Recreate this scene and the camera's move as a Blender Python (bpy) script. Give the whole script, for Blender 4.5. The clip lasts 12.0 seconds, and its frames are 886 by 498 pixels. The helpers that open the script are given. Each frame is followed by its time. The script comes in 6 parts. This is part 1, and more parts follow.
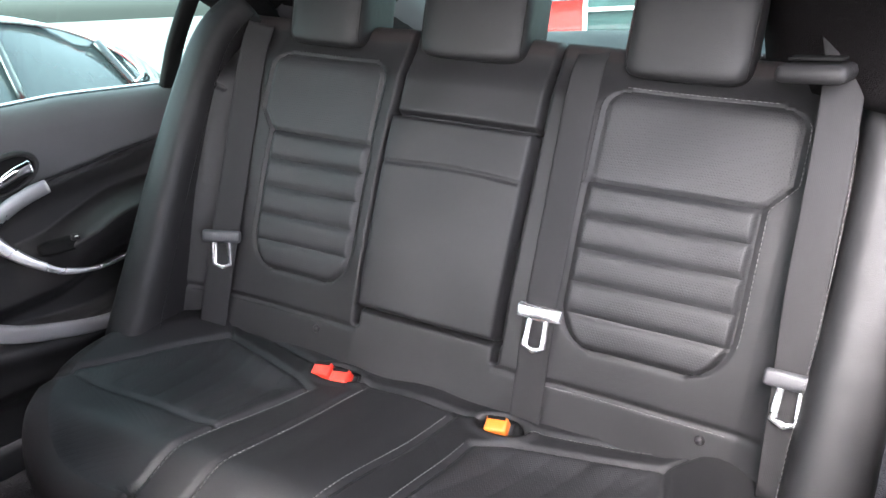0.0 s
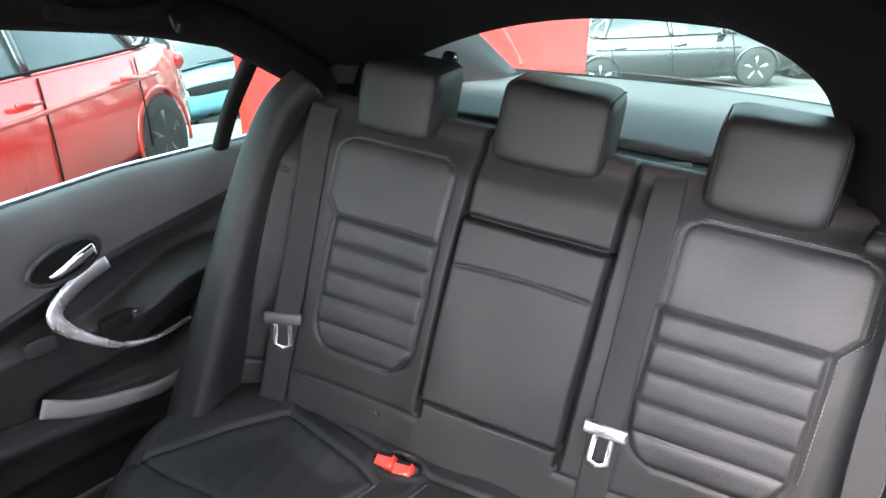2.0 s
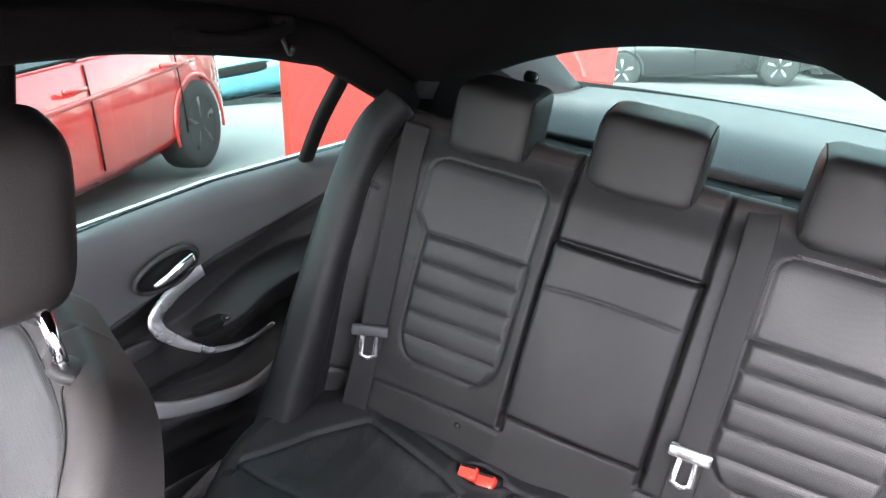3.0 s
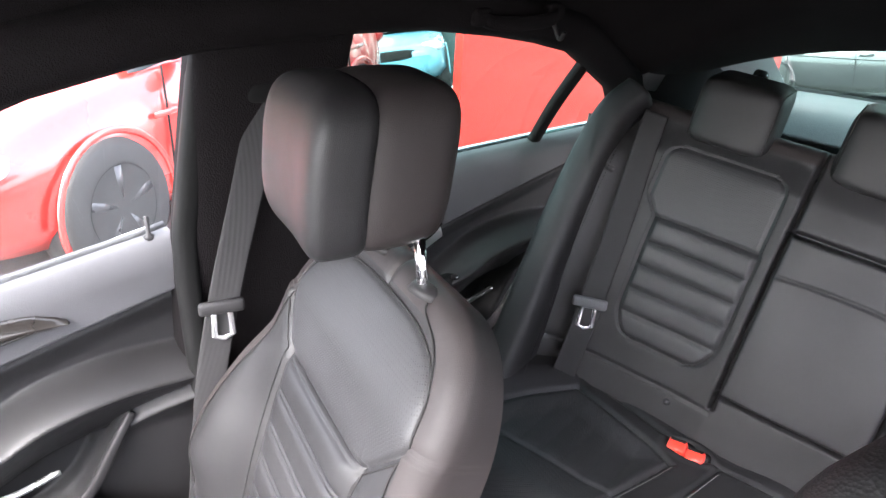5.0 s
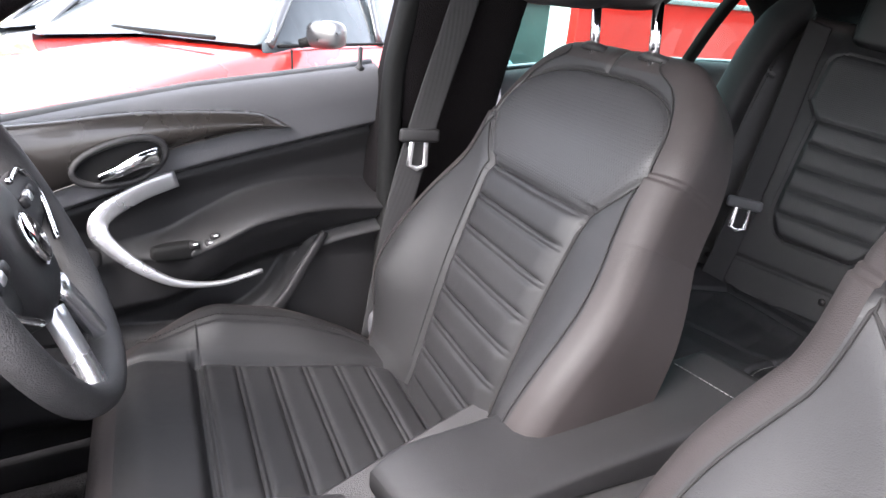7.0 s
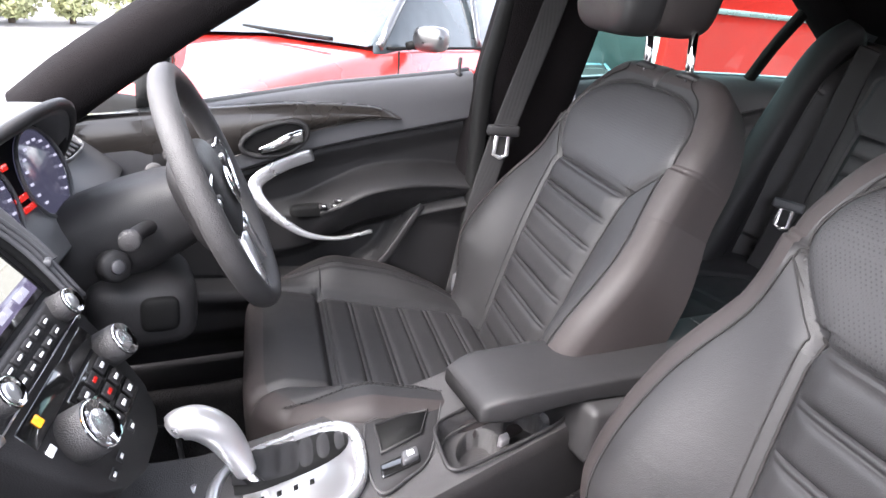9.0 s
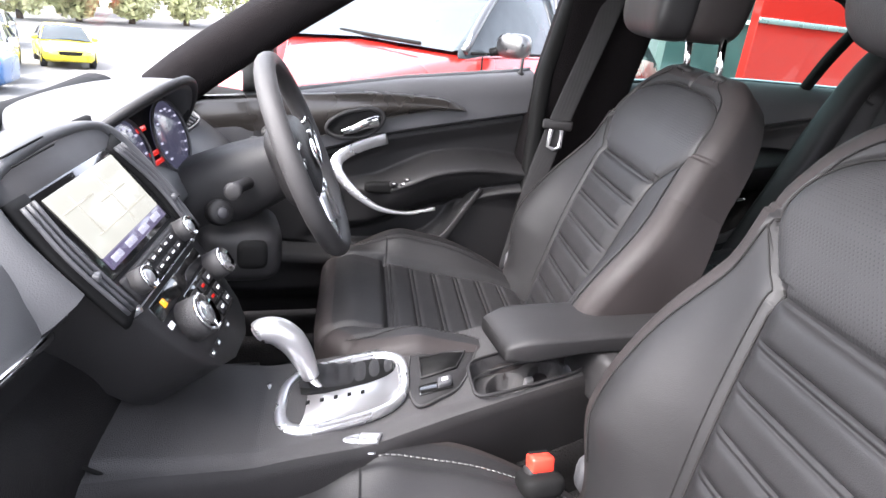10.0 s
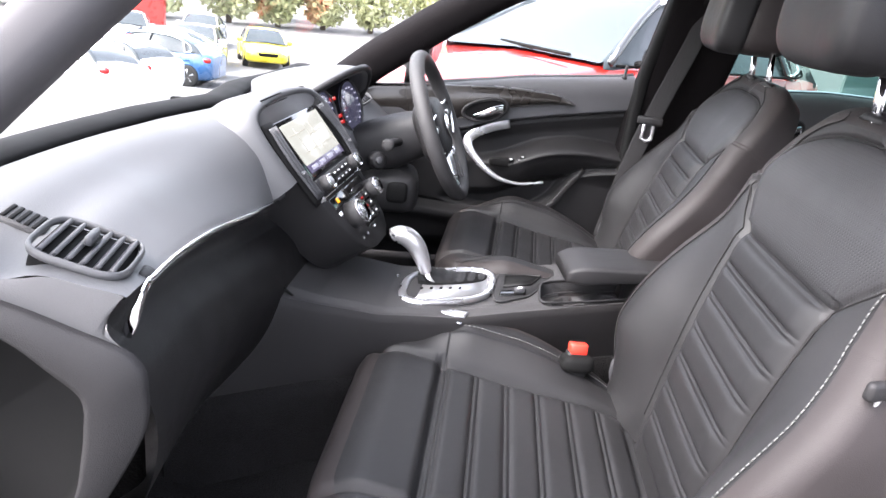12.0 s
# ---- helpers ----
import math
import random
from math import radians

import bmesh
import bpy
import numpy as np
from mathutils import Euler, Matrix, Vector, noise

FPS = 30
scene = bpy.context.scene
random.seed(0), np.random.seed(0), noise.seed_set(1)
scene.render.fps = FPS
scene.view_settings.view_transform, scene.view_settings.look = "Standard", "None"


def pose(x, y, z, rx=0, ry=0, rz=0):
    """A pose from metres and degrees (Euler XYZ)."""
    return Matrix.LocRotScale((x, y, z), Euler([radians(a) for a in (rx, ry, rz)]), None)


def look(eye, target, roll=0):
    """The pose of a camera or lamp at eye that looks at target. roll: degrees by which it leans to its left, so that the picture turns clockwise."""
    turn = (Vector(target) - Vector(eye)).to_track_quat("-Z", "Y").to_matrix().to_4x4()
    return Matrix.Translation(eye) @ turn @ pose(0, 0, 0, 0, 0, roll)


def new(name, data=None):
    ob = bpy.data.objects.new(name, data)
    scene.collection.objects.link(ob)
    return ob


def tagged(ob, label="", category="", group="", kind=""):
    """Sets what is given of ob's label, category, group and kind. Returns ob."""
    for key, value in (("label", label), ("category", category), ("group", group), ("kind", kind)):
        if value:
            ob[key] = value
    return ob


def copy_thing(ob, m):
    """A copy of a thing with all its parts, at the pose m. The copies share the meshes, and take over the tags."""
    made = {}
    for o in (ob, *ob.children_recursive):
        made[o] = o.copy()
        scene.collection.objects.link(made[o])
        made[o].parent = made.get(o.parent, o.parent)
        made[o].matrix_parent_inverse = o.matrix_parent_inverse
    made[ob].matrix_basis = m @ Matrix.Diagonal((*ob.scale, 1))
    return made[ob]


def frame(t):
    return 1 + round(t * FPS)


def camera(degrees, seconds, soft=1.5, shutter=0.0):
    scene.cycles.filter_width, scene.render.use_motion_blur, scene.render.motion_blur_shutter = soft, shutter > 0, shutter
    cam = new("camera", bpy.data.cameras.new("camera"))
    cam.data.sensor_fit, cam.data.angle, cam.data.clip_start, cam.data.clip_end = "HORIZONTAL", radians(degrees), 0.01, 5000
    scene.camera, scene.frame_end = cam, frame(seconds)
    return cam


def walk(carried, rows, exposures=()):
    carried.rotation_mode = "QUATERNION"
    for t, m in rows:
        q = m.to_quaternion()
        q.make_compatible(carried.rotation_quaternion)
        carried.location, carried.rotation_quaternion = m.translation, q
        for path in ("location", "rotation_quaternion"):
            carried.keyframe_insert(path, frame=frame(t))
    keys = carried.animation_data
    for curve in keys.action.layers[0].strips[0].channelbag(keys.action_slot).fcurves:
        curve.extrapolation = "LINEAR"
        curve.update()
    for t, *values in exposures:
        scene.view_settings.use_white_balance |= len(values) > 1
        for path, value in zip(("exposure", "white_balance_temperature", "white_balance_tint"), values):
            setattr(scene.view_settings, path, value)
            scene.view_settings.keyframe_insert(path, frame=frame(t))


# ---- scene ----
cam = camera(64.0, 12.0)
EXPOSURES = [(0, 5.05, 6300, 16), (2.5, 5.0, 6300, 16), (4.5, 5.0, 6300, 16), (5.5, 4.55, 6300, 16), (6.5, 4.0, 6300, 16), (9, 3.85, 6300, 16), (12, 3.62, 6300, 16)]
PATH = [
    (0, (-0.656, 0.801, 1.055), (0.568, -0.634, 0.389), -2.2),
    (0.5, (-0.633, 0.785, 1.093), (0.588, -0.645, 0.414), -1.7),
    (1, (-0.594, 0.785, 1.151), (0.608, -0.641, 0.427), -1.3),
    (1.5, (-0.557, 0.792, 1.238), (0.621, -0.623, 0.459), -0.7),
    (2, (-0.499, 0.824, 1.313), (0.643, -0.593, 0.482), 0.4),
    (2.5, (-0.431, 0.875, 1.351), (0.682, -0.554, 0.503), 1.9),
    (4.5, (-0.353, 1.081, 1.43), (0.963, -0.104, 0.5), 2.1),
    (5, (-0.309, 1.163, 1.372), (1.042, -0.013, 0.483), 3.5),
    (5.5, (-0.291, 1.255, 1.323), (1.087, 0.093, 0.457), 4.5),
    (6, (-0.299, 1.342, 1.241), (1.116, 0.191, 0.419), 5.3),
    (6.5, (-0.322, 1.427, 1.14), (1.136, 0.295, 0.37), 5.9),
    (7, (-0.365, 1.432, 1.048), (1.149, 0.345, 0.326), 5.7),
    (9, (-0.607, 1.559, 1.096), (1.03, 0.684, 0.352), 6.8),
    (9.5, (-0.706, 1.577, 1.087), (0.985, 0.809, 0.346), 7.0),
    (10, (-0.804, 1.579, 1.106), (0.928, 0.917, 0.357), 7.5),
    (10.5, (-0.929, 1.574, 1.125), (0.839, 1.026, 0.368), 7.6),
    (11, (-1.048, 1.567, 1.132), (0.748, 1.125, 0.371), 7.7),
    (11.5, (-1.156, 1.57, 1.151), (0.659, 1.229, 0.383), 7.8),
    (12, (-1.262, 1.572, 1.154), (0.567, 1.329, 0.381), 8.0),
]
walk(cam, [(t, look(eye, target, roll)) for t, eye, target, roll in PATH], EXPOSURES)

# ---- world and light ----
world = bpy.data.worlds.new("overcast_sky")
scene.world = world
world.use_nodes = True
wn = world.node_tree
sky = wn.nodes.new("ShaderNodeTexSky")
sky.sky_type, sky.sun_disc = "NISHITA", False
sky.sun_elevation, sky.sun_rotation = radians(48), radians(345)
sky.air_density, sky.dust_density, sky.ozone_density = 1.0, 5.0, 1.0
wn.nodes["Background"].inputs["Strength"].default_value = 0.15
soft_sky = wn.nodes.new("ShaderNodeHueSaturation")
soft_sky.inputs["Saturation"].default_value = 0.35
wn.links.new(sky.outputs[0], soft_sky.inputs["Color"])
wn.links.new(soft_sky.outputs[0], wn.nodes["Background"].inputs["Color"])
sun_data = bpy.data.lights.new("sun", "SUN")
sun_data.energy, sun_data.angle, sun_data.color = 0.4, radians(40), (1.0, 0.96, 0.9)
sun = new("sun", sun_data)
sun.matrix_world = look((-3, 12, 14), (0, 0.9, 0.5))

# ---- materials ----


def material(name, colour, rough=0.5, metal=0.0, grain=0.0, grain_size=400.0, vary=0.12, vary_size=9.0, coat=0.0, spec=0.5, crease=0.0):
    """A surface with slow stains, fine grain in the bump and a rough sheen that varies."""
    m = bpy.data.materials.new(name)
    m.use_nodes = True
    n, l = m.node_tree.nodes, m.node_tree.links
    b = n["Principled BSDF"]
    b.inputs["Metallic"].default_value = metal
    b.inputs["Specular IOR Level"].default_value = spec
    b.inputs["Coat Weight"].default_value = coat
    b.inputs["Coat Roughness"].default_value = 0.05
    co = n.new("ShaderNodeTexCoord")
    slow = n.new("ShaderNodeTexNoise")
    slow.inputs["Scale"].default_value, slow.inputs["Detail"].default_value = vary_size, 5
    l.new(co.outputs["Object"], slow.inputs["Vector"])
    ramp = n.new("ShaderNodeMapRange")
    ramp.inputs["From Min"].default_value, ramp.inputs["From Max"].default_value = 0.3, 0.7
    ramp.inputs["To Min"].default_value, ramp.inputs["To Max"].default_value = 1 - vary, 1 + vary
    l.new(slow.outputs["Fac"], ramp.inputs["Value"])
    mul = n.new("ShaderNodeVectorMath")
    mul.operation = "SCALE"
    mul.inputs[0].default_value = colour
    l.new(ramp.outputs[0], mul.inputs["Scale"])
    l.new(mul.outputs[0], b.inputs["Base Color"])
    rr = n.new("ShaderNodeMapRange")
    rr.inputs["From Min"].default_value, rr.inputs["From Max"].default_value = 0.3, 0.7
    rr.inputs["To Min"].default_value, rr.inputs["To Max"].default_value = max(0.02, rough - 0.07), min(1.0, rough + 0.07)
    l.new(slow.outputs["Fac"], rr.inputs["Value"])
    l.new(rr.outputs[0], b.inputs["Roughness"])
    if grain:
        fine = n.new("ShaderNodeTexVoronoi")
        fine.inputs["Scale"].default_value = grain_size
        l.new(co.outputs["Object"], fine.inputs["Vector"])
        bump = n.new("ShaderNodeBump")
        bump.inputs["Strength"].default_value, bump.inputs["Distance"].default_value = grain, 0.002
        l.new(fine.outputs["Distance"], bump.inputs["Height"])
        l.new(bump.outputs[0], b.inputs["Normal"])
        if crease:
            soft = n.new("ShaderNodeTexNoise")
            soft.inputs["Scale"].default_value, soft.inputs["Detail"].default_value = 26.0, 3
            soft.inputs["Distortion"].default_value = 0.8
            l.new(co.outputs["Object"], soft.inputs["Vector"])
            wide = n.new("ShaderNodeBump")
            wide.inputs["Strength"].default_value, wide.inputs["Distance"].default_value = crease, 0.006
            l.new(soft.outputs["Fac"], wide.inputs["Height"])
            l.new(wide.outputs[0], bump.inputs["Normal"])
    return m


def perforated(name, colour, rough):
    """Leather with rows of tiny holes."""
    m = material(name, colour, rough, grain=0.0)
    n, l = m.node_tree.nodes, m.node_tree.links
    b = n["Principled BSDF"]
    co = n.new("ShaderNodeTexCoord")
    turn = n.new("ShaderNodeMapping")
    turn.inputs["Rotation"].default_value = (radians(20), 0, radians(45))
    l.new(co.outputs["Object"], turn.inputs["Vector"])
    dots = n.new("ShaderNodeTexVoronoi")
    dots.inputs["Scale"].default_value, dots.inputs["Randomness"].default_value = 330.0, 0.1
    l.new(turn.outputs[0], dots.inputs["Vector"])
    hole = n.new("ShaderNodeMapRange")
    hole.inputs["From Min"].default_value, hole.inputs["From Max"].default_value = 0.24, 0.40
    l.new(dots.outputs["Distance"], hole.inputs["Value"])
    bump = n.new("ShaderNodeBump")
    bump.inputs["Strength"].default_value, bump.inputs["Distance"].default_value = 0.35, 0.0008
    l.new(hole.outputs[0], bump.inputs["Height"])
    l.new(bump.outputs[0], b.inputs["Normal"])
    dark = n.new("ShaderNodeMapRange")
    dark.inputs["From Min"].default_value, dark.inputs["From Max"].default_value = 0.18, 0.34
    dark.inputs["To Min"].default_value, dark.inputs["To Max"].default_value = 0.1, 1.0
    l.new(dots.outputs["Distance"], dark.inputs["Value"])
    mul = n.new("ShaderNodeVectorMath")
    mul.operation = "SCALE"
    l.new(b.inputs["Base Color"].links[0].from_socket, mul.inputs[0])
    l.new(dark.outputs[0], mul.inputs["Scale"])
    l.new(mul.outputs[0], b.inputs["Base Color"])
    b.inputs["Specular IOR Level"].default_value = 0.28
    return m


def webbing(name, colour):
    m = material(name, colour, 0.8, spec=0.15)
    n, l = m.node_tree.nodes, m.node_tree.links
    co = n.new("ShaderNodeTexCoord")
    wave = n.new("ShaderNodeTexWave")
    wave.bands_direction = "X"
    wave.inputs["Scale"].default_value, wave.inputs["Distortion"].default_value = 160.0, 0.3
    l.new(co.outputs["Object"], wave.inputs["Vector"])
    bump = n.new("ShaderNodeBump")
    bump.inputs["Strength"].default_value, bump.inputs["Distance"].default_value = 0.25, 0.0006
    l.new(wave.outputs["Fac"], bump.inputs["Height"])
    l.new(bump.outputs[0], n["Principled BSDF"].inputs["Normal"])
    return m


def glass(name, tint, rough=0.0, grazing=0.6):
    m = bpy.data.materials.new(name)
    m.use_nodes = True
    n, l = m.node_tree.nodes, m.node_tree.links
    n.remove(n["Principled BSDF"])
    clear, shine, mix, face, power, scale = (n.new(k) for k in ("ShaderNodeBsdfTransparent", "ShaderNodeBsdfGlossy", "ShaderNodeMixShader", "ShaderNodeLayerWeight", "ShaderNodeMath", "ShaderNodeMath"))
    clear.inputs["Color"].default_value = (*tint, 1)
    shine.inputs["Roughness"].default_value = rough
    power.operation, scale.operation = "POWER", "MULTIPLY_ADD"
    power.inputs[1].default_value, scale.inputs[1].default_value, scale.inputs[2].default_value = 5.0, grazing, 0.045
    l.new(face.outputs["Facing"], power.inputs[0])
    l.new(power.outputs[0], scale.inputs[0])
    l.new(scale.outputs[0], mix.inputs[0])
    l.new(clear.outputs[0], mix.inputs[1])
    l.new(shine.outputs[0], mix.inputs[2])
    l.new(mix.outputs[0], n["Material Output"].inputs["Surface"])
    return m


def glow(name, colour, strength):
    m = bpy.data.materials.new(name)
    m.use_nodes = True
    b = m.node_tree.nodes["Principled BSDF"]
    b.inputs["Base Color"].default_value = (*(0.06 * c for c in colour), 1)
    b.inputs["Emission Color"].default_value = (*colour, 1)
    b.inputs["Emission Strength"].default_value = strength
    b.inputs["Roughness"].default_value = 0.15
    return m


LEATHER = material("charcoal_leather", (0.0112, 0.0109, 0.0114), 0.53, grain=0.14, grain_size=1000, vary=0.16, spec=0.25, crease=0.11)
LEATHER_SIDE = material("side_leather", (0.0185, 0.0156, 0.0154), 0.57, grain=0.14, grain_size=900, vary=0.14, spec=0.19, crease=0.08)
PERF = perforated("perforated_leather", (0.0165, 0.0162, 0.0170), 0.52)
STITCH = material("grey_thread", (0.085, 0.083, 0.081), 0.8)
SEAM_THREAD = material("dark_thread", (0.012, 0.0115, 0.0115), 0.9, spec=0.15)
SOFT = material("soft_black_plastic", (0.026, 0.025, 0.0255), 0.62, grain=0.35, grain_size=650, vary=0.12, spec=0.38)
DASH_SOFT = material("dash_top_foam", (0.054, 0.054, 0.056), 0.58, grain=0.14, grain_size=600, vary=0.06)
HARD = material("hard_black_plastic", (0.013, 0.0125, 0.013), 0.55, grain=0.2, grain_size=800, spec=0.25)
DARK = material("deep_black_plastic", (0.004, 0.004, 0.004), 0.75, spec=0.12)
GREY_TRIM = material("grey_pillar_trim", (0.042, 0.042, 0.045), 0.55, grain=0.2, grain_size=700)
# nearside pillar fabric, its grey raised to carry the light on that side
LIT_PILLAR_TRIM = material("woven_pillar_trim", (0.035, 0.034, 0.037), 0.7, grain=0.05, grain_size=900)
# black skin, its colour lowered further to hold the shade under the dash
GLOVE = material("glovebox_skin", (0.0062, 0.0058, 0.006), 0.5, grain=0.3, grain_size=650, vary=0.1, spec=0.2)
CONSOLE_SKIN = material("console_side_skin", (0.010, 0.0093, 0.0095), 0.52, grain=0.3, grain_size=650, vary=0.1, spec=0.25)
LIGHT_TRIM = material("pale_grey_moulding", (0.12, 0.118, 0.122), 0.5, grain=0.15, grain_size=700)
PIANO = material("piano_black", (0.006, 0.006, 0.006), 0.12, coat=0.6, vary=0.02)
GUNMETAL = material("graphite_inlay", (0.034, 0.030, 0.027), 0.28, metal=0.6, coat=0.4)
SILVER = material("satin_silver", (0.62, 0.62, 0.63), 0.28, metal=0.9, vary=0.04)
SATIN = material("brushed_gate_metal", (0.52, 0.52, 0.53), 0.34, metal=0.85, vary=0.06)
CHROME = material("chrome", (0.85, 0.85, 0.86), 0.08, metal=1.0, vary=0.02)
CARPET = material("black_carpet", (0.009, 0.0085, 0.0085), 0.95, grain=1.0, grain_size=260, vary=0.3, spec=0.08)
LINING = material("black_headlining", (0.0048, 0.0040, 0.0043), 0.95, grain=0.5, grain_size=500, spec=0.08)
SHELF = material("grey_shelf_felt", (0.05, 0.052, 0.054), 0.9, grain=0.6, grain_size=300)
WEB = webbing("grey_belt_webbing", (0.018, 0.0176, 0.018))
RED = material("red_plastic", (0.62, 0.035, 0.02), 0.35)
ORANGE = material("orange_plastic", (0.70, 0.16, 0.02), 0.35)
WHITE_PRINT = material("white_print", (0.7, 0.7, 0.7), 0.6)
SCREEN = glow("map_screen", (0.80, 0.80, 0.70), 0.075)
SCREEN_BAR = glow("screen_toolbar", (0.25, 0.22, 0.36), 0.05)
SCREEN_ROAD = glow("screen_road", (0.76, 0.74, 0.62), 0.071)
DIAL = glow("dial_face", (0.10, 0.10, 0.16), 0.05)
DIAL_MARK = glow("dial_marks", (0.6, 0.6, 0.75), 0.08)
WARN = glow("red_warning", (0.9, 0.03, 0.02), 0.06)
AMBER = glow("amber_lamp", (0.95, 0.38, 0.02), 0.16)
TINT = glass("tinted_rear_glass", (0.25, 0.375, 0.34))
SCREEN_GLASS = glass("windscreen_glass", (0.93, 0.96, 0.95), grazing=0.15)
CLEAR = glass("clear_glass", (0.93, 0.96, 0.95))
DARK_GLASS = material("dark_car_glass", (0.035, 0.042, 0.045), 0.06, coat=0.15, spec=0.35)
ASPHALT = material("asphalt", (0.11, 0.108, 0.105), 0.9, grain=0.8, grain_size=60, vary=0.2, vary_size=0.8)
TYRE = material("tyre_rubber", (0.015, 0.015, 0.015), 0.8)
RIM = material("alloy_rim", (0.45, 0.46, 0.48), 0.3, metal=0.8)
BLACK_RIM = material("black_rim", (0.02, 0.02, 0.022), 0.3)
LAMP = material("lamp_lens", (0.5, 0.5, 0.52), 0.1, coat=0.5)
TAIL = material("tail_lens", (0.35, 0.01, 0.01), 0.15, coat=0.5)
FRAME_WHITE = material("white_frame", (0.78, 0.79, 0.79), 0.4)
SHOP_WALL = material("shop_wall", (0.16, 0.18, 0.18), 0.6, vary=0.25, vary_size=1.2)
SHOP_GLASS = material("showroom_glass", (0.03, 0.05, 0.05), 0.05, coat=0.5, vary=0.4, vary_size=0.7)
# leaf green paled well past its own tone, glare and haze painted in
LEAF = material("spring_foliage", (0.44, 0.45, 0.24), 0.7, vary=0.3, vary_size=2.0)
BARK = material("bark", (0.09, 0.07, 0.05), 0.9)


def paint(name, colour):
    return material(name, colour, 0.3, metal=0.0, coat=1.0, vary=0.03, vary_size=2.0)


PAINT_RED = paint("red_paint", (0.60, 0.018, 0.014))
GLOSS_RED = material("gloss_red_board", (0.62, 0.022, 0.016), 0.06, coat=1.0, vary=0.05, vary_size=2.0)
PAINT_ORANGE = paint("flame_red_paint", (0.40, 0.014, 0.010))
PAINT_WHITE = paint("white_paint", (0.75, 0.76, 0.77))
PAINT_BLACK = paint("black_paint", (0.012, 0.012, 0.013))
PAINT_BLUE = paint("blue_paint", (0.03, 0.10, 0.24))
PAINT_TEAL = paint("pale_blue_paint", (0.07, 0.20, 0.26))
PAINT_SILVER = paint("silver_paint", (0.42, 0.43, 0.45))
PAINT_YELLOW = paint("yellow_paint", (0.75, 0.62, 0.03))

# ---- building blocks ----
ORIGIN = {}


def thing(name, at, label, category, group="", kind=""):
    ob = new(name)
    ob.location = at
    ob.empty_display_size = 0.1
    ORIGIN[ob.name] = np.array(at, float)
    return tagged(ob, label, category, group, kind)


def part(name, mesh, mat, parent=None, label="", smooth=True):
    """One mesh object from (points in the world, faces), under a thing or a part."""
    pts, faces = mesh
    base = ORIGIN[parent.name] if parent else np.zeros(3)
    me = bpy.data.meshes.new(name)
    me.from_pydata((np.asarray(pts, float) - base).tolist(), [], [tuple(int(i) for i in f) for f in faces])
    me.validate()
    bm = bmesh.new()
    bm.from_mesh(me)
    bmesh.ops.recalc_face_normals(bm, faces=bm.faces)
    bm.to_mesh(me)
    bm.free()
    if smooth:
        me.shade_smooth()
    me.materials.append(mat)
    ob = new(name, me)
    ob.parent = parent
    ORIGIN[ob.name] = base
    if label:
        ob["label"] = label
    return ob


def setting(name, mesh, mat, label, smooth=True, category="structure"):
    return tagged(part(name, mesh, mat, None, "", smooth), label, category, kind="structure")


def join(*meshes):
    pts, faces, k = [], [], 0
    for p, f in meshes:
        pts.append(np.asarray(p, float).reshape(-1, 3))
        faces += [tuple(i + k for i in q) for q in f]
        k += len(pts[-1])
    return np.concatenate(pts), faces


def moved(mesh, m):
    p = np.asarray(mesh[0], float)
    r, t = np.array(m.to_3x3()), np.array(m.translation)
    return p @ r.T + t, mesh[1]


def sheet(p, wrap=False):
    """Faces over a grid of points (rows, columns, 3); wrap joins the last column to the first."""
    n, m = p.shape[:2]
    faces = []
    for i in range(n - 1):
        for j in range(m if wrap else m - 1):
            k = (j + 1) % m
            faces.append((i * m + j, i * m + k, (i + 1) * m + k, (i + 1) * m + j))
    return p.reshape(-1, 3), faces


def slab(p, thick):
    """A grid of points given a thickness along the vector thick, closed at its rim."""
    n, m = p.shape[:2]
    q = p + np.asarray(thick, float)
    rim = [(0, j) for j in range(m)] + [(i, m - 1) for i in range(1, n)] + [(n - 1, j) for j in range(m - 2, -1, -1)] + [(i, 0) for i in range(n - 2, 0, -1)]
    a, fa = sheet(p)
    b, fb = sheet(q)
    k, w = len(a), [i * m + j for i, j in rim]
    side = [(w[i], w[(i + 1) % len(w)], w[(i + 1) % len(w)] + k, w[i] + k) for i in range(len(w))]
    return np.concatenate([a, b]), fa + [tuple(i + k for i in f) for f in fb] + side


def box(c, s, r=0.0, seg=2):
    """A box with rounded edges: centre, size, radius."""
    bm = bmesh.new()
    bmesh.ops.create_cube(bm, size=1.0)
    for v in bm.verts:
        v.co = Vector([v.co[i] * s[i] for i in range(3)])
    if r:
        bmesh.ops.bevel(bm, geom=bm.edges[:], offset=min(r, min(s) * 0.49), segments=seg, profile=0.5, affect="EDGES")
    pts = np.array([v.co[:] for v in bm.verts]) + np.asarray(c, float)
    faces = [[v.index for v in f.verts] for f in bm.faces]
    bm.free()
    return pts, faces


def blob(c, s, e=0.4, nu=36, nv=20, bend=None):
    """A pillow: a superellipsoid of full size s, squarer as e falls; bend moves its points."""
    f = lambda a: np.sign(a) * np.abs(a) ** e
    v = np.linspace(-np.pi / 2, np.pi / 2, nv)[:, None]
    u = np.linspace(-np.pi, np.pi, nu, endpoint=False)[None]
    p = np.stack([f(np.cos(v)) * f(np.cos(u)), f(np.cos(v)) * f(np.sin(u)), f(np.sin(v)) + 0 * u], -1) * np.asarray(s) / 2
    if bend:
        p = bend(p)
    return sheet(p + np.asarray(c, float), True)


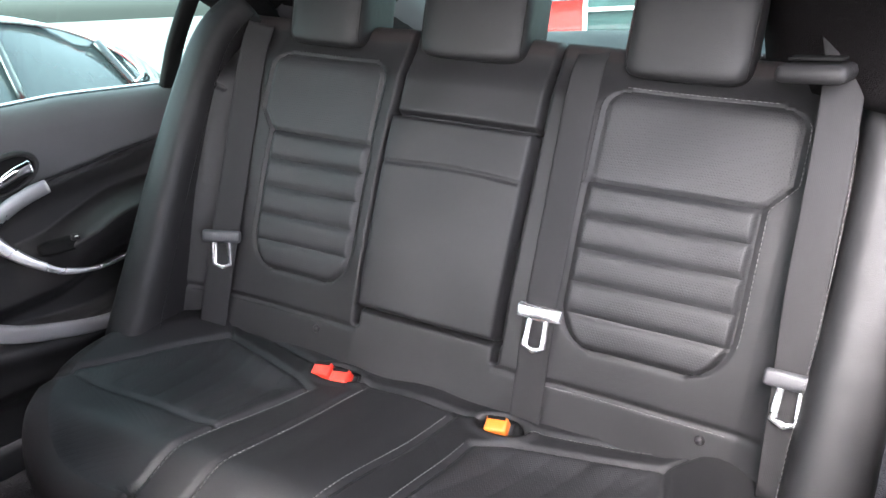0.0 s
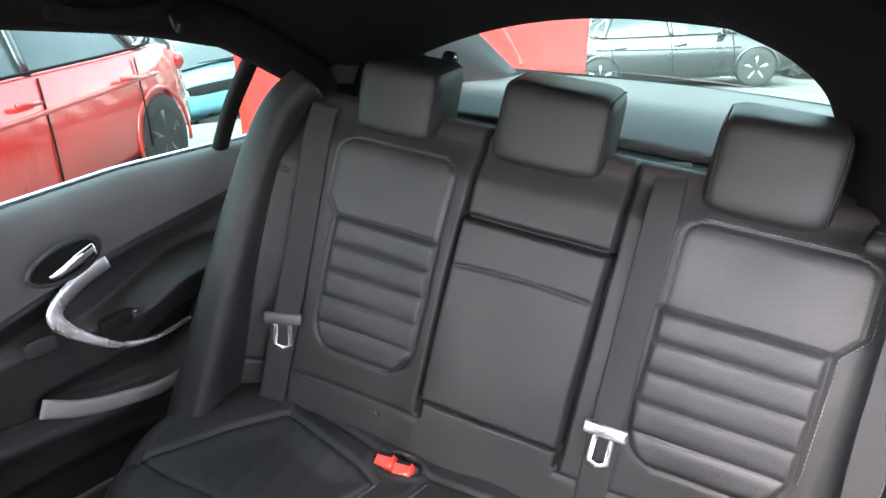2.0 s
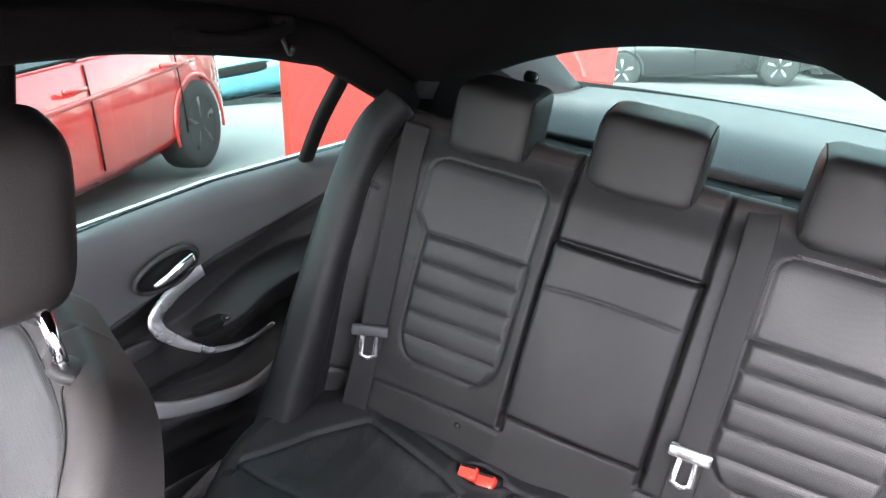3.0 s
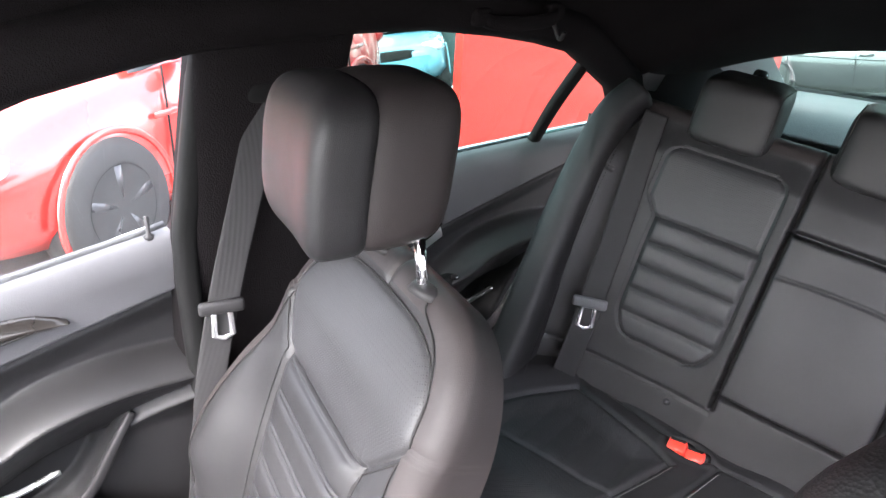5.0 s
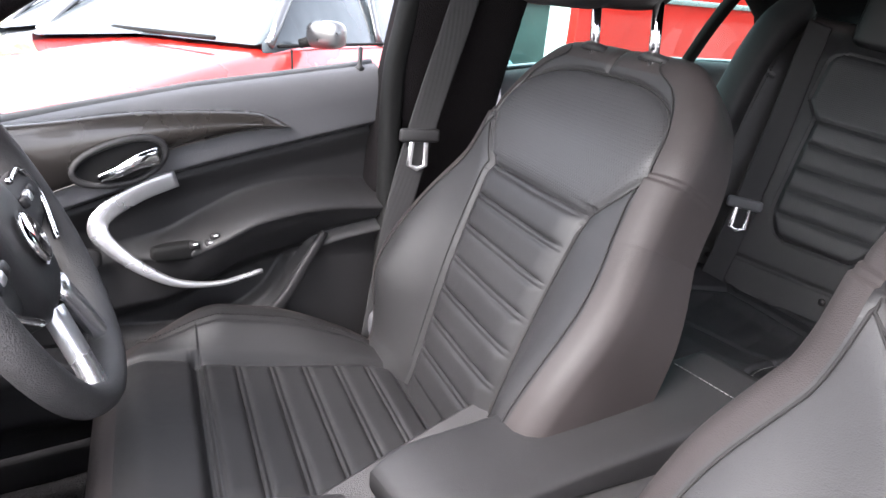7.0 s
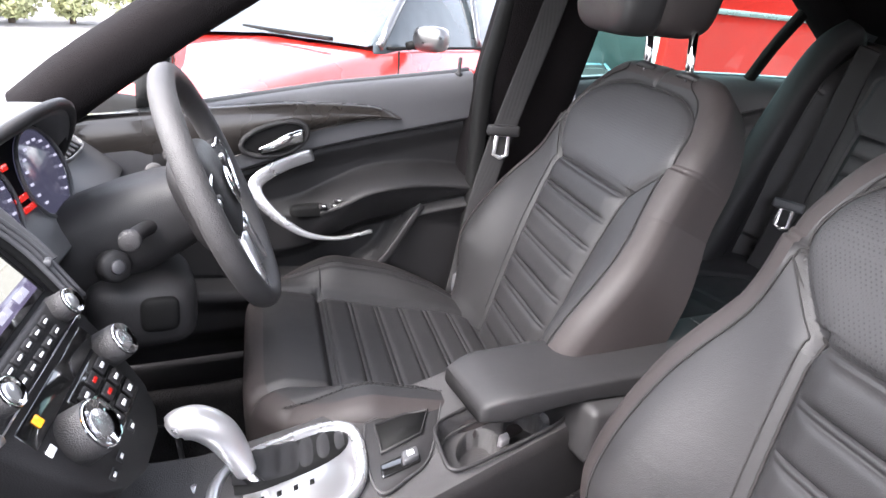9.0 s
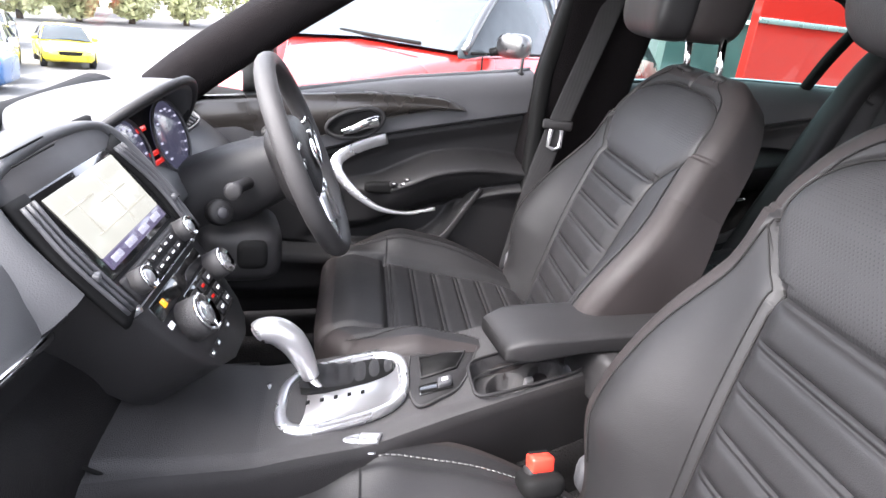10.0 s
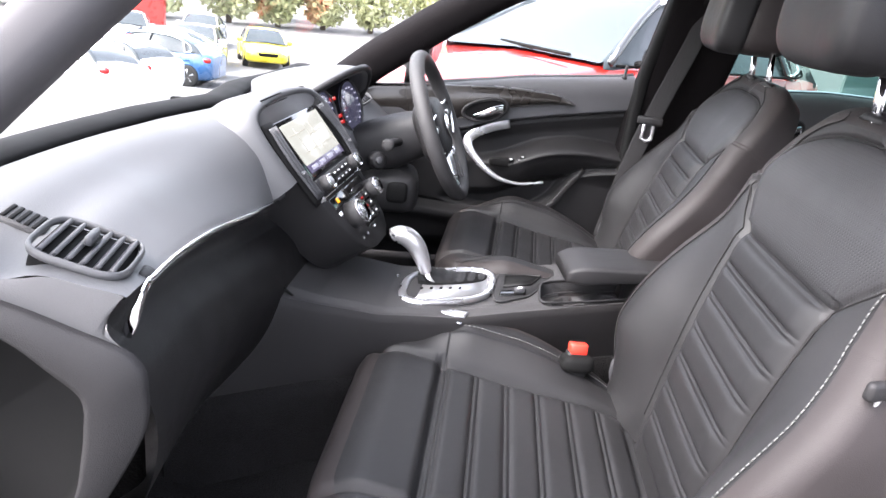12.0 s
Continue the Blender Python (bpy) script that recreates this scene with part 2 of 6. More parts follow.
def smooth_path(points, n):
    """Points on a smooth curve through the given ones."""
    p = np.array(points, float)
    q = np.concatenate([[2 * p[0] - p[1]], p, [2 * p[-1] - p[-2]]])
    out = []
    for t in np.linspace(0, len(p) - 1 - 1e-9, n):
        i, f = int(t), t - int(t)
        a, b, c, d = q[i : i + 4]
        out.append(0.5 * (2 * b + (c - a) * f + (2 * a - 5 * b + 4 * c - d) * f**2 + (3 * b - a - 3 * c + d) * f**3))
    return np.array(out)


def sweep(points, section, up, n=0, scale=None, closed=False):
    """A closed section (pairs: sideways, along up) swept along a path, with capped ends; scale(s): its size along the way."""
    p = smooth_path(points, n) if n else np.array(points, float)
    if closed:
        d = np.roll(p, -1, 0) - np.roll(p, 1, 0)
    else:
        d = np.gradient(p, axis=0)
    d /= np.linalg.norm(d, axis=1)[:, None] + 1e-12
    up = np.broadcast_to(np.asarray(up, float), p.shape)
    a = np.cross(d, up)
    a /= np.linalg.norm(a, axis=1)[:, None] + 1e-12
    b = np.cross(a, d)
    s = np.array(section, float)
    k = np.ones((len(p), 2))
    if scale:
        k = np.array([np.broadcast_to(scale(i / (len(p) - 1)), 2) for i in range(len(p))])
    g = p[:, None] + a[:, None] * (s[None, :, :1] * k[:, None, :1]) + b[:, None] * (s[None, :, 1:] * k[:, None, 1:])
    if closed:
        g = np.concatenate([g, g[:1]])
    pts, faces = sheet(g, True)
    if not closed:
        m = len(s)
        faces = faces + [tuple(range(m)), tuple(range(len(pts) - 1, len(pts) - m - 1, -1))]
    return pts, faces


def oval(w, h, n=12, e=1.0):
    a = np.linspace(0, 2 * np.pi, n, endpoint=False)
    f = lambda q: np.sign(q) * np.abs(q) ** e
    return np.stack([f(np.cos(a)) * w / 2, f(np.sin(a)) * h / 2], -1)


def tube(points, r, n=0, up=(0.13, 0.21, 0.97), k=8):
    return sweep(points, oval(2 * r, 2 * r, k), up, n)


def turned(profile, at, axis=(0, 0, 1), k=24):
    """A lathe: pairs of radius and height along the axis."""
    z = Vector(axis).normalized()
    m = z.to_track_quat("Z", "Y").to_matrix()
    a = np.linspace(0, 2 * np.pi, k, endpoint=False)
    g = np.array([[[r * np.cos(t), r * np.sin(t), h] for t in a] for r, h in profile])
    pts, faces = sheet(g, True)
    if profile[0][0] > 1e-6:
        faces = faces + [tuple(range(k))]
    if profile[-1][0] > 1e-6:
        faces = faces + [tuple(range(len(pts) - k, len(pts)))]
    return pts @ np.array(m).T + np.asarray(at, float), faces


def prism(outline, h, at=(0, 0, 0), ex=(1, 0, 0), ey=(0, 1, 0), bevel=0.0):
    """A plate: an outline in the plane ex, ey, raised by h along its normal, with a chamfer on top."""
    o = np.array(outline, float)
    ex, ey = np.array(ex, float), np.array(ey, float)
    nz = np.cross(ex, ey)
    c = o.mean(0)
    rings = [(o, 0.0), (o, h - bevel)] + ([(c + (o - c) * (1 - 2 * bevel / max(np.ptp(o, 0).max(), 1e-6)), h)] if bevel else [])
    g = np.array([[np.asarray(at) + a * ex + b * ey + z * nz for a, b in ring] for ring, z in rings])
    pts, faces = sheet(g, True)
    k = len(o)
    return pts, faces + [tuple(range(k)), tuple(range(len(pts) - k, len(pts)))]


def step(a, b, x):
    t = np.clip((x - a) / (b - a), 0, 1)
    return t * t * (3 - 2 * t)


def groove(d, depth=0.006, w=0.006):
    return -depth * np.exp(-((d / w) ** 2))


def pad(at, ex, ey, wide, high, relief, region, nu=90, nv=110, roll=0.025, deep=0.1, low=0.0, taper=0.0):
    """An upholstered cushion: a relief over an outline of half width wide(v) for v from low to high, cut into the
    pieces that region(u, v) names, with a rolled edge, sides and a back. Returns the pieces by name."""
    at, ex, ey = (np.array(a, float) for a in (at, ex, ey))
    nz = np.cross(ex, ey)
    v = low + (high - low) * np.linspace(0, 1, nv + 1)
    w = np.array([wide(x) for x in v])
    u = np.linspace(-1, 1, nu + 1)[None] * w[:, None]
    vv = np.broadcast_to(v[:, None], u.shape)
    hgt = relief(u, vv)
    g = at + u[..., None] * ex + vv[..., None] * ey + hgt[..., None] * nz
    pts, faces = sheet(g)
    uc = (u[:-1, :-1] + u[1:, 1:]) / 2
    vc = (vv[:-1, :-1] + vv[1:, 1:]) / 2
    names = region(uc, vc).ravel()
    out = {}
    for name in np.unique(names):
        sel = [faces[i] for i in np.nonzero(names == name)[0]]
        used = sorted({i for f in sel for i in f})
        back = {o: i for i, o in enumerate(used)}
        out[str(name)] = (pts[used], [tuple(back[i] for i in f) for f in sel])
    rim = [(0, j) for j in range(nu)] + [(i, nu) for i in range(nv)] + [(nv, j) for j in range(nu, 0, -1)] + [(i, 0) for i in range(nv, 0, -1)]
    loop = np.array([(u[i, j], vv[i, j], hgt[i, j]) for i, j in rim])
    d = np.roll(loop[:, :2], -1, 0) - np.roll(loop[:, :2], 1, 0)
    for _ in range(3):
        d = (np.roll(d, 1, 0) + d + np.roll(d, -1, 0)) / 3
    o = np.stack([d[:, 1], -d[:, 0]], -1)
    o /= np.linalg.norm(o, axis=1)[:, None] + 1e-9
    rings = [loop]
    for a in (25, 50, 75, 90):
        a = radians(a)
        rings.append(np.column_stack([loop[:, :2] + o * roll * np.sin(a), loop[:, 2] - roll * (1 - np.cos(a))]))
    c = loop[:, :2].mean(0)
    for k in (0.35, 0.7, 1.0):
        q = rings[4].copy()
        q[:, :2] = c + (q[:, :2] - c) * (1 - taper * k)
        q[:, 2] = rings[4][:, 2] * (1 - k) - deep * k
        rings.append(q)
    r = np.array(rings)
    p = at + r[..., :1] * ex + r[..., 1:2] * ey + r[..., 2:] * nz
    sp, sf = sheet(p, True)
    k = len(loop)
    out["side"] = (sp, sf)
    out["back"] = (p[-1], [tuple(range(k))])
    return out


def stitches(line, along, out, length=0.0055, gap=0.0018, t=0.0008):
    """A row of stitches on a line of points; out: the surface's outward direction."""
    p = np.array(line, float)
    seg = np.linalg.norm(np.diff(p, axis=0), axis=1)
    s = np.r_[0, np.cumsum(seg)]
    meshes = []
    for a in np.arange(0, s[-1] - length, length + gap):
        q = np.array([[np.interp(x, s, p[:, i]) for i in range(3)] for x in (a, a + length)])
        d = q[1] - q[0]
        d /= np.linalg.norm(d) + 1e-9
        n = np.asarray(out, float)
        b = np.cross(d, n)
        b /= np.linalg.norm(b) + 1e-9
        c = [q[i] + b * t * x + n * t * y for i in (0, 1) for x, y in ((-1, -0.3), (1, -0.3), (1, 0.8), (-1, 0.8))]
        meshes.append((np.array(c), [(0, 1, 5, 4), (1, 2, 6, 5), (2, 3, 7, 6), (3, 0, 4, 7), (0, 3, 2, 1), (4, 5, 6, 7)]))
    return join(*meshes)

# ---- front seats ----


def name_regions(shape, rules, default):
    out = np.full(shape, default, dtype=object)
    for name, mask in rules:
        out[mask] = name
    return out.astype(str)


def rib_relief(v, v0, v1, n, h=0.006, twin=0.0):
    """Rounded padded channels between v0 and v1, sewn down between; twin: the share of a narrow strip between two seams."""
    p = np.clip((v - v0) / (v1 - v0) * n, 0, n - 1e-6)
    f = p - np.floor(p)
    k = np.abs(2 * np.clip(f / (1 - twin), 0, 1) - 1)
    h1 = 1.5 * h * (1 - k ** (6 if twin else 3.6))
    if twin:
        q = np.abs(2 * np.clip((f - 1 + twin) / twin, 0, 1) - 1)
        h1 = np.where(f > 1 - twin, 0.95 * h * (1 - q**4), h1)
    return np.where((v >= v0) & (v <= v1), h1, 0.0)


def puffed(d):
    """A tight sewn line with the padding drawn down softly beside it."""
    return groove(d, 0.0042, 0.0038) + groove(d, 0.0035, 0.013)


BACK_HIGH = 0.530


def back_width(v):
    w = 0.196 + 0.018 * math.sin(math.pi * min(1, max(0, v / 0.34))) - 0.022 * float(step(0.24, 0.40, v))
    r = 0.14
    if v > BACK_HIGH - r:
        w -= 0.080 * (1 - math.sqrt(max(0, 1 - ((v - (BACK_HIGH - r)) / r) ** 2)))
    return w


def back_inner(v):
    return 0.098 + 0.018 * np.clip(v / 0.34, 0, 1)


def panel_half(v):
    """Half width of the perforated panel under the shoulder seam."""
    return 0.168 * np.clip(1 - np.clip((v - 0.40) / 0.117, 0, 1) ** 3, 0, 1) ** 0.3333


def panel_top(a):
    """Height of that panel's upper edge at a from its middle."""
    return 0.40 + 0.117 * np.clip(1 - np.clip(a / 0.168, 0, 1) ** 3, 0, 1) ** 0.3333


def back_relief(u, v):
    a = np.abs(u)
    w = np.array([back_width(x) for x in v[:, 0]])[:, None]
    wing = 0.060 * step(0.105, 0.2, a) * (1 - step(0.10, 0.37, v)) * (0.55 + 0.45 * step(0.0, 0.12, v))
    h = wing + 0.014 * np.sin(np.pi * np.clip(v / BACK_HIGH, 0, 1)) - 0.02 * step(0.42, BACK_HIGH, v)
    ribs = (a < back_inner(v)) & (v < 0.347)
    h = h + np.where(ribs, rib_relief(v - 0.10 * u**2, 0.0, 0.349, 7, 0.0042, 0.15) * step(0.0, 0.030, back_inner(v) - a), 0)
    h = h + np.where(v < 0.36, puffed(a - back_inner(v)), 0)
    h = h + np.where(a < 0.116, puffed(v - 0.347), 0)
    flank = 0.347 + np.clip(a - 0.116, 0, 1) * 1.2
    h = h + np.where((a >= 0.113) & (a < 0.172) & (v > 0.335), puffed((v - flank) * 0.64), 0)
    h = h + np.where(v > flank, puffed(np.minimum(np.abs(a - panel_half(v)), np.abs(v - panel_top(a)))), 0)
    return h


def back_region(u, v):
    a = np.abs(u)
    w = np.interp(v, np.linspace(0, BACK_HIGH, 60), [back_width(x) for x in np.linspace(0, BACK_HIGH, 60)])
    top = (v > 0.347 + np.clip(a - 0.116, 0, 1) * 1.2) & (a < panel_half(v))
    rules = [("bolster_inner", u > 0), ("bolster_outer", u <= 0), ("upper_panel", top)]
    p = np.floor(np.clip((v - 0.10 * u**2) / 0.349 * 7, 0, 6.99))
    for k in range(7):
        rules.append((f"rib{k}", (a < back_inner(v)) & (v < 0.347) & (p == k)))
    rules.append(("border", (v > 0.347 + np.clip(a - 0.116, 0, 1) * 1.2) & (a >= panel_half(v)) & (v > 0.36)))
    return name_regions(u.shape, rules, "bolster_outer")


SEAT_DEEP = 0.452


def seat_width(v):
    w = 0.222 - 0.015 * step(0.3, 0.5, v) - 0.03 * (1 - step(0.0, 0.26, v))
    r = 0.13
    if v > SEAT_DEEP - r:
        w -= 0.095 * (1 - math.sqrt(max(0, 1 - ((v - (SEAT_DEEP - r)) / r) ** 2)))
    return float(w)


def seat_relief(u, v):
    a = np.abs(u)
    wing = 0.052 * step(0.135, 0.195, a) * (1 - step(0.30, 0.43, v)) * (0.15 + 0.85 * step(0.02, 0.24, v))
    h = wing + 0.10 * (v - 0.33) + 0.012 * step(0.2, 0.45, v) - 0.034 * step(0.41, 0.50, v) - 0.02 * (1 - step(0, 0.12, v))
    h = h + np.where((a < 0.145) & (v > 0.05) & (v < 0.345), rib_relief(v, 0.05, 0.345, 6, 0.0040, 0.15) * step(0.0, 0.028, 0.145 - a), 0)
    h = h + np.where(v < 0.49, groove(a - 0.145, 0.012, 0.006), 0)
    h = h + np.where(a < 0.152, groove(v - 0.350, 0.015, 0.007), 0)
    h = h + np.where((a < 0.145), groove(v - 0.05, 0.006, 0.006), 0)
    h = h + np.where(v > 0.345, 0.006 * (1 - np.clip(a / 0.2, 0, 1) ** 4), 0)
    return h + groove(a - 0.19, 0.004, 0.005) * (v < 0.42)


def seat_region(u, v):
    a = np.abs(u)
    rules = [("bolster_outer", u > 0), ("bolster_inner", u <= 0), ("front_pad", (v > 0.350) & (a < 0.147)), ("rear_pad", (a < 0.145) & (v <= 0.05))]
    p = np.floor(np.clip((v - 0.05) / 0.295 * 6, 0, 5.99))
    for k in range(6):
        rules.append((f"rib{k}", (a < 0.145) & (v > 0.05) & (v <= 0.350) & (p == k)))
    return name_regions(u.shape, rules, "bolster_outer")


def set_frame(turn, lean):
    """Right, forward and up of a seat turned about the upright by turn degrees and leaning sideways by lean."""
    a = radians(turn)
    ex = Vector((math.cos(a), math.sin(a), lean)).normalized()
    ef = Vector((-math.sin(a), math.cos(a), 0))
    return Matrix((ex, ef, ex.cross(ef))).transposed().to_4x4()


def front_seat(spot, turn, lean, tilt, size, pale, label):
    """A seat whose ribs end at the top at the place spot; size: its scale across, along and up; pale: light stitching."""
    cx, cy, cz, BACK_TILT = 0.0, 0.0, 0.0, radians(tilt)
    s = thing("front_seat", (cx, cy + 0.2, cz - 0.26), label, "car seat", "front seats")
    ey = np.array((0, -math.sin(BACK_TILT), math.cos(BACK_TILT)))
    nz = np.array((0, math.cos(BACK_TILT), math.sin(BACK_TILT)))
    at = np.array((cx, cy, cz))
    pieces = pad(at, (-1, 0, 0), ey, back_width, BACK_HIGH, back_relief, back_region, 170, 340, roll=0.03, deep=0.095, low=-0.05, taper=0.06)
    back = part("backrest", pieces.pop("side"), LEATHER_SIDE, s, "leather backrest with smooth wide side panels")
    part("back_shell", pieces.pop("back"), HARD, back, smooth=False)
    for k, m in sorted(pieces.items()):
        name = "rib" if k.startswith("rib") else k.split("_")[0] if k.startswith("bolster") else k
        part(name, m, PERF if k == "upper_panel" else LEATHER, back)
    on = lambda u, v, lift=0.001: at + np.array((-u, 0, 0)) + v * ey + (float(back_relief(np.array([[u]]), np.array([[v]]))[0, 0]) + lift) * nz
    for side in (-1, 1):
        line = [on(side * (back_inner(v) + 0.009), v) for v in np.linspace(0.02, 0.342, 24)] + [on(side * (0.124 + q), 0.347 + q * 1.2) for q in np.linspace(0, 0.046, 6)]
        part("seam", tube(line, 0.0009, 60, k=6), SEAM_THREAD, back)
        vs = np.linspace(0.05, 0.545, 60)
        line = [on(side * (back_width(v) - 0.004), v, 0.0015) for v in vs]
        if side > 0 and pale:
            part("stitching", stitches(line, None, nz), STITCH, back)
        else:
            part("seam", tube(line, 0.0011, 90, k=6), SEAM_THREAD, back)
    arch = [(0.168 * math.copysign(abs(math.cos(t)) ** 0.6667, math.cos(t)), 0.40 + 0.117 * math.sin(t) ** 0.6667) for t in np.linspace(0.0, math.pi, 90)]
    arch = [(0.116, 0.347)] + arch + [(-0.116, 0.347)]
    part("seam", tube([on(u, v, 0.0012) for u, v in arch], 0.0013, 180, k=6), SEAM_THREAD, back)
    for side in (-1, 1):
        part("seam", tube([on(side * back_inner(v), v, 0.0012) for v in np.linspace(0.01, 0.347, 30)], 0.0013, 60, k=6), SEAM_THREAD, back)
    base = np.array((cx, cy - 0.035, cz + 0.018))
    pieces = pad(base, (1, 0, 0), (0, 1, 0), seat_width, SEAT_DEEP, seat_relief, seat_region, 150, 290, roll=0.03, deep=0.16, taper=0.04)
    seat = part("seat", pieces.pop("side"), LEATHER_SIDE, s, "leather seat cushion with raised bolsters")
    pieces.pop("back")
    for k, m in sorted(pieces.items()):
        part("rib" if k.startswith("rib") else k.split("_")[0] if k.startswith("bolster") else k, m, LEATHER, seat)
    onc = lambda u, v: base + np.array((u, v, float(seat_relief(np.array([[u]]), np.array([[v]]))[0, 0]) + 0.001))
    for side in (-1, 1):
        part("stitching", stitches([onc(side * 0.196, v) for v in np.linspace(0.03, 0.43, 40)], None, (0, 0, 1)), STITCH if pale else SEAM_THREAD, seat)
    part("seat_base", box((cx, cy + 0.2, cz - 0.17), (0.40, 0.42, 0.12), 0.02), HARD, s)
    for dx in (-0.18, 0.18):
        part("rail", box((cx + dx, cy + 0.2, cz - 0.245), (0.035, 0.5, 0.03), 0.006), DARK, s)
    for dx in (-0.232, 0.232):
        part("hinge_cover", blob((cx + dx, cy - 0.01, cz + 0.01), (0.03, 0.075, 0.06), 0.6, 20, 12), GREY_TRIM, s, "grey plastic recliner cover")
    # head restraint: a padded front and a hood behind it, on two posts
    top = at + ey * BACK_HIGH
    hc = top + np.array((0, 0.005, 0.147))

    def cup(p):
        q = p.copy()
        q[..., 1] += 1.5 * p[..., 0] ** 2 - 0.9 * p[..., 2] ** 2 - 0.10 * p[..., 2]
        return q

    def hood(p):
        q = p.copy()
        q[..., 0] *= 1 - 0.9 * np.clip(p[..., 2], 0, 1) - 1.6 * np.clip(-p[..., 1], 0, 1)
        q[..., 1] += -0.15 * p[..., 2]
        return q

    head = part("headrest", blob(hc + np.array((0, 0.055, 0.0)), (0.172, 0.080, 0.178), 0.46, 48, 28, cup), LEATHER, s, "leather head restraint with a winged front pad")
    part("hood", blob(hc + np.array((0, -0.014, 0.002)), (0.170, 0.125, 0.176), 0.44, 44, 26, hood), LEATHER_SIDE, head)
    part("release_button", turned([(0.0, 0.005), (0.013, 0.005), (0.016, 0.0)], hc + np.array((-0.066, -0.030, -0.05)), (-1, 0, 0), 20), HARD, head)
    for dx in (-0.066, 0.050):
        part("post", tube([top + np.array((dx, -0.035, -0.04)), top + np.array((dx, -0.022, 0.09))], 0.0065, k=14), CHROME, s, "chrome headrest post")
        part("collar", turned([(0.008, 0.012), (0.019, 0.009), (0.024, 0.0)], top + np.array((dx, -0.036, 0.002)), ey, 20), HARD, s)
    held = at + 0.347 * ey + 0.012 * nz
    s.matrix_basis = Matrix.Translation(spot) @ set_frame(turn, lean) @ Matrix.Diagonal((*size, 1)) @ Matrix.Translation(Vector(ORIGIN[s.name]) - Vector(held))
    return s


driver_seat = front_seat((0.317, 0.810, 0.797), -12, -0.02, 20, (1.12, 1.0, 1.0), False, "charcoal leather driver seat with ribbed centre, behind the steering wheel")
passenger_seat = front_seat((-0.400, 0.988, 0.814), -10, -0.05, 14, (1.36, 1.15, 1.12), True, "charcoal leather passenger seat with ribbed centre and grey stitching")

# ---- rear seat ----
REAR_TILT, REAR_HIGH = radians(20), 0.556
REAR_AT = np.array((0.0, 0.095, 0.46))
R_EY = np.array((0, -math.sin(REAR_TILT), math.cos(REAR_TILT)))
R_NZ = np.array((0, math.cos(REAR_TILT), math.sin(REAR_TILT)))
REAR_HELD = Matrix.Translation((0.03, -0.055, 0.86)) @ set_frame(14, 0.09) @ Matrix.Translation(-Vector(REAR_AT + 0.42 * R_EY + 0.014 * R_NZ))


def set_rear(t):
    """Sets a thing of the rear seat back, built square to the car, to the way the bench back stands."""
    t.matrix_basis = REAR_HELD @ Matrix.Translation(Vector(ORIGIN[t.name]))


def rear_width(v):
    w = 0.525
    r = 0.06
    if v > REAR_HIGH - r:
        w -= 0.05 * (1 - math.sqrt(max(0, 1 - ((v - (REAR_HIGH - r)) / r) ** 2)))
    return w


ARM_MID, ARM_X, ARM_V0, ARM_V1 = 0.0, 0.122, 0.116, 0.432
RIB_V0, RIB_V1, PANEL_V1 = 0.137, 0.377, 0.514
PLACES = {1: (0.253, 0.90), -1: (0.327, 1.07)}  # middle of each outer place and its width


def place_s(x):
    """How far x lies outward from the middle of its place."""
    return np.where(x > 0, (x - PLACES[1][0]) / PLACES[1][1], (-x - PLACES[-1][0]) / PLACES[-1][1])


def panel_edges(v):
    """Inner and outer edge of the ribbed panel and of the smooth one over it, counted from its middle line."""
    r = 0.07
    d = np.clip(r - (v - RIB_V0), 0, r)
    ribs = 0.110 - 0.05 * (1 - np.sqrt(np.clip(1 - (d / r) ** 2, 0, 1)))
    r = 0.03
    d = np.clip(v - (PANEL_V1 - r), 0, r)
    turn = 0.03 * (1 - np.sqrt(np.clip(1 - (d / r) ** 2, 0, 1)))
    outer = np.where(v < RIB_V1, ribs, np.minimum(0.110 + np.clip(v - RIB_V1, 0, 1) * 0.8, 0.138) - turn)
    return np.where(v < RIB_V1, -ribs, -0.106 + turn), outer


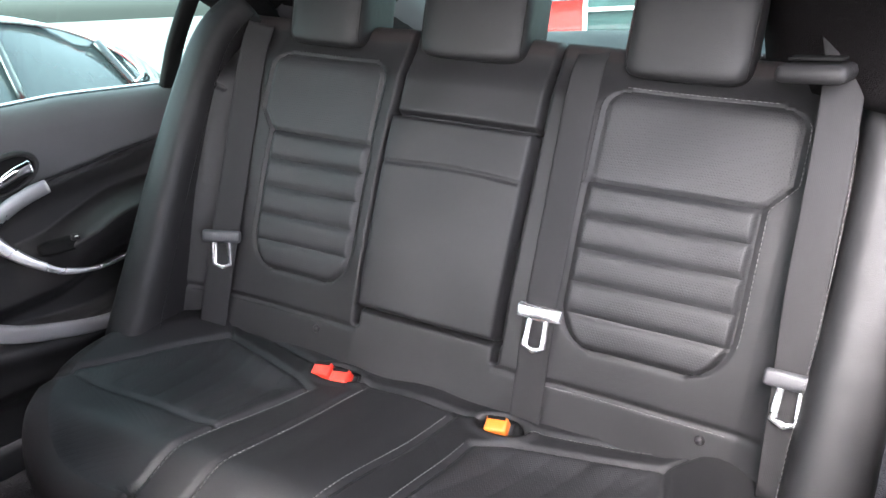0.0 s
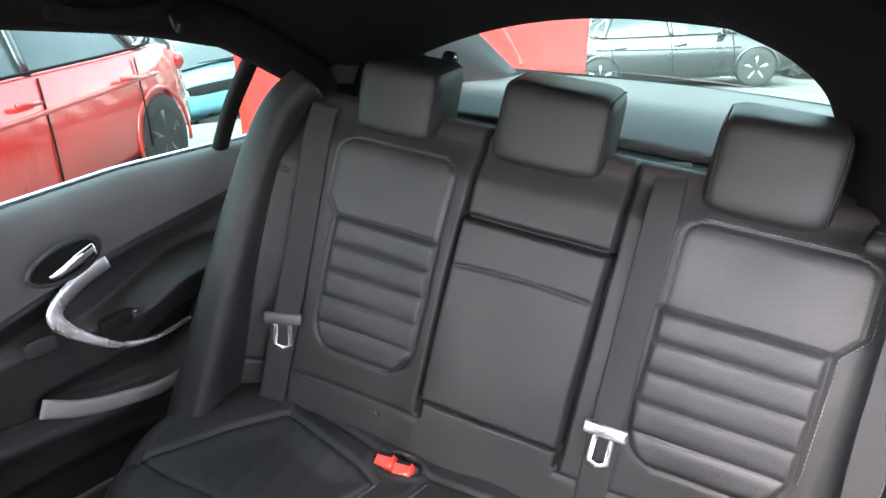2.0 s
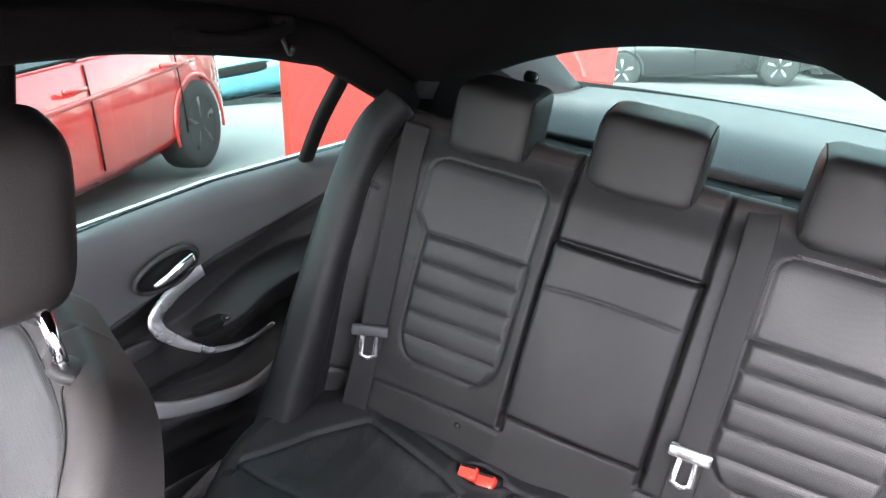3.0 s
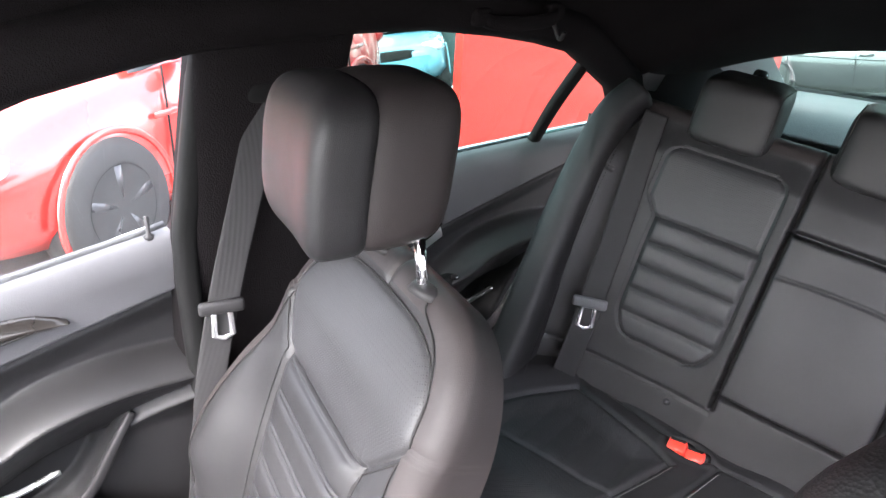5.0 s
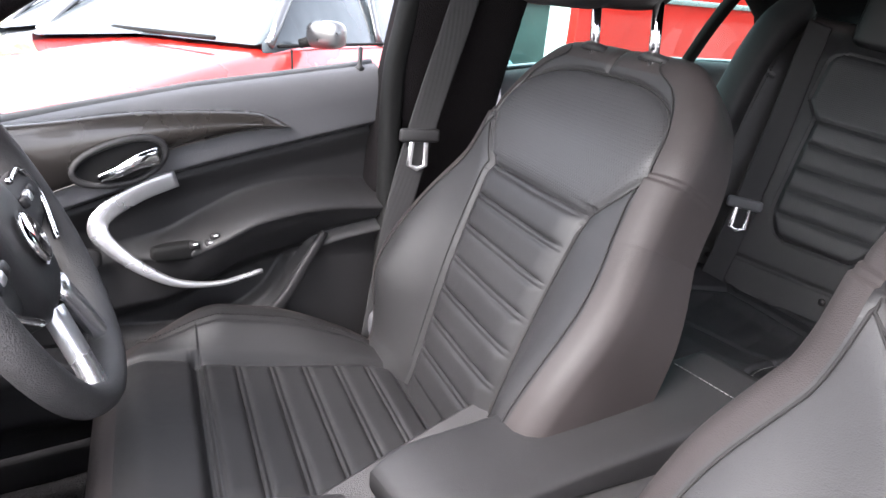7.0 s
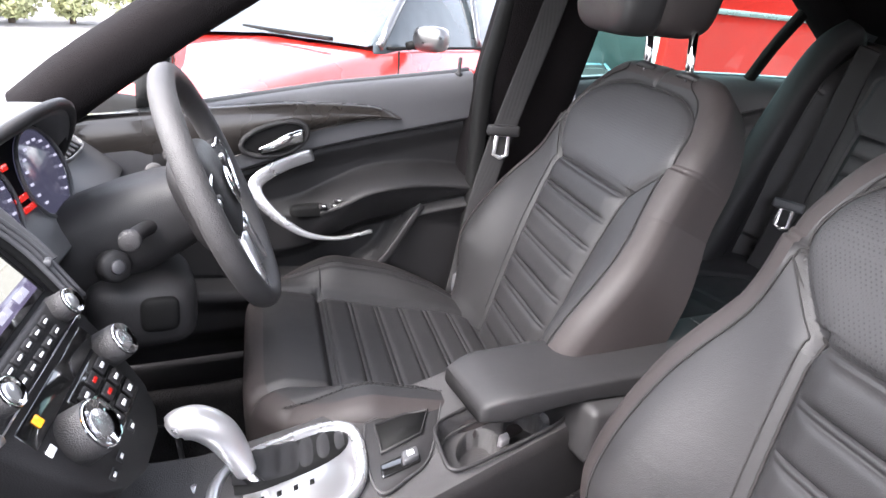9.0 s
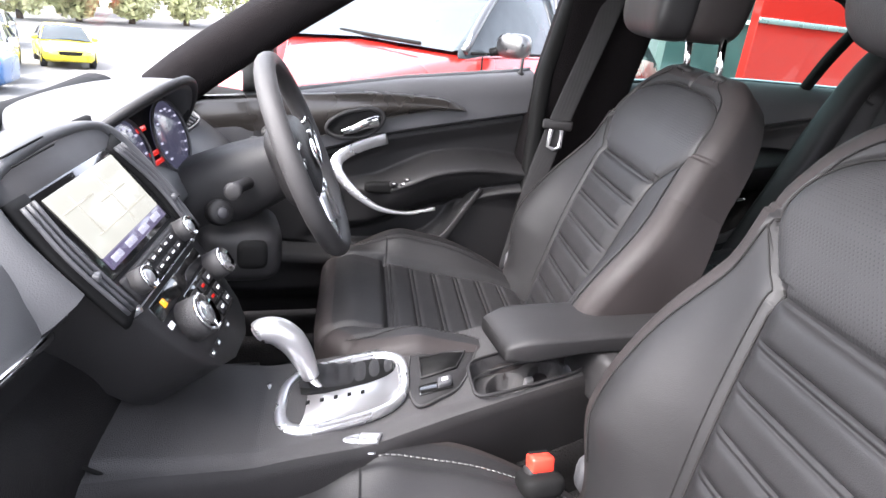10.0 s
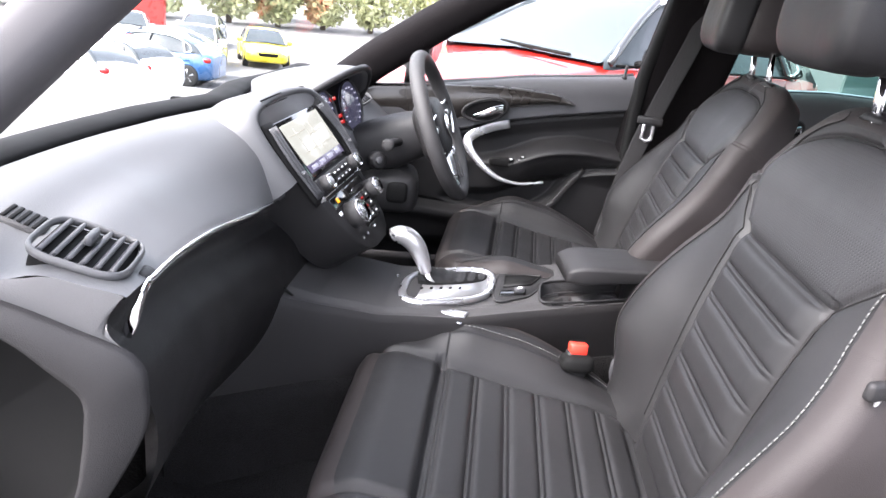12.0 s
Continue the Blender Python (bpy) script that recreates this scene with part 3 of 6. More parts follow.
def rear_relief(u, v):
    x = -u
    a = np.abs(x)
    s = place_s(x)
    lo, hi = panel_edges(v)
    b = a - np.where(x < 0, 0.045, 0.0)
    h = 0.03 * step(0.425, 0.48, b) * (1 - step(0.44, 0.52, v)) - 0.05 * step(0.50, 0.54, b) + 0.016 * np.sin(np.pi * np.clip(v / REAR_HIGH, 0, 1))
    h = h - 0.009 * np.clip(1 - (s / 0.14) ** 2, 0, 1) - 0.018 * step(0.49, REAR_HIGH, v)
    d = np.minimum(s - lo, hi - s)
    ribs = (d > 0) & (v > RIB_V0) & (v < RIB_V1)
    h = h + np.where(ribs, rib_relief(v, RIB_V0, RIB_V1, 5, 0.0038) * step(0.0, 0.012, d), 0)
    h = h + np.where((v > RIB_V0 - 0.004) & (v < PANEL_V1 - 0.004), groove(d, 0.0035, 0.0045), 0)
    h = h + np.where(d > -0.004, groove(v - RIB_V1, 0.004, 0.0045) + groove(v - PANEL_V1, 0.003, 0.0042) + groove(v - RIB_V0, 0.004, 0.005), 0)
    # the folding centre armrest, proud of the seat, with open joints round it
    c = np.abs(x - ARM_MID)
    arm = (c < ARM_X) & (v > ARM_V0) & (v < ARM_V1)
    h = h + np.where(arm, 0.012 + 0.004 * (1 - (c / ARM_X) ** 4), 0)
    h = h + np.where((v > 0.08), groove(c - ARM_X - 0.002, 0.02, 0.0045), 0)
    h = h + np.where(c < ARM_X + 0.01, groove(v - ARM_V1 - 0.003, 0.018, 0.0045) + groove(v - ARM_V0 + 0.003, 0.016, 0.0045), 0)
    h = h + np.where(arm, groove(v - 0.360 + 0.006 * (c / ARM_X) ** 2, 0.003, 0.003), 0)
    h = h + np.where((b > 0.455) & (a < 0.53), groove(v - 0.43 - (b - 0.45) * 0.25, 0.004, 0.004), 0)
    h = h + groove(v - 0.075, 0.004, 0.005) * (c > ARM_X)
    return h + 0.0015 * np.sin(31 * x + 9 * v) * np.sin(23 * v)


def rear_region(u, v):
    x = -u
    a = np.abs(x)
    s = place_s(x)
    lo, hi = panel_edges(v)
    inside = (s > lo) & (s < hi)
    rules = []
    for tag, side in (("R", x > 0), ("L", x <= 0)):
        rules.append((f"surround{tag}", side))
        rules.append((f"upper_panel{tag}", side & inside & (v >= RIB_V1) & (v < PANEL_V1)))
        p = np.floor(np.clip((v - RIB_V0) / (RIB_V1 - RIB_V0) * 5, 0, 4.99))
        for k in range(5):
            rules.append((f"rib{tag}{k}", side & inside & (v > RIB_V0) & (v < RIB_V1) & (p == k)))
    c = np.abs(x - ARM_MID) < ARM_X + 0.002
    rules += [("armrest", c & (v > ARM_V0) & (v <= ARM_V1)), ("centre_top", c & (v > ARM_V1)), ("centre_base", c & (v <= ARM_V0))]
    return name_regions(u.shape, rules, "surroundR")


rear_back = thing("rear_bench_back", (0, 0.0, 0.40), "charcoal leather rear bench backrest, ribbed, with folding centre armrest", "car seat")
pieces = pad(REAR_AT, (-1, 0, 0), R_EY, rear_width, REAR_HIGH, rear_relief, rear_region, 420, 230, roll=0.03, deep=0.10, taper=0.02)
part("backrest_edge", pieces.pop("side"), LEATHER_SIDE, rear_back)
part("back_board", pieces.pop("back"), CARPET, rear_back, smooth=False)
for k, m in sorted(pieces.items()):
    name = "rib" if k.startswith("rib") else k.rstrip("RL")
    lab = {"armrest": "closed folding leather armrest with a loop seam", "upper_panel": "smooth perforated leather panel"}.get(name, "")
    part(name, m, PERF if name in ("upper_panel", "rib") else LEATHER, rear_back, lab)


def on_rear(x, v, lift=0.001):
    return REAR_AT + np.array((x, 0, 0)) + v * R_EY + (float(rear_relief(np.array([[-x]]), np.array([[v]]))[0, 0]) + lift) * R_NZ


for sgn in (-1, 1):
    for side in (0, 1):
        vs = np.linspace(0.19, 0.50, 60)
        line = [on_rear(sgn * (PLACES[sgn][0] + PLACES[sgn][1] * (float(panel_edges(v)[side]) + (0.007 if side else -0.007))), v) for v in vs]
        part("stitching", stitches(line, None, R_NZ, t=0.0006), STITCH if sgn < 0 and side else SEAM_THREAD, rear_back)
    part("stitching", stitches([on_rear(sgn * (PLACES[sgn][0] + PLACES[sgn][1] * q), PANEL_V1 + 0.006) for q in np.linspace(-0.085, 0.105, 30)], None, R_NZ, t=0.0006), STITCH if sgn < 0 else SEAM_THREAD, rear_back)
    part("stitching", stitches([on_rear(sgn * q, 0.069) for q in np.linspace(0.17, 0.46, 40)], None, R_NZ, t=0.0006), STITCH if sgn < 0 else SEAM_THREAD, rear_back)
    for q in (0.20, 0.43):
        part("fixing_stud", turned([(0, 0.004), (0.005, 0.003), (0.007, 0)], on_rear(sgn * q, 0.055), R_NZ, 14), HARD, rear_back)
set_rear(rear_back)


def rear_headrest(x, w, h, label):
    """A block-shaped pad with a folded-over side seam and a post at its back."""
    t = thing("rear_headrest", (x, -0.10, 0.94), label, "headrest", "rear headrests")

    def lean(p):
        q = p.copy()
        q[..., 1] += -0.22 * p[..., 2] - 0.6 * p[..., 0] ** 2
        q[..., 0] *= 1 - 0.35 * np.clip(p[..., 2], 0, 1)
        return q

    c = np.array((x, -0.155, 0.958 + h / 2))
    pad_ob = part("pad", blob(c, (w, 0.13, h), 0.30, 56, 30, lean), LEATHER, t)
    for s in (-1, 1):
        ring = [c + np.array((s * w * 0.462 * 0.99, 0.058 * math.copysign(abs(math.cos(a)) ** 0.3, math.cos(a)) - 0.22 * (h / 2) * 0.88 * math.copysign(abs(math.sin(a)) ** 0.3, math.sin(a)) - 0.6 * (w * 0.46) ** 2, h / 2 * 0.88 * math.copysign(abs(math.sin(a)) ** 0.3, math.sin(a)))) for a in np.linspace(-0.7, 2.2, 40)]
        part("piping", tube(ring, 0.0012, k=6), SEAM_THREAD, pad_ob)
    for dx in (-0.05, 0.05):
        part("post", tube([(x + dx, -0.135, 0.91), (x + dx, -0.16, 1.0)], 0.006, k=12), CHROME, t)
    set_rear(t)
    return t


rear_headrest(0.290, 0.150, 0.118, "low charcoal leather rear headrest on chrome posts")
rear_headrest(0.018, 0.185, 0.128, "low charcoal leather centre rear headrest")
rear_headrest(-0.310, 0.178, 0.140, "low charcoal leather rear headrest with side piping")

REAR_DEEP = 0.46


def bench_width(v):
    w, r = 0.50, 0.28
    if v > REAR_DEEP - r:
        w -= 0.25 * (1 - math.sqrt(max(0, 1 - ((v - (REAR_DEEP - r)) / r) ** 2)))
    return w


def bench_side(u):
    """Distance outward from the middle of the bench."""
    return np.where(u > 0, u, -u + 0.025)


def bench_inner(v):
    return 0.152 + 0.06 * (v - 0.17)


def bench_outer(v):
    return np.interp(v, (0.08, 0.10, 0.20, 0.32, 0.40, 0.46), (0.38, 0.39, 0.432, 0.462, 0.44, 0.38))


def bench_rear(a):
    return np.interp(a, (0.15, 0.20, 0.388, 0.6), (0.175, 0.150, 0.100, 0.06))


def bench_relief(u, v):
    a = bench_side(u)
    inner, outer, rear = bench_inner(v), bench_outer(v), bench_rear(a)
    d = np.minimum(np.minimum(a - inner, outer - a), v - rear)
    h = 0.024 * step(-0.01, 0.07, a - outer) + 0.012 * step(0.20, 0.38, v) - 0.05 * step(0.38, 0.475, v)
    h = h - 0.010 * step(0.0, 0.06, d) + 0.006 * (1 - step(0.02, 0.09, a))
    h = h + np.where(d > 0, 0.0022 * np.abs(np.sin((a - 0.28 + 0.22 * (v - 0.25)) * np.pi / 0.043)) * step(0, 0.02, d) * (1 - step(0.30, 0.33, v)), 0)
    h = h + groove(d, 0.007, 0.0055)
    h = h + np.where(d > 0, groove(v - 0.325 - 0.2 * (a - 0.3) ** 2, 0.005, 0.005), 0)
    h = h + np.where(v > 0.12, groove(a - 0.092, 0.005, 0.0055), 0)
    back = np.interp(a, (0.0, 0.16, 0.437, 0.6), (0.118, 0.112, 0.050, 0.02))
    h = h + groove(v - back, 0.006, 0.0055)
    h = h + np.where((v > 0.045) & (v < 0.105), groove(a - (0.437 - (v - 0.05)), 0.005, 0.005), 0)
    for bx in (0.150, -0.138):
        r = np.hypot((u - bx) / 1.5, v - 0.115)
        h = h - 0.035 * (1 - step(0.018, 0.026, r)) + 0.004 * np.exp(-(((r - 0.031) / 0.006) ** 2))
    return h + 0.0018 * np.sin(19 * u + 3) * np.sin(24 * v)


def bench_region(u, v):
    a = bench_side(u)
    d = np.minimum(np.minimum(a - bench_inner(v), bench_outer(v) - a), v - bench_rear(a))
    rules = []
    for tag, side in (("R", u > 0), ("L", u <= 0)):
        rules.append((f"side{tag}x", side))
        rules.append((f"panel{tag}", side & (d > 0)))
    back = np.interp(a, (0.0, 0.16, 0.437, 0.6), (0.118, 0.112, 0.050, 0.02))
    rules += [("rear_band", v <= back), ("centre_pad", (a < 0.092) & (v > back))]
    return name_regions(u.shape, rules, "sideRx")


BENCH_EX, BENCH_EY = np.array(set_frame(14, 0.09).col[0][:3]), np.array((0, 1.0, 0.02))
BENCH_NZ = np.cross(BENCH_EX, BENCH_EY)
BENCH_AT = np.array((0.142, 0.137, 0.484)) - 0.147 * BENCH_EX - 0.115 * BENCH_EY
bench = thing("rear_seat_cushion", (0, 0.25, 0.25), "charcoal leather rear bench cushion with shaped side places", "car seat")
pieces = pad(BENCH_AT, BENCH_EX, BENCH_EY, bench_width, REAR_DEEP, bench_relief, bench_region, 330, 130, roll=0.035, deep=0.20, taper=0.03)
part("cushion_front", pieces.pop("side"), LEATHER_SIDE, bench)
pieces.pop("back")
for k, m in sorted(pieces.items()):
    part({"s": "side_bolster", "p": "panel", "r": "rear_band", "c": "centre_pad"}[k[0]], m, PERF if k[0] == "p" else LEATHER, bench)


def on_bench(x, v):
    return BENCH_AT + BENCH_EX * x + BENCH_EY * v + BENCH_NZ * (float(bench_relief(np.array([[x]]), np.array([[v]]))[0, 0]) + 0.0012)


for sgn in (-1, 1):
    far = 0.0 if sgn > 0 else 0.025
    for base, lo in ((lambda v: 0.084, 0.135), (lambda v: bench_inner(v) - 0.008, 0.18)):
        line = [on_bench(sgn * (base(v) - far), v) for v in np.linspace(lo, 0.44, 40)]
        part("stitching", stitches(line, None, (0, 0, 1)), STITCH, bench)
    line = [on_bench(sgn * (a - far), float(np.interp(a, (0.16, 0.437), (0.112, 0.050))) + 0.007) for a in np.linspace(0.19, 0.43, 40)]
    part("stitching", stitches(line, None, (0, 0, 1), t=0.0006), STITCH if sgn < 0 else SEAM_THREAD, bench)

# padded side pieces between the backrest and the doors
for sgn in (1, -1):
    t = thing("seat_side_bolster", (sgn * 0.57, 0.05, 0.45), "narrow charcoal leather side bolster beside the rear backrest", "seat bolster", "rear side bolsters")
    bx = 0.505 if sgn > 0 else 0.578
    path = [(sgn * q, *p) for q, p in zip((bx, bx, bx + 0.004, bx - 0.004, bx - 0.03), ((0.17, 0.44), (0.11, 0.58), (0.015, 0.78), (-0.065, 0.94), (-0.12, 1.005)))]
    part("bolster", sweep(path, oval(0.14 if sgn < 0 else 0.15, 0.10 if sgn < 0 else 0.085, 28, 0.6), (sgn * 1.0, 0, 0), 40, lambda s: (1 - 0.45 * s, 1 - 0.25 * s)), LEATHER, t)
    inner = [(p[0] - sgn * 0.052 * (1 - 0.2 * i / 4), p[1] + 0.03, p[2]) for i, p in enumerate(path)]
    part("stitching", stitches(smooth_path(inner, 60), None, (-sgn, 0, 0)), STITCH if sgn < 0 else SEAM_THREAD, t)
    set_rear(t)

# ---- body shell: floor, doors, pillars, roof, glass ----
FLOOR_Z = 0.20


def front_base(y):
    return np.interp(y, (0.60, 0.835, 0.875, 1.14, 1.36, 1.54, 1.7), (0.903, 0.899, 0.892, 0.860, 0.822, 0.789, 0.762))


def rear_base(y):
    return np.interp(y, (-0.25, -0.15, 0.05, 0.25, 0.50, 0.62), (0.905, 0.912, 0.914, 0.914, 0.895, 0.885))


def top_line(y):
    """The upper edge of the side windows: x and z."""
    z = np.interp(y, (-0.17, -0.136, 0.0, 0.07, 0.2, 0.297, 0.457, 0.62, 0.815, 0.888, 1.026, 1.148, 1.29, 1.418, 1.56), (0.965, 1.003, 1.08, 1.118, 1.15, 1.168, 1.190, 1.194, 1.188, 1.178, 1.150, 1.108, 1.03, 0.94, 0.83))
    x = np.interp(z, (0.83, 1.0, 1.19), (0.69, 0.64, 0.60))
    return x, z


gx, gy = np.meshgrid(np.linspace(-0.74, 0.74, 60), np.linspace(-0.9, 2.15, 120))
gz = FLOOR_Z + 0.11 * np.exp(-((gx / 0.12) ** 4)) + 0.30 * step(1.78, 2.1, gy) + 0.12 * (1 - step(0.05, 0.5, gy)) + 0.02 * step(0.66, 0.70, np.abs(gx)) + 0.0015 * np.sin(gx * 40) * np.sin(gy * 33)
setting("floor", slab(np.stack([gx, gy, gz], -1), (0, 0, -0.03)), CARPET, "black carpeted car floor with a raised tunnel")


def footmat(cx, cy, w, d, label):
    t = thing("floor_mat", (cx, cy, FLOOR_Z), label, "floor mat", "floor mats")
    x, y = np.meshgrid(np.linspace(-w / 2, w / 2, 14), np.linspace(-d / 2, d / 2, 16))
    z = FLOOR_Z + 0.006 + 0.20 * step(cy + 0.10, cy + 0.36, y + cy) + 0.004 * np.sin(x * 30) * np.sin(y * 21)
    p = np.stack([x + cx, y + cy, z + 0.024], -1)
    part("mat", slab(p, (0, 0, 0.007)), CARPET, t)
    rim = np.concatenate([p[0], p[1:, -1], p[-1, -2::-1], p[-2:0:-1, 0]]) + np.array((0, 0, 0.004))
    part("edging", sweep(rim, oval(0.012, 0.009, 8), (0, 0, 1), closed=True), SOFT, t)


footmat(-0.36, 1.70, 0.46, 0.42, "black carpet mat in the passenger footwell")
footmat(0.36, 1.66, 0.44, 0.42, "black carpet mat in the driver footwell")


def curve(q, xs, zs):
    """A smooth line through the places (xs, zs), read at q."""
    p = smooth_path(list(zip(xs, zs)), 200)
    return np.interp(q, p[:, 0], p[:, 1])


def door(name, dy, dz, y0, y1, base, label, sgn=1, detail=True):
    """A door's inner lining. The shape is given for the front door and moved along for the rear one."""
    d = thing(name, (sgn * 0.72, (y0 + y1) / 2, 0.35), label, "car door", kind="structure")
    ny, nv = 240, 260
    y = np.linspace(y0, y1, ny)[None] + np.zeros((nv, 1))
    zt = base(y)
    z = 0.30 + (zt - 0.30) * np.linspace(0, 1, nv)[:, None]
    q, w = y - dy, z - dz  # in the front door's terms
    seam = curve(q, (0.80, 1.0, 1.163, 1.30, 1.6), (0.806, 0.770, 0.738, 0.700, 0.62))
    arm_top = curve(q, (0.80, 0.95, 1.06, 1.13, 1.2, 1.30), (0.668, 0.682, 0.672, 0.645, 0.615, 0.60))
    fin = curve(q, (0.80, 0.95, 0.99, 1.04, 1.112, 1.20, 1.30, 1.6), (0.66, 0.625, 0.585, 0.512, 0.476, 0.468, 0.475, 0.50))
    off = 0.0 * y
    off += -0.03 * (1 - np.sqrt(np.clip(1 - np.clip((w - (zt - dz) + 0.05) / 0.05, 0, 1) ** 2, 0, 1)))  # rolled sill
    off += 0.016 * step(-0.006, 0.012, w - seam)
    off += groove(w - seam, 0.008, 0.006)
    off += -0.014 * step(0.0, 0.05, seam - w) * step(0.0, 0.03, w - arm_top)
    front = 1 - step(1.12, 1.27, q)
    under = step(0, 0.10, arm_top - w)
    off += front * 0.062 * step(0.03, 0.0, w - arm_top) * (1 - 0.75 * under)
    off += 0.004 * np.exp(-(((w - arm_top + 0.004) / 0.006) ** 2)) * front
    off += -0.030 * step(0.0, 0.04, arm_top - w - 0.07) * step(0, 0.015, w - fin) * (1 - step(1.28, 1.36, q))
    off += 0.022 * step(0.0, 0.018, fin - w) + groove(w - fin, 0.006, 0.005)
    off += 0.012 * np.exp(-(((w - fin + 0.03) / 0.022) ** 2)) * step(1.0, 1.06, q)
    off += -0.03 * step(0.05, 0.0, w - 0.33)
    off += 0.015 * step(1.25, 1.5, q) * step(0.55, 0.75, w)
    x = sgn * (0.700 - 0.012 * np.sin((w - 0.3) * 4) - off)
    g = np.stack([x, y, z], -1)
    pts, faces = sheet(g)
    c = lambda a: ((a[:-1, :-1] + a[1:, 1:]) / 2)
    qc, wc = c(q), c(w)
    seam_c, arm_c, fin_c = c(seam), c(arm_top), c(fin)
    names = np.full(qc.shape, "armrest", dtype=object)
    names[wc > arm_c] = "insert"
    names[wc > seam_c] = "upper_trim"
    names[(wc < arm_c - 0.055) & (wc > fin_c)] = "pocket"
    names[wc <= fin_c] = "lower_trim"
    names = names.astype(str).ravel()
    mats = {"insert": LEATHER, "upper_trim": GREY_TRIM, "pocket": LEATHER, "lower_trim": HARD, "armrest": LEATHER}
    for k in np.unique(names):
        sel = [faces[i] for i in np.nonzero(names == k)[0]]
        used = sorted({i for f in sel for i in f})
        back = {o: i for i, o in enumerate(used)}
        part(str(k), (pts[used], [tuple(back[i] for i in f) for f in sel]), mats[str(k)], d)
    out = np.stack([np.full_like(y, sgn * 0.80), y, z - 0.07 * (z - 0.3)], -1)[:: nv - 1, :: ny - 1]
    part("outer_skin", slab(out, (sgn * 0.012, 0, 0)), PAINT_SILVER, d, smooth=False)
    if not detail:
        return d
    on = lambda yy, zz, lift: (sgn * (0.700 - 0.012 * math.sin((zz - dz - 0.3) * 4) - lift), yy, zz)
    P = lambda a, b, lift: np.array(on(a + dy, b + dz, lift))
    # bright hook-shaped grip trim
    hook = [P(1.178, 0.733, 0.012), P(1.235, 0.716, 0.02), P(1.281, 0.692, 0.03), P(1.290, 0.668, 0.036), P(1.268, 0.637, 0.042), P(1.232, 0.606, 0.05), P(1.19, 0.583, 0.056), P(1.13, 0.575, 0.060), P(1.064, 0.586, 0.060)]
    part("grip_trim", sweep(hook, oval(0.028, 0.010, 16, 0.7), (-sgn, 0, 0), 70, lambda s: (1.0 if s < 0.35 else 1.0 - 0.72 * min(1, (s - 0.35) / 0.5), 0.9)), SILVER, d, "satin silver hook-shaped grip trim")
    # lower curved moulding round the pocket
    more = 0.0 if dy == 0 else 0.012
    edge = ([P(1.345, 0.515, 0.030), P(1.29, 0.492, 0.044)] if dy else []) + [P(1.225, 0.478, 0.042 + more), P(1.15, 0.468, 0.05 + more), P(1.09, 0.478, 0.052 + more), P(1.03, 0.517, 0.052 + more), P(0.985, 0.585, 0.05 + more), P(0.95, 0.63, 0.04 + more)]
    part("pocket_moulding", sweep(edge, oval(0.028 if dy == 0 else 0.036, 0.012, 14, 0.6), (-sgn, 0, 0), 50, lambda s: (1 - 0.55 * s, 1)), LIGHT_TRIM if dy < 0 else HARD, d)
    # handle in its bowl
    bowl = [P(1.245 + 0.062 * math.cos(a) * (1.15 if math.cos(a) > 0 else 0.8), 0.768 + 0.03 * math.sin(a) + 0.012 * math.cos(a) * -1, 0.030) for a in np.linspace(0, 2 * np.pi, 28, endpoint=False)]
    part("handle_bowl", join((np.array(bowl) + np.array((sgn * -0.004, 0, 0)), [tuple(range(28))])), DARK, d, smooth=False)
    part("bowl_rim", sweep(np.array(bowl) + np.array((sgn * -0.006, 0, 0)), oval(0.010, 0.010, 8), (-sgn, 0, 0), closed=True), HARD, d)
    lever = [P(1.285, 0.748, 0.04), P(1.26, 0.758, 0.046), P(1.235, 0.770, 0.048), P(1.208, 0.776, 0.044)]
    part("door_handle", sweep(lever, oval(0.020, 0.011, 14, 0.7), (-sgn, 0, 0), 20, lambda s: (0.6 + 0.7 * s, 1)), CHROME, d, "chrome door handle lever")
    # stitching over the armrest
    ln = [P(a, np.interp(a, (0.80, 0.95, 1.06, 1.13), (0.668, 0.682, 0.672, 0.645)) + 0.012, 0.018) for a in np.linspace(0.85, 1.13, 30)]
    part("stitching", stitches(ln, None, (-sgn, 0, 0), t=0.001), STITCH, d)
    # switches
    n_sw = 4 if dy == 0 else 1
    for i in range(n_sw):
        a = 1.165 - 0.022 * (i % 2) - (0.0 if n_sw == 1 else 0.03 * (i // 2))
        part("window_switch", box(P(a, 0.640 + 0.010 * (i // 2), 0.052), (0.012, 0.014, 0.010), 0.003), HARD, d)
        part("switch_mark", box(P(a, 0.643 + 0.010 * (i // 2), 0.0588), (0.001, 0.006, 0.002)), WHITE_PRINT, d)
    part("grab_pocket", blob(P(1.165, 0.627, 0.036), (0.026, 0.12, 0.026), 0.5, 20, 12), DARK, d)
    part("reflector", blob(P(1.315, 0.62, 0.012), (0.01, 0.06, 0.035), 0.6, 18, 10), HARD, d)
    ly = y0 + 0.03 if dy == 0 else y0 + 0.06
    part("lock_pin", turned([(0.0, 0.03), (0.004, 0.028), (0.0035, 0.0), (0.008, -0.002), (0.009, -0.008)], (sgn * 0.70, ly, float(base(ly)) + 0.002), (0, 0, 1), 12), HARD, d)
    part("window_seal", sweep([(sgn * 0.716, q_, float(base(q_)) - 0.004) for q_ in np.linspace(y0, y1, 20)], oval(0.012, 0.02, 8), (0, 0, 1)), CHROME if dy else GREY_TRIM, d)
    return d


right_front = door("door_1", 0.0, 0.0, 0.842, 1.66, front_base, "closed driver door with leather insert, silver grip and dark trim")
right_rear = door("door_2", -0.862, 0.035, -0.20, 0.60, rear_base, "closed rear door with leather insert and silver hook grip")

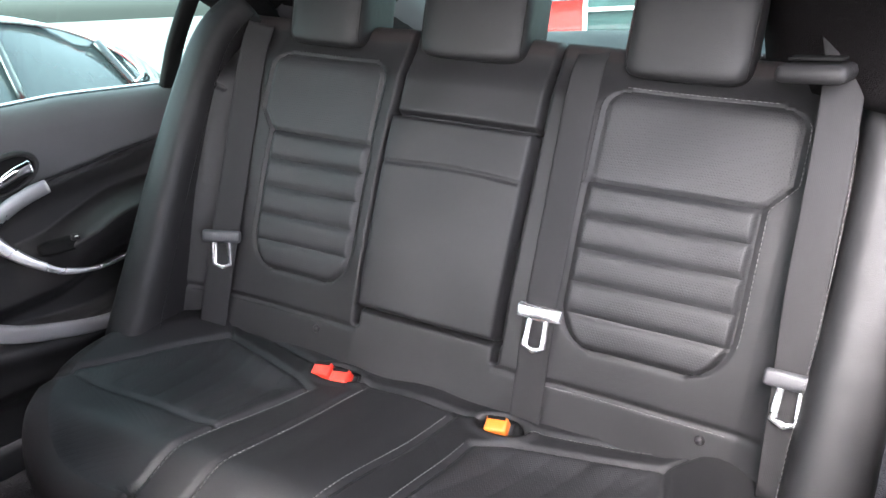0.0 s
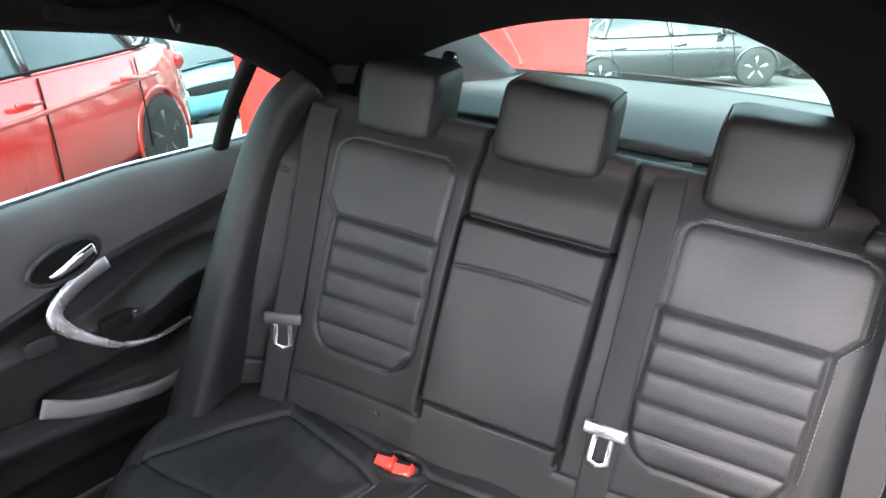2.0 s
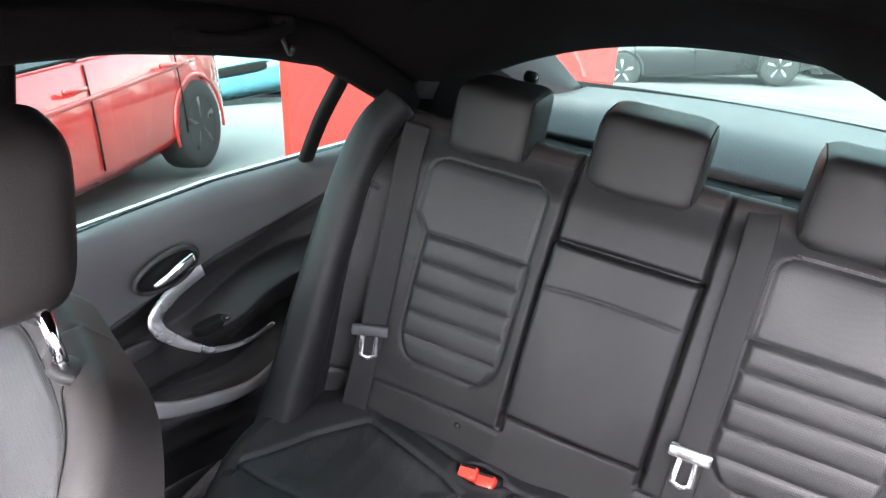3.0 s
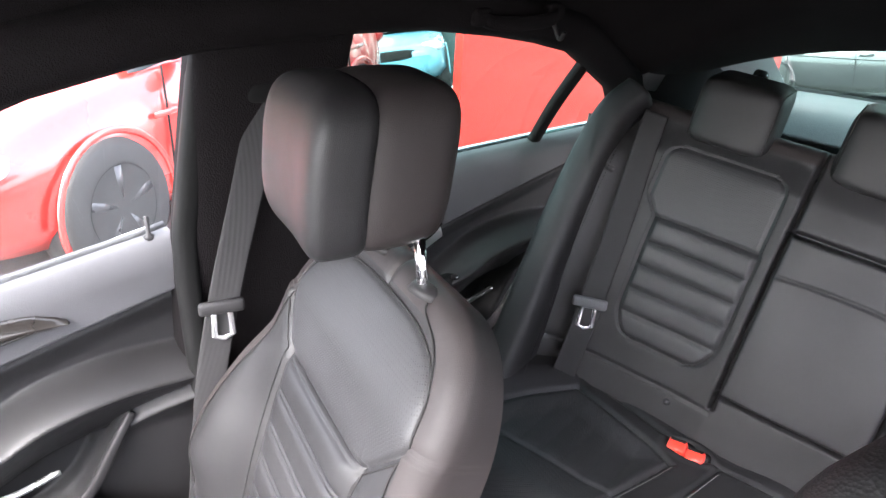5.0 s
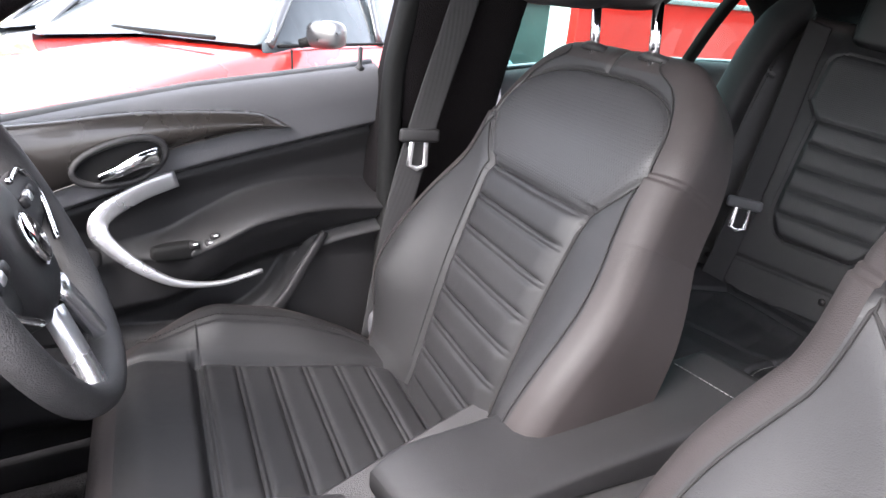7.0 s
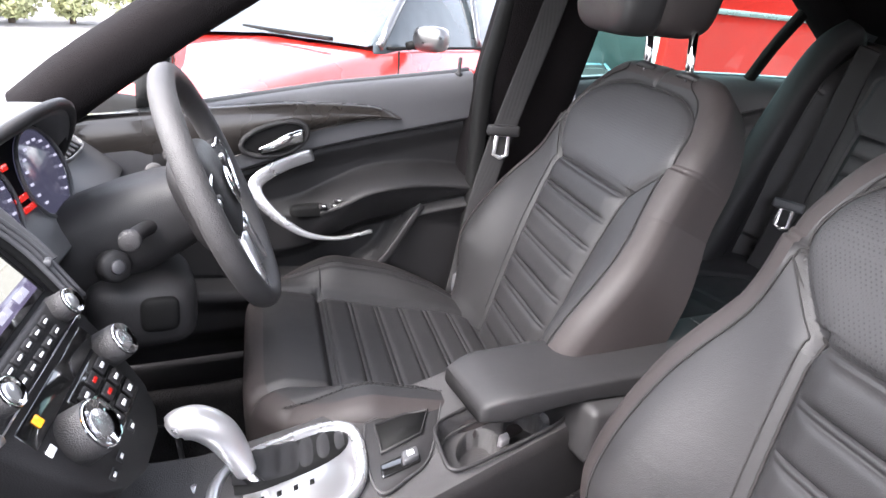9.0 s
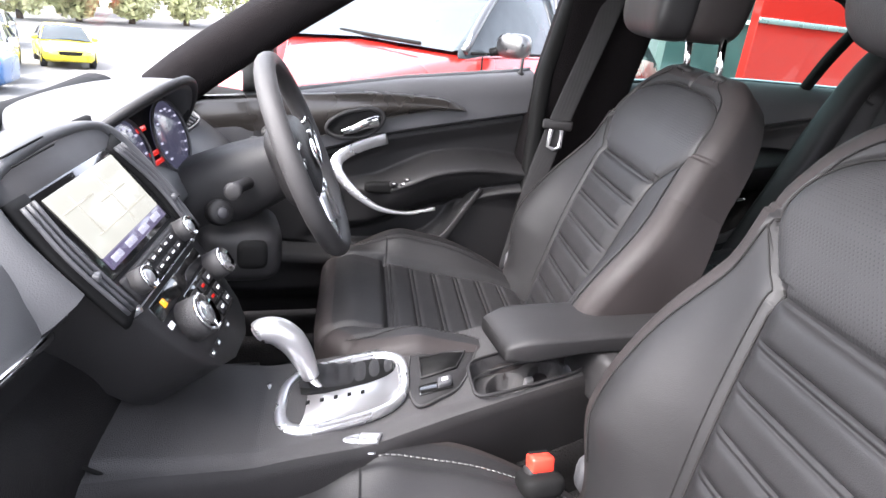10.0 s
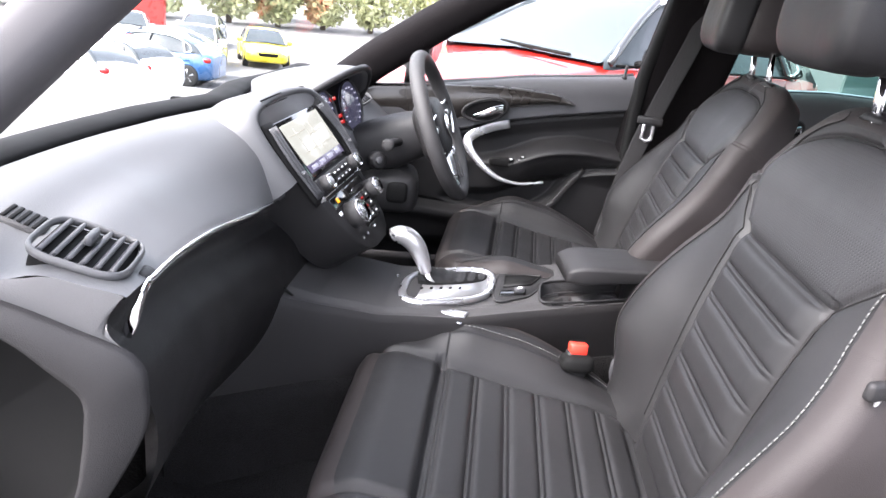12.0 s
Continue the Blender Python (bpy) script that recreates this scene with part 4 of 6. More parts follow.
nearside_rear = door("door_3", -0.862, 0.035, -0.20, 0.60, rear_base, "closed nearside rear door with plain dark lining", -1, False)
setting("wall_firewall", box((0, 2.10, 0.44), (1.40, 0.03, 0.50), 0.005), CARPET, "dark carpeted bulkhead of the footwells", False)
for sgn in (-1, 1):
    setting("wall_kick_panel" + ("" if sgn > 0 else "_nearside"), box((0.70 if sgn > 0 else -0.56, 1.95, 0.45), (0.02, 0.30, 0.50), 0.005), CARPET, "dark side wall of the footwell", False)

# graphite inlay sweeping back from the dash along the driver door
inlay_top = smooth_path([(1.64, 0.795), (1.45, 0.812), (1.34, 0.820), (1.22, 0.831), (1.075, 0.829), (1.03, 0.818), (1.008, 0.807)], 60)
inlay_low = smooth_path([(1.64, 0.690), (1.45, 0.702), (1.335, 0.730), (1.25, 0.760), (1.16, 0.786), (1.08, 0.802), (1.006, 0.805)], 60)
rows = []
for k in np.linspace(0, 1, 9):
    q = inlay_top * (1 - k) + inlay_low * k
    rows.append(np.column_stack([np.full(60, 0.667 - 0.010 * math.sin(math.pi * k)), q]))
part("inlay", slab(np.array(rows), (0.02, 0, 0)), GUNMETAL, right_front, "gloss graphite inlay with a lit edge")
part("inlay_edge", sweep([(0.664, a, b) for a, b in inlay_low[::-1]], oval(0.003, 0.004, 8), (1, 0, 0)), GUNMETAL, right_front)
sw = part("mirror_switch_panel", box((0.668, 1.42, 0.735), (0.02, 0.10, 0.04), 0.008), HARD, right_front)
part("mirror_knob", turned([(0.0, 0.012), (0.011, 0.012), (0.013, 0.0)], (0.657, 1.435, 0.74), (-1, 0, 0), 18), SOFT, sw)
for i in range(2):
    part("button", box((0.656, 1.395, 0.728 + 0.016 * i), (0.008, 0.014, 0.011), 0.002), SOFT, sw)

# side rails and pillars round the windows
for sgn in (1, -1):
    rail_y = np.linspace(-0.17, 1.64, 60)
    rail = []
    for q in rail_y:
        x, z = top_line(min(q, 1.56)) if q < 1.56 else (0.70, 0.83 - (q - 1.56) * 0.9)
        rail.append((sgn * (float(x) - 0.012), q, float(z) + 0.036))
    if sgn < 0:
        rail = smooth_path([(-0.56, -0.2, 1.0), (-0.60, 0.1, 1.19), (-0.62, 0.5, 1.29), (-0.62, 0.9, 1.345), (-0.63, 1.25, 1.37), (-0.65, 1.48, 1.33), (-0.665, 1.64, 1.235), (-0.68, 1.764, 1.114), (-0.69, 1.887, 0.986), (-0.705, 1.99, 0.87)], 60)
    # the nearside rail has its light painted in; the offside one stays dark
    setting("trim_rail" + ("" if sgn > 0 else "_nearside"), sweep(rail, oval(0.075, 0.085, 18, 0.7) * (1 if sgn > 0 else 0.72), (sgn * 1.0, 0, 0.2), 0, None if sgn < 0 else lambda s: (1 + 0.25 * s * s, 1 + 0.2 * s * s)), LIT_PILLAR_TRIM if sgn < 0 else LINING, "dark roof rail and front pillar trim")
    pil = thing("pillar_2" if sgn > 0 else "pillar_3", (sgn * 0.67, 0.72, 0.25), "black centre pillar trim with belt guide", "pillar", kind="structure")
    if sgn > 0:
        path = [(0.695, 0.742, 0.24), (0.69, 0.742, 0.5), (0.675, 0.735, 0.8), (0.645, 0.718, 1.0), (0.60, 0.695, 1.22)]
        part("trim", sweep(path, oval(0.235, 0.075, 24, 0.45), (1, 0, 0), 30), LINING, pil)
        part("seal", sweep([(0.628, 0.842, 0.28), (0.632, 0.842, 0.60), (0.645, 0.840, 0.86), (0.634, 0.828, 0.98), (0.606, 0.80, 1.18)], oval(0.034, 0.034, 14, 0.7), (1, 0, 0), 40), DARK, pil, "black rubber door seal")
        part("belt_guide", blob((0.595, 0.72, 1.12), (0.03, 0.07, 0.035), 0.6, 20, 12), DARK, pil)
    else:
        path = [(-0.735, 0.72, 0.24), (-0.735, 0.72, 0.5), (-0.735, 0.715, 0.8), (-0.72, 0.70, 1.0), (-0.66, 0.69, 1.24)]
        part("trim", sweep(path, oval(0.16, 0.06, 20, 0.5), (1, 0, 0), 30), HARD, pil)

# rear quarter: divider bar, corner trim, parcel shelf, hatch
setting("trim_divider", sweep([(0.700, 0.045, 0.905), (0.66, 0.03, 1.0), (0.615, 0.0, 1.10)], oval(0.034, 0.02, 12, 0.7), (1, 0, 0), 20), DARK, "black bar between the rear window panes")


def pane(name, ys, lo, hi, mat, label, sgn=1):
    g = []
    for k in np.linspace(0, 1, 6):
        row = []
        for q in ys:
            x1, z1 = top_line(q)
            z0 = float(lo(q)) - 0.01
            x0, z1 = 0.712, float(z1) + 0.01
            row.append((sgn * (x0 + (float(x1) - x0 + 0.012) * k + 0.012 * math.sin(math.pi * k)), q, z0 + (z1 - z0) * k))
        g.append(row)
    ob = setting(name, sheet(np.array(g)), mat, label)
    ob.visible_shadow = mat is TINT
    return ob


pane("window_1", np.linspace(0.85, 1.52, 24), front_base, None, CLEAR, "clear side glass of the driver door")
pane("window_2", np.linspace(-0.15, 0.62, 24), rear_base, None, TINT, "green-tinted side glass of the rear door")

hy = np.linspace(-0.40, 1.30, 70)
hx = np.linspace(-1, 1, 61)
crown = np.interp(hy, (-0.40, -0.2, 0.1, 0.5, 0.8, 1.15, 1.30), (1.165, 1.26, 1.38, 1.47, 1.50, 1.48, 1.40))
head = []
for q, zc in zip(hy, crown):
    x, z = top_line(q) if q > -0.17 else (0.64 - 0.35 * (-0.17 - q), 0.965 + 0.15 * (-0.17 - q))
    half = float(x) - 0.005
    near = float(np.interp(q, (-0.2, 0.1, 0.5, 0.9, 1.3), (0.0, 0.06, 0.09, 0.14, 0.26)))
    ze = float(z) + 0.05 + near * (hx < 0)
    head.append(np.stack([hx * half, q + 0 * hx, ze + (zc - ze) * (1 - np.abs(hx) ** (3.2 if q > 0 else 2.2))], -1))
setting("ceiling", slab(np.array(head), (0, 0, 0.03)), LINING, "black fabric roof lining")
for q, x0, z0 in ((0.28, 0.545, 1.195), (1.12, 0.515, 1.285)):
    grab = thing("grab_handle", (x0, q, z0), "dark roof grab handle with a coat hook", "grab handle", "roof handles")
    part("grip", sweep([(x0 + 0.01, q + 0.085, z0 + 0.012), (x0 - 0.010, q + 0.07, z0 + 0.002), (x0 - 0.014, q, z0 - 0.002), (x0 - 0.010, q - 0.07, z0 + 0.002), (x0 + 0.01, q - 0.085, z0 + 0.012)], oval(0.014, 0.024, 12), (0, 0, 1), 30), LINING, grab)
    for s in (-0.085, 0.085):
        part("mount", blob((x0 + 0.008, q + s, z0 + 0.010), (0.030, 0.045, 0.030), 0.6, 16, 10), LINING, grab)
    part("coat_hook", tube([(x0 - 0.012, q - 0.070, z0 - 0.008), (x0 - 0.026, q - 0.072, z0 - 0.030), (x0 - 0.036, q - 0.072, z0 - 0.018)], 0.004, 10), HARD, grab)
part_header = sweep([(-0.62, 1.29, 1.20), (-0.4, 1.31, 1.36), (0, 1.32, 1.40), (0.4, 1.31, 1.36), (0.62, 1.29, 1.20)], oval(0.06, 0.04, 12), (0, 0, 1), 40)
setting("trim_header", part_header, LINING, "black windscreen header trim")

sx, sy = np.meshgrid(np.linspace(-0.56, 0.56, 40), np.linspace(-0.84, -0.34, 24))
setting("parcel_shelf", slab(np.stack([sx, sy - 0.05 * (1 - (sx / 0.56) ** 2) * step(-0.6, -0.84, sy), 0.945 + 0.018 * np.exp(-(((sy + 0.55) / 0.12) ** 2)) + 0.02 * np.cos(sx * 2.6)], -1), (0, 0, -0.025)), SHELF, "pale grey felt parcel shelf", category="parcel shelf")
lip = np.array([[(x, (1 - k) * (-0.205 + 0.25 * x) - 0.375 * k, 0.958 - 0.010 * k) for x in np.linspace(-0.58, 0.58, 24)] for k in np.linspace(0, 1, 5)])
setting("boot_lip", slab(lip, (0, 0, -0.06)), DARK, "black gap cover behind the rear seat", category="trim")
glass_rows = []
for k in np.linspace(0, 1, 10):
    glass_rows.append([(x, -0.86 + 0.50 * k - 0.10 * (1 - (x / 0.6) ** 2) * (1 - k), 0.94 + 0.25 * k + 0.05 * k * (1 - (x / 0.6) ** 2)) for x in np.linspace(-0.60 + 0.1 * k, 0.60 - 0.1 * k, 24)])
ob = setting("window_4", sheet(np.array(glass_rows)), TINT, "green-tinted sloping hatch glass")
setting("trim_hatch_base", sweep([(x, -0.86 - 0.10 * (1 - (x / 0.6) ** 2), 0.935) for x in np.linspace(-0.62, 0.62, 24)], oval(0.05, 0.035, 12), (0, 0, 1)), DARK, "black lower hatch frame")
for sgn in (1, -1):
    rows = []
    for k in np.linspace(0, 1, 14):
        a = np.array((sgn * 0.60, -0.88 + 0.10 * k, 0.86))
        path = [np.array((sgn * (0.585 - 0.10 * k), -0.86 + 0.50 * k, 0.935 + 0.26 * k)), np.array((sgn * (0.575 - 0.03 * k), -0.80 + 0.58 * k, 0.93 + 0.235 * k)), np.array((sgn * (0.60 - 0.0 * k), -0.66 + 0.50 * k, 0.92 + 0.10 * k))]
        rows.append(path)
    setting("trim_hatch_side" + ("" if sgn > 0 else "_nearside"), slab(np.array(rows), (sgn * 0.02, 0, 0)), GREY_TRIM if sgn > 0 else LINING, "grey plastic side trim of the hatch" if sgn > 0 else "black side trim of the hatch")
    cp = thing("pillar_4" if sgn > 0 else "pillar_5", (sgn * 0.6, -0.2, 0.9), "black rear pillar trim", "pillar", kind="structure")
    g = np.array([[(sgn * 0.66, -0.19 + 0.0 * k, 0.86 + 0.17 * k), (sgn * (0.62 - 0.04 * k), -0.24, 0.86 + 0.20 * k), (sgn * (0.60 - 0.04 * k), -0.40 + 0.06 * k, 0.86 + 0.24 * k), (sgn * (0.60 - 0.05 * k), -0.70 + 0.30 * k, 0.86 + 0.29 * k)] for k in np.linspace(0, 1, 8)])
    part("trim", slab(g, (sgn * 0.03, 0, 0)), LINING, cp)
    part("shelf_end", box((0.50 if sgn > 0 else -0.44, -0.16, 0.955), (0.08, 0.08, 0.022), 0.009), HARD, cp)
    part("vent_slot", box((0.50 if sgn > 0 else -0.44, -0.155, 0.972), (0.06, 0.035, 0.004), 0.001), DARK, cp)
# the lining curls down to the nearside rear pillar
inner = smooth_path([(0.10, -0.37, 1.20), (-0.05, -0.36, 1.185), (-0.15, -0.35, 1.16), (-0.225, -0.35, 1.13), (-0.283, -0.35, 1.083), (-0.315, -0.34, 1.01), (-0.335, -0.33, 0.93)], 40)
outer = smooth_path([(0.10, -0.15, 1.30), (-0.15, -0.13, 1.29), (-0.32, -0.12, 1.26), (-0.45, -0.11, 1.20), (-0.54, -0.11, 1.11), (-0.585, -0.12, 1.02), (-0.60, -0.13, 0.90)], 40)
rows = [inner * (1 - k) + outer * k + np.array((0, 0.035 * math.sin(math.pi * k), 0)) for k in np.linspace(0, 1, 12)]
setting("trim_quarter_nearside", slab(np.array(rows), (0, -0.02, 0.01)), LINING, "black lining curling into the nearside rear pillar")
latch = thing("hatch_bump_stop", (0.41, -0.34, 1.065), "small black stop with a pale dot on the hatch trim", "bump stop")
part("stop", turned([(0.0, 0.02), (0.012, 0.018), (0.016, 0.0)], (0.425, -0.335, 1.065), (-1, 0.2, 0.2), 16), DARK, latch)
part("dot", turned([(0.0, 0.003), (0.005, 0.0)], (0.404, -0.331, 1.069), (-1, 0.2, 0.2), 12), SILVER, latch)

# ---- dashboard ----
dash = thing("dashboard", (0, 1.8, 0.4), "grey soft-touch dashboard with a silver strip and black glovebox", "dashboard")


DASH_TABLE = smooth_path([(-0.90, 1.768, 0.876), (-0.72, 1.762, 0.850), (-0.55, 1.760, 0.823), (-0.40, 1.750, 0.793), (-0.25, 1.727, 0.760), (-0.06, 1.690, 0.729), (0.12, 1.642, 0.721), (0.30, 1.592, 0.719), (0.50, 1.538, 0.717), (0.72, 1.50, 0.715), (0.9, 1.46, 0.713)], 400)


def dash_line(x):
    """Where the bright strip would run: depth and height."""
    return np.interp(x, DASH_TABLE[:, 0], DASH_TABLE[:, 1]), np.interp(x, DASH_TABLE[:, 0], DASH_TABLE[:, 2])


def dash_deep(x):
    """How far the dash top reaches from the strip to the windscreen."""
    return float(np.interp(x, (-0.75, -0.5, -0.25, -0.1, 0.1, 0.3), (0.21, 0.20, 0.19, 0.18, 0.15, 0.20)))


def dash_profile(x):
    """Depth and height round the dash, from the windscreen down to the footwell."""
    ys, zs = (float(v) for v in dash_line(x))
    d = dash_deep(x)
    zc = 0.856 - 0.046 * x - 0.018 * float(step(-0.5, -0.72, x)) if x < 0.15 else 0.849 - 0.09 * (x - 0.15)
    g = 0.036 * math.exp(-(((x + 0.02) / 0.20) ** 4)) * (1 if x < 0.1 else 0.5)
    return [(ys + d + 0.14, zc - 0.07), (ys + d + 0.06, zc - 0.028), (ys + d - 0.4 * g, zc - 0.004), (ys + 0.74 * d - 0.8 * g, zc - 0.002), (ys + 0.53 * d - g, zc - 0.016), (ys + 0.34 * d - g, zs + 0.64 * (zc - zs)), (ys + 0.16 * d - 0.6 * g, zs + 0.34 * (zc - zs)), (ys, zs), (ys + 0.018, zs - 0.008), (ys + 0.03, zs - 0.025), (ys + 0.03, zs - 0.045), (ys + 0.012, zs - 0.062), (ys - 0.012, zs - 0.095), (ys - 0.022, zs - 0.15), (ys - 0.008, zs - 0.22), (ys + 0.03, zs - 0.29), (ys + 0.10, zs - 0.36), (ys + 0.22, 0.33)]


prof = []
for x in np.linspace(-0.705, 0.705, 144):
    q = np.array(dash_profile(x))
    s = smooth_path(q, 86)
    prof.append(np.column_stack([np.full(len(s), x), s]))
prof = np.array(prof)
cut = 35
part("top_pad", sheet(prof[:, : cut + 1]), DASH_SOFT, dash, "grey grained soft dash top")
inboard = [i for i in range(len(prof)) if prof[i, 0, 0] > -0.672]
part("recess", sheet(prof[inboard[0] :, cut : cut + 20]), HARD, dash)
part("recess_end", sheet(prof[: inboard[0] + 1, cut : cut + 20]), SOFT, dash)
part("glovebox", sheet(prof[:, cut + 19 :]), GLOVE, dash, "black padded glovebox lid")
strip = [(x, float(dash_line(x)[0]) - 0.003, float(dash_line(x)[1]) - 0.003) for x in np.linspace(-0.66, -0.15, 40)]
strip = [(-0.682, strip[0][1] + 0.012, strip[0][2] - 0.040), (-0.684, strip[0][1] + 0.006, strip[0][2] - 0.024), (-0.677, strip[0][1] + 0.001, strip[0][2] - 0.007)] + strip
part("strip", sweep(strip, oval(0.007, 0.012, 10), (0, 0, 1), 140), CHROME, dash, "polished silver strip across the dash")
# end of the dash at the open door
def end_line(points):
    return smooth_path([(-0.705, y, z) for y, z in points], 60)


rim_line = end_line([(1.975, 0.858), (1.92, 0.851), (1.86, 0.837), (1.80, 0.813), (1.768, 0.799), (1.750, 0.782), (1.746, 0.760), (1.750, 0.71), (1.785, 0.634), (1.83, 0.555), (1.95, 0.38)])
panel_line = end_line([(1.975, 0.838), (1.93, 0.833), (1.863, 0.812), (1.82, 0.776), (1.801, 0.757), (1.797, 0.742), (1.798, 0.725), (1.802, 0.691), (1.815, 0.632), (1.86, 0.54), (1.96, 0.38)])
out = lambda line, d: line - np.array((d, 0, 0))
upper = smooth_path([(-0.705, *p) for p in prof[0][6:50:4, 1:]], 26)
part("pad_end", sheet(np.array([upper, out(upper * 0.5 + rim_line[:26] * 0.5, 0.003), out(rim_line[:26], 0.002)])), DASH_SOFT, dash)
part("end_cap", sheet(np.array([rim_line, out(rim_line, 0.007), out(rim_line * 0.93 + panel_line * 0.07, 0.011), out(rim_line * 0.12 + panel_line * 0.88, 0.019), out(panel_line, 0.018), out(panel_line, 0.012)])), HARD, dash, "dark grey rim round the dash end")
# black colour and deep hollow replace the shade of someone in the doorway
core = np.array((-0.59, 1.96, 0.62))
part("end_panel", sheet(np.array([out(panel_line, 0.012), out(panel_line, -0.05), out(panel_line, -0.10) * 0.93 + core * 0.07, 0 * panel_line + core])), DARK, dash, "dark removable panel on the dash end")
part("lid_seam", tube([(-0.16, 1.700, 0.60), (-0.125, 1.64, 0.53), (-0.10, 1.58, 0.485)], 0.0025, 12), DARK, dash)


def on_dash(x, k, lift=0.0):
    """A place on the dash at x, k along its profile."""
    s = smooth_path(np.array(dash_profile(x)), 86)
    i = int(k)
    d = s[i + 1] - s[i - 1]
    n = np.array((-d[1], d[0])) / np.linalg.norm(d)
    n = n if n[0] < 0 else -n
    p = s[i] + n * lift
    return np.array((x, p[0], p[1])), degrees_of(n)


def degrees_of(n):
    return -math.degrees(math.atan2(n[1], -n[0]))


def vent(at, tilt, w, h, n, parent, yaw=0, across=False):
    m = pose(*at, tilt, 0, yaw)
    v = part("vent", moved(box((0, 0.01, 0), (w * 0.9, 0.03, h * 0.88), 0.006), m), DARK, parent, "black slatted air vent")
    ORIGIN[v.name] = ORIGIN[parent.name]
    ring = [(w / 2 * math.copysign(abs(math.cos(a)) ** 0.5, math.cos(a)), -0.006, h / 2 * math.copysign(abs(math.sin(a)) ** 0.5, math.sin(a))) for a in np.linspace(0, 2 * np.pi, 36, endpoint=False)]
    part("bezel", moved(sweep(ring, oval(0.005, 0.009, 8), (0, 1, 0), closed=True), m), DASH_SOFT, v)
    for i in range(n):
        if across:
            zz = (i + 0.5) / n * h * 0.86 - h * 0.43
            part("slat", moved(moved(box((0, 0, 0), (w * 0.84, 0.012, 0.004), 0.0012), pose(0, -0.006, zz, 35, 0, 0)), m), GREY_TRIM, v)
            continue
        xx = (i + 0.5) / n * w * 0.84 - w * 0.42
        part("slat", moved(moved(box((0, 0, 0), (0.004, 0.007, h * 0.86), 0.001), pose(xx, -0.0075, 0, 0, 0, -35)), m), GREY_TRIM, v)
    part("vent_slider", moved(box((0.004, -0.015, 0), (0.024, 0.010, 0.008), 0.003), m), GREY_TRIM, v)
    return v


at, tl = on_dash(-0.643, 27)
vent(at, tl, 0.082, 0.086, 6, dash, 0, True)
at, tl = on_dash(-0.600, 18, -0.003)
tiny = part("demister_grille", moved(box((0, 0, 0), (0.036, 0.012, 0.046), 0.004), pose(*at, tl, 0, 0)), SOFT, dash)
for i in range(6):
    part("grille_slot", moved(box((0, -0.0055, -0.018 + 0.0072 * i), (0.028, 0.004, 0.0042), 0.001), pose(*at, tl, 0, 0)), DARK, tiny)
at, tl = on_dash(-0.640, 34, 0.0)
part("vent_button", moved(box((0, 0, 0), (0.020, 0.008, 0.012), 0.003), pose(*at, tl, 0, 0)), HARD, dash)
at, tl = on_dash(0.55, 24)
vent(at, tl, 0.115, 0.058, 5, dash, -14)

# centre stack on a plane leaning back
ST = np.array((0.010, 1.699, 0.840))
SX = np.array((0.964, -0.265, 0.0))
SD = np.array((0, -0.62, -0.785))
SN = np.cross(SX, -SD) / np.linalg.norm(np.cross(SX, -SD))


def on_stack(a, b, lift=0.0):
    b = b if b < 0.094 else 0.094 + (b - 0.094) * 0.76
    return ST + SX * a + SD * b + SN * lift


def plate(a0, a1, b0, b1, h, mat, name, parent, lift=0.0, r=0.004, label=""):
    """A small block lying on the stack's plane."""
    m = Matrix(np.column_stack([np.vstack([np.column_stack([SX, -SD, SN]), (0, 0, 0)]), (*on_stack((a0 + a1) / 2, (b0 + b1) / 2, lift + h / 2), 1)]).tolist())
    return part(name, moved(box((0, 0, 0), (a1 - a0, (b1 - b0) * (0.76 if b0 > 0.09 else 1), h), r), m), mat, parent, label)


stack = thing("centre_stack", (0.01, 1.65, 0.55), "black centre stack with a lit map screen, radio and heater controls", "car console")
half = [(-0.052, 0.086), (-0.03, 0.122), (0.0, 0.132), (0.05, 0.130), (0.10, 0.120), (0.15, 0.112), (0.20, 0.104), (0.25, 0.094), (0.29, 0.082), (0.32, 0.060), (0.335, 0.03)]
outline = [(w, b) for b, w in half] + [(-w, b) for b, w in half[::-1]]
pts = np.array([[on_stack(a, b, l) for a, b in np.array(outline) * (k, 1)] for k, l in ((1.06, -0.10), (1.03, -0.02), (1.0, -0.004), (0.975, 0.004))])
sp, sf = sheet(pts, True)
part("fascia", (sp, sf + [tuple(range(len(sp) - len(outline), len(sp)))]), HARD, stack, "dark grey fascia narrowing to a rounded foot")
# the dash pad rises round the screen
ring = [(-0.152, 0.09), (-0.153, 0.06), (-0.150, 0.005), (-0.134, -0.030), (-0.09, -0.046), (0.0, -0.053), (0.09, -0.046), (0.134, -0.030), (0.150, 0.005), (0.153, 0.06), (0.152, 0.09)]
ring = smooth_path(ring, 50)
mid_ring = np.array((0.0, 0.06))
rows = []
for grow, lift in ((-0.010, -0.006), (-0.008, 0.004), (-0.002, 0.008), (0.004, 0.007), (0.012, 0.003), (0.020, -0.006), (0.030, -0.018), (0.040, -0.045)):
    out = ring - mid_ring
    out = out / np.linalg.norm(out, axis=1)[:, None]
    rows.append([on_stack(*(q + o * grow), lift - 1.2 * max(0.0, -o[1]) * max(0.0, grow - 0.004)) for q, o in zip(ring, out)])
part("pad_surround", sheet(np.array(rows)), DASH_SOFT, stack, "grey soft pad rising round the screen")
for q in (-0.03, -0.042):
    part("pad_line", tube([on_stack(a, q - 0.012 + 0.10 * a * a, 0.0105 + (q + 0.03) * 0.25) for a in np.linspace(-0.085, 0.0, 12)], 0.0012, k=6), DARK, stack)
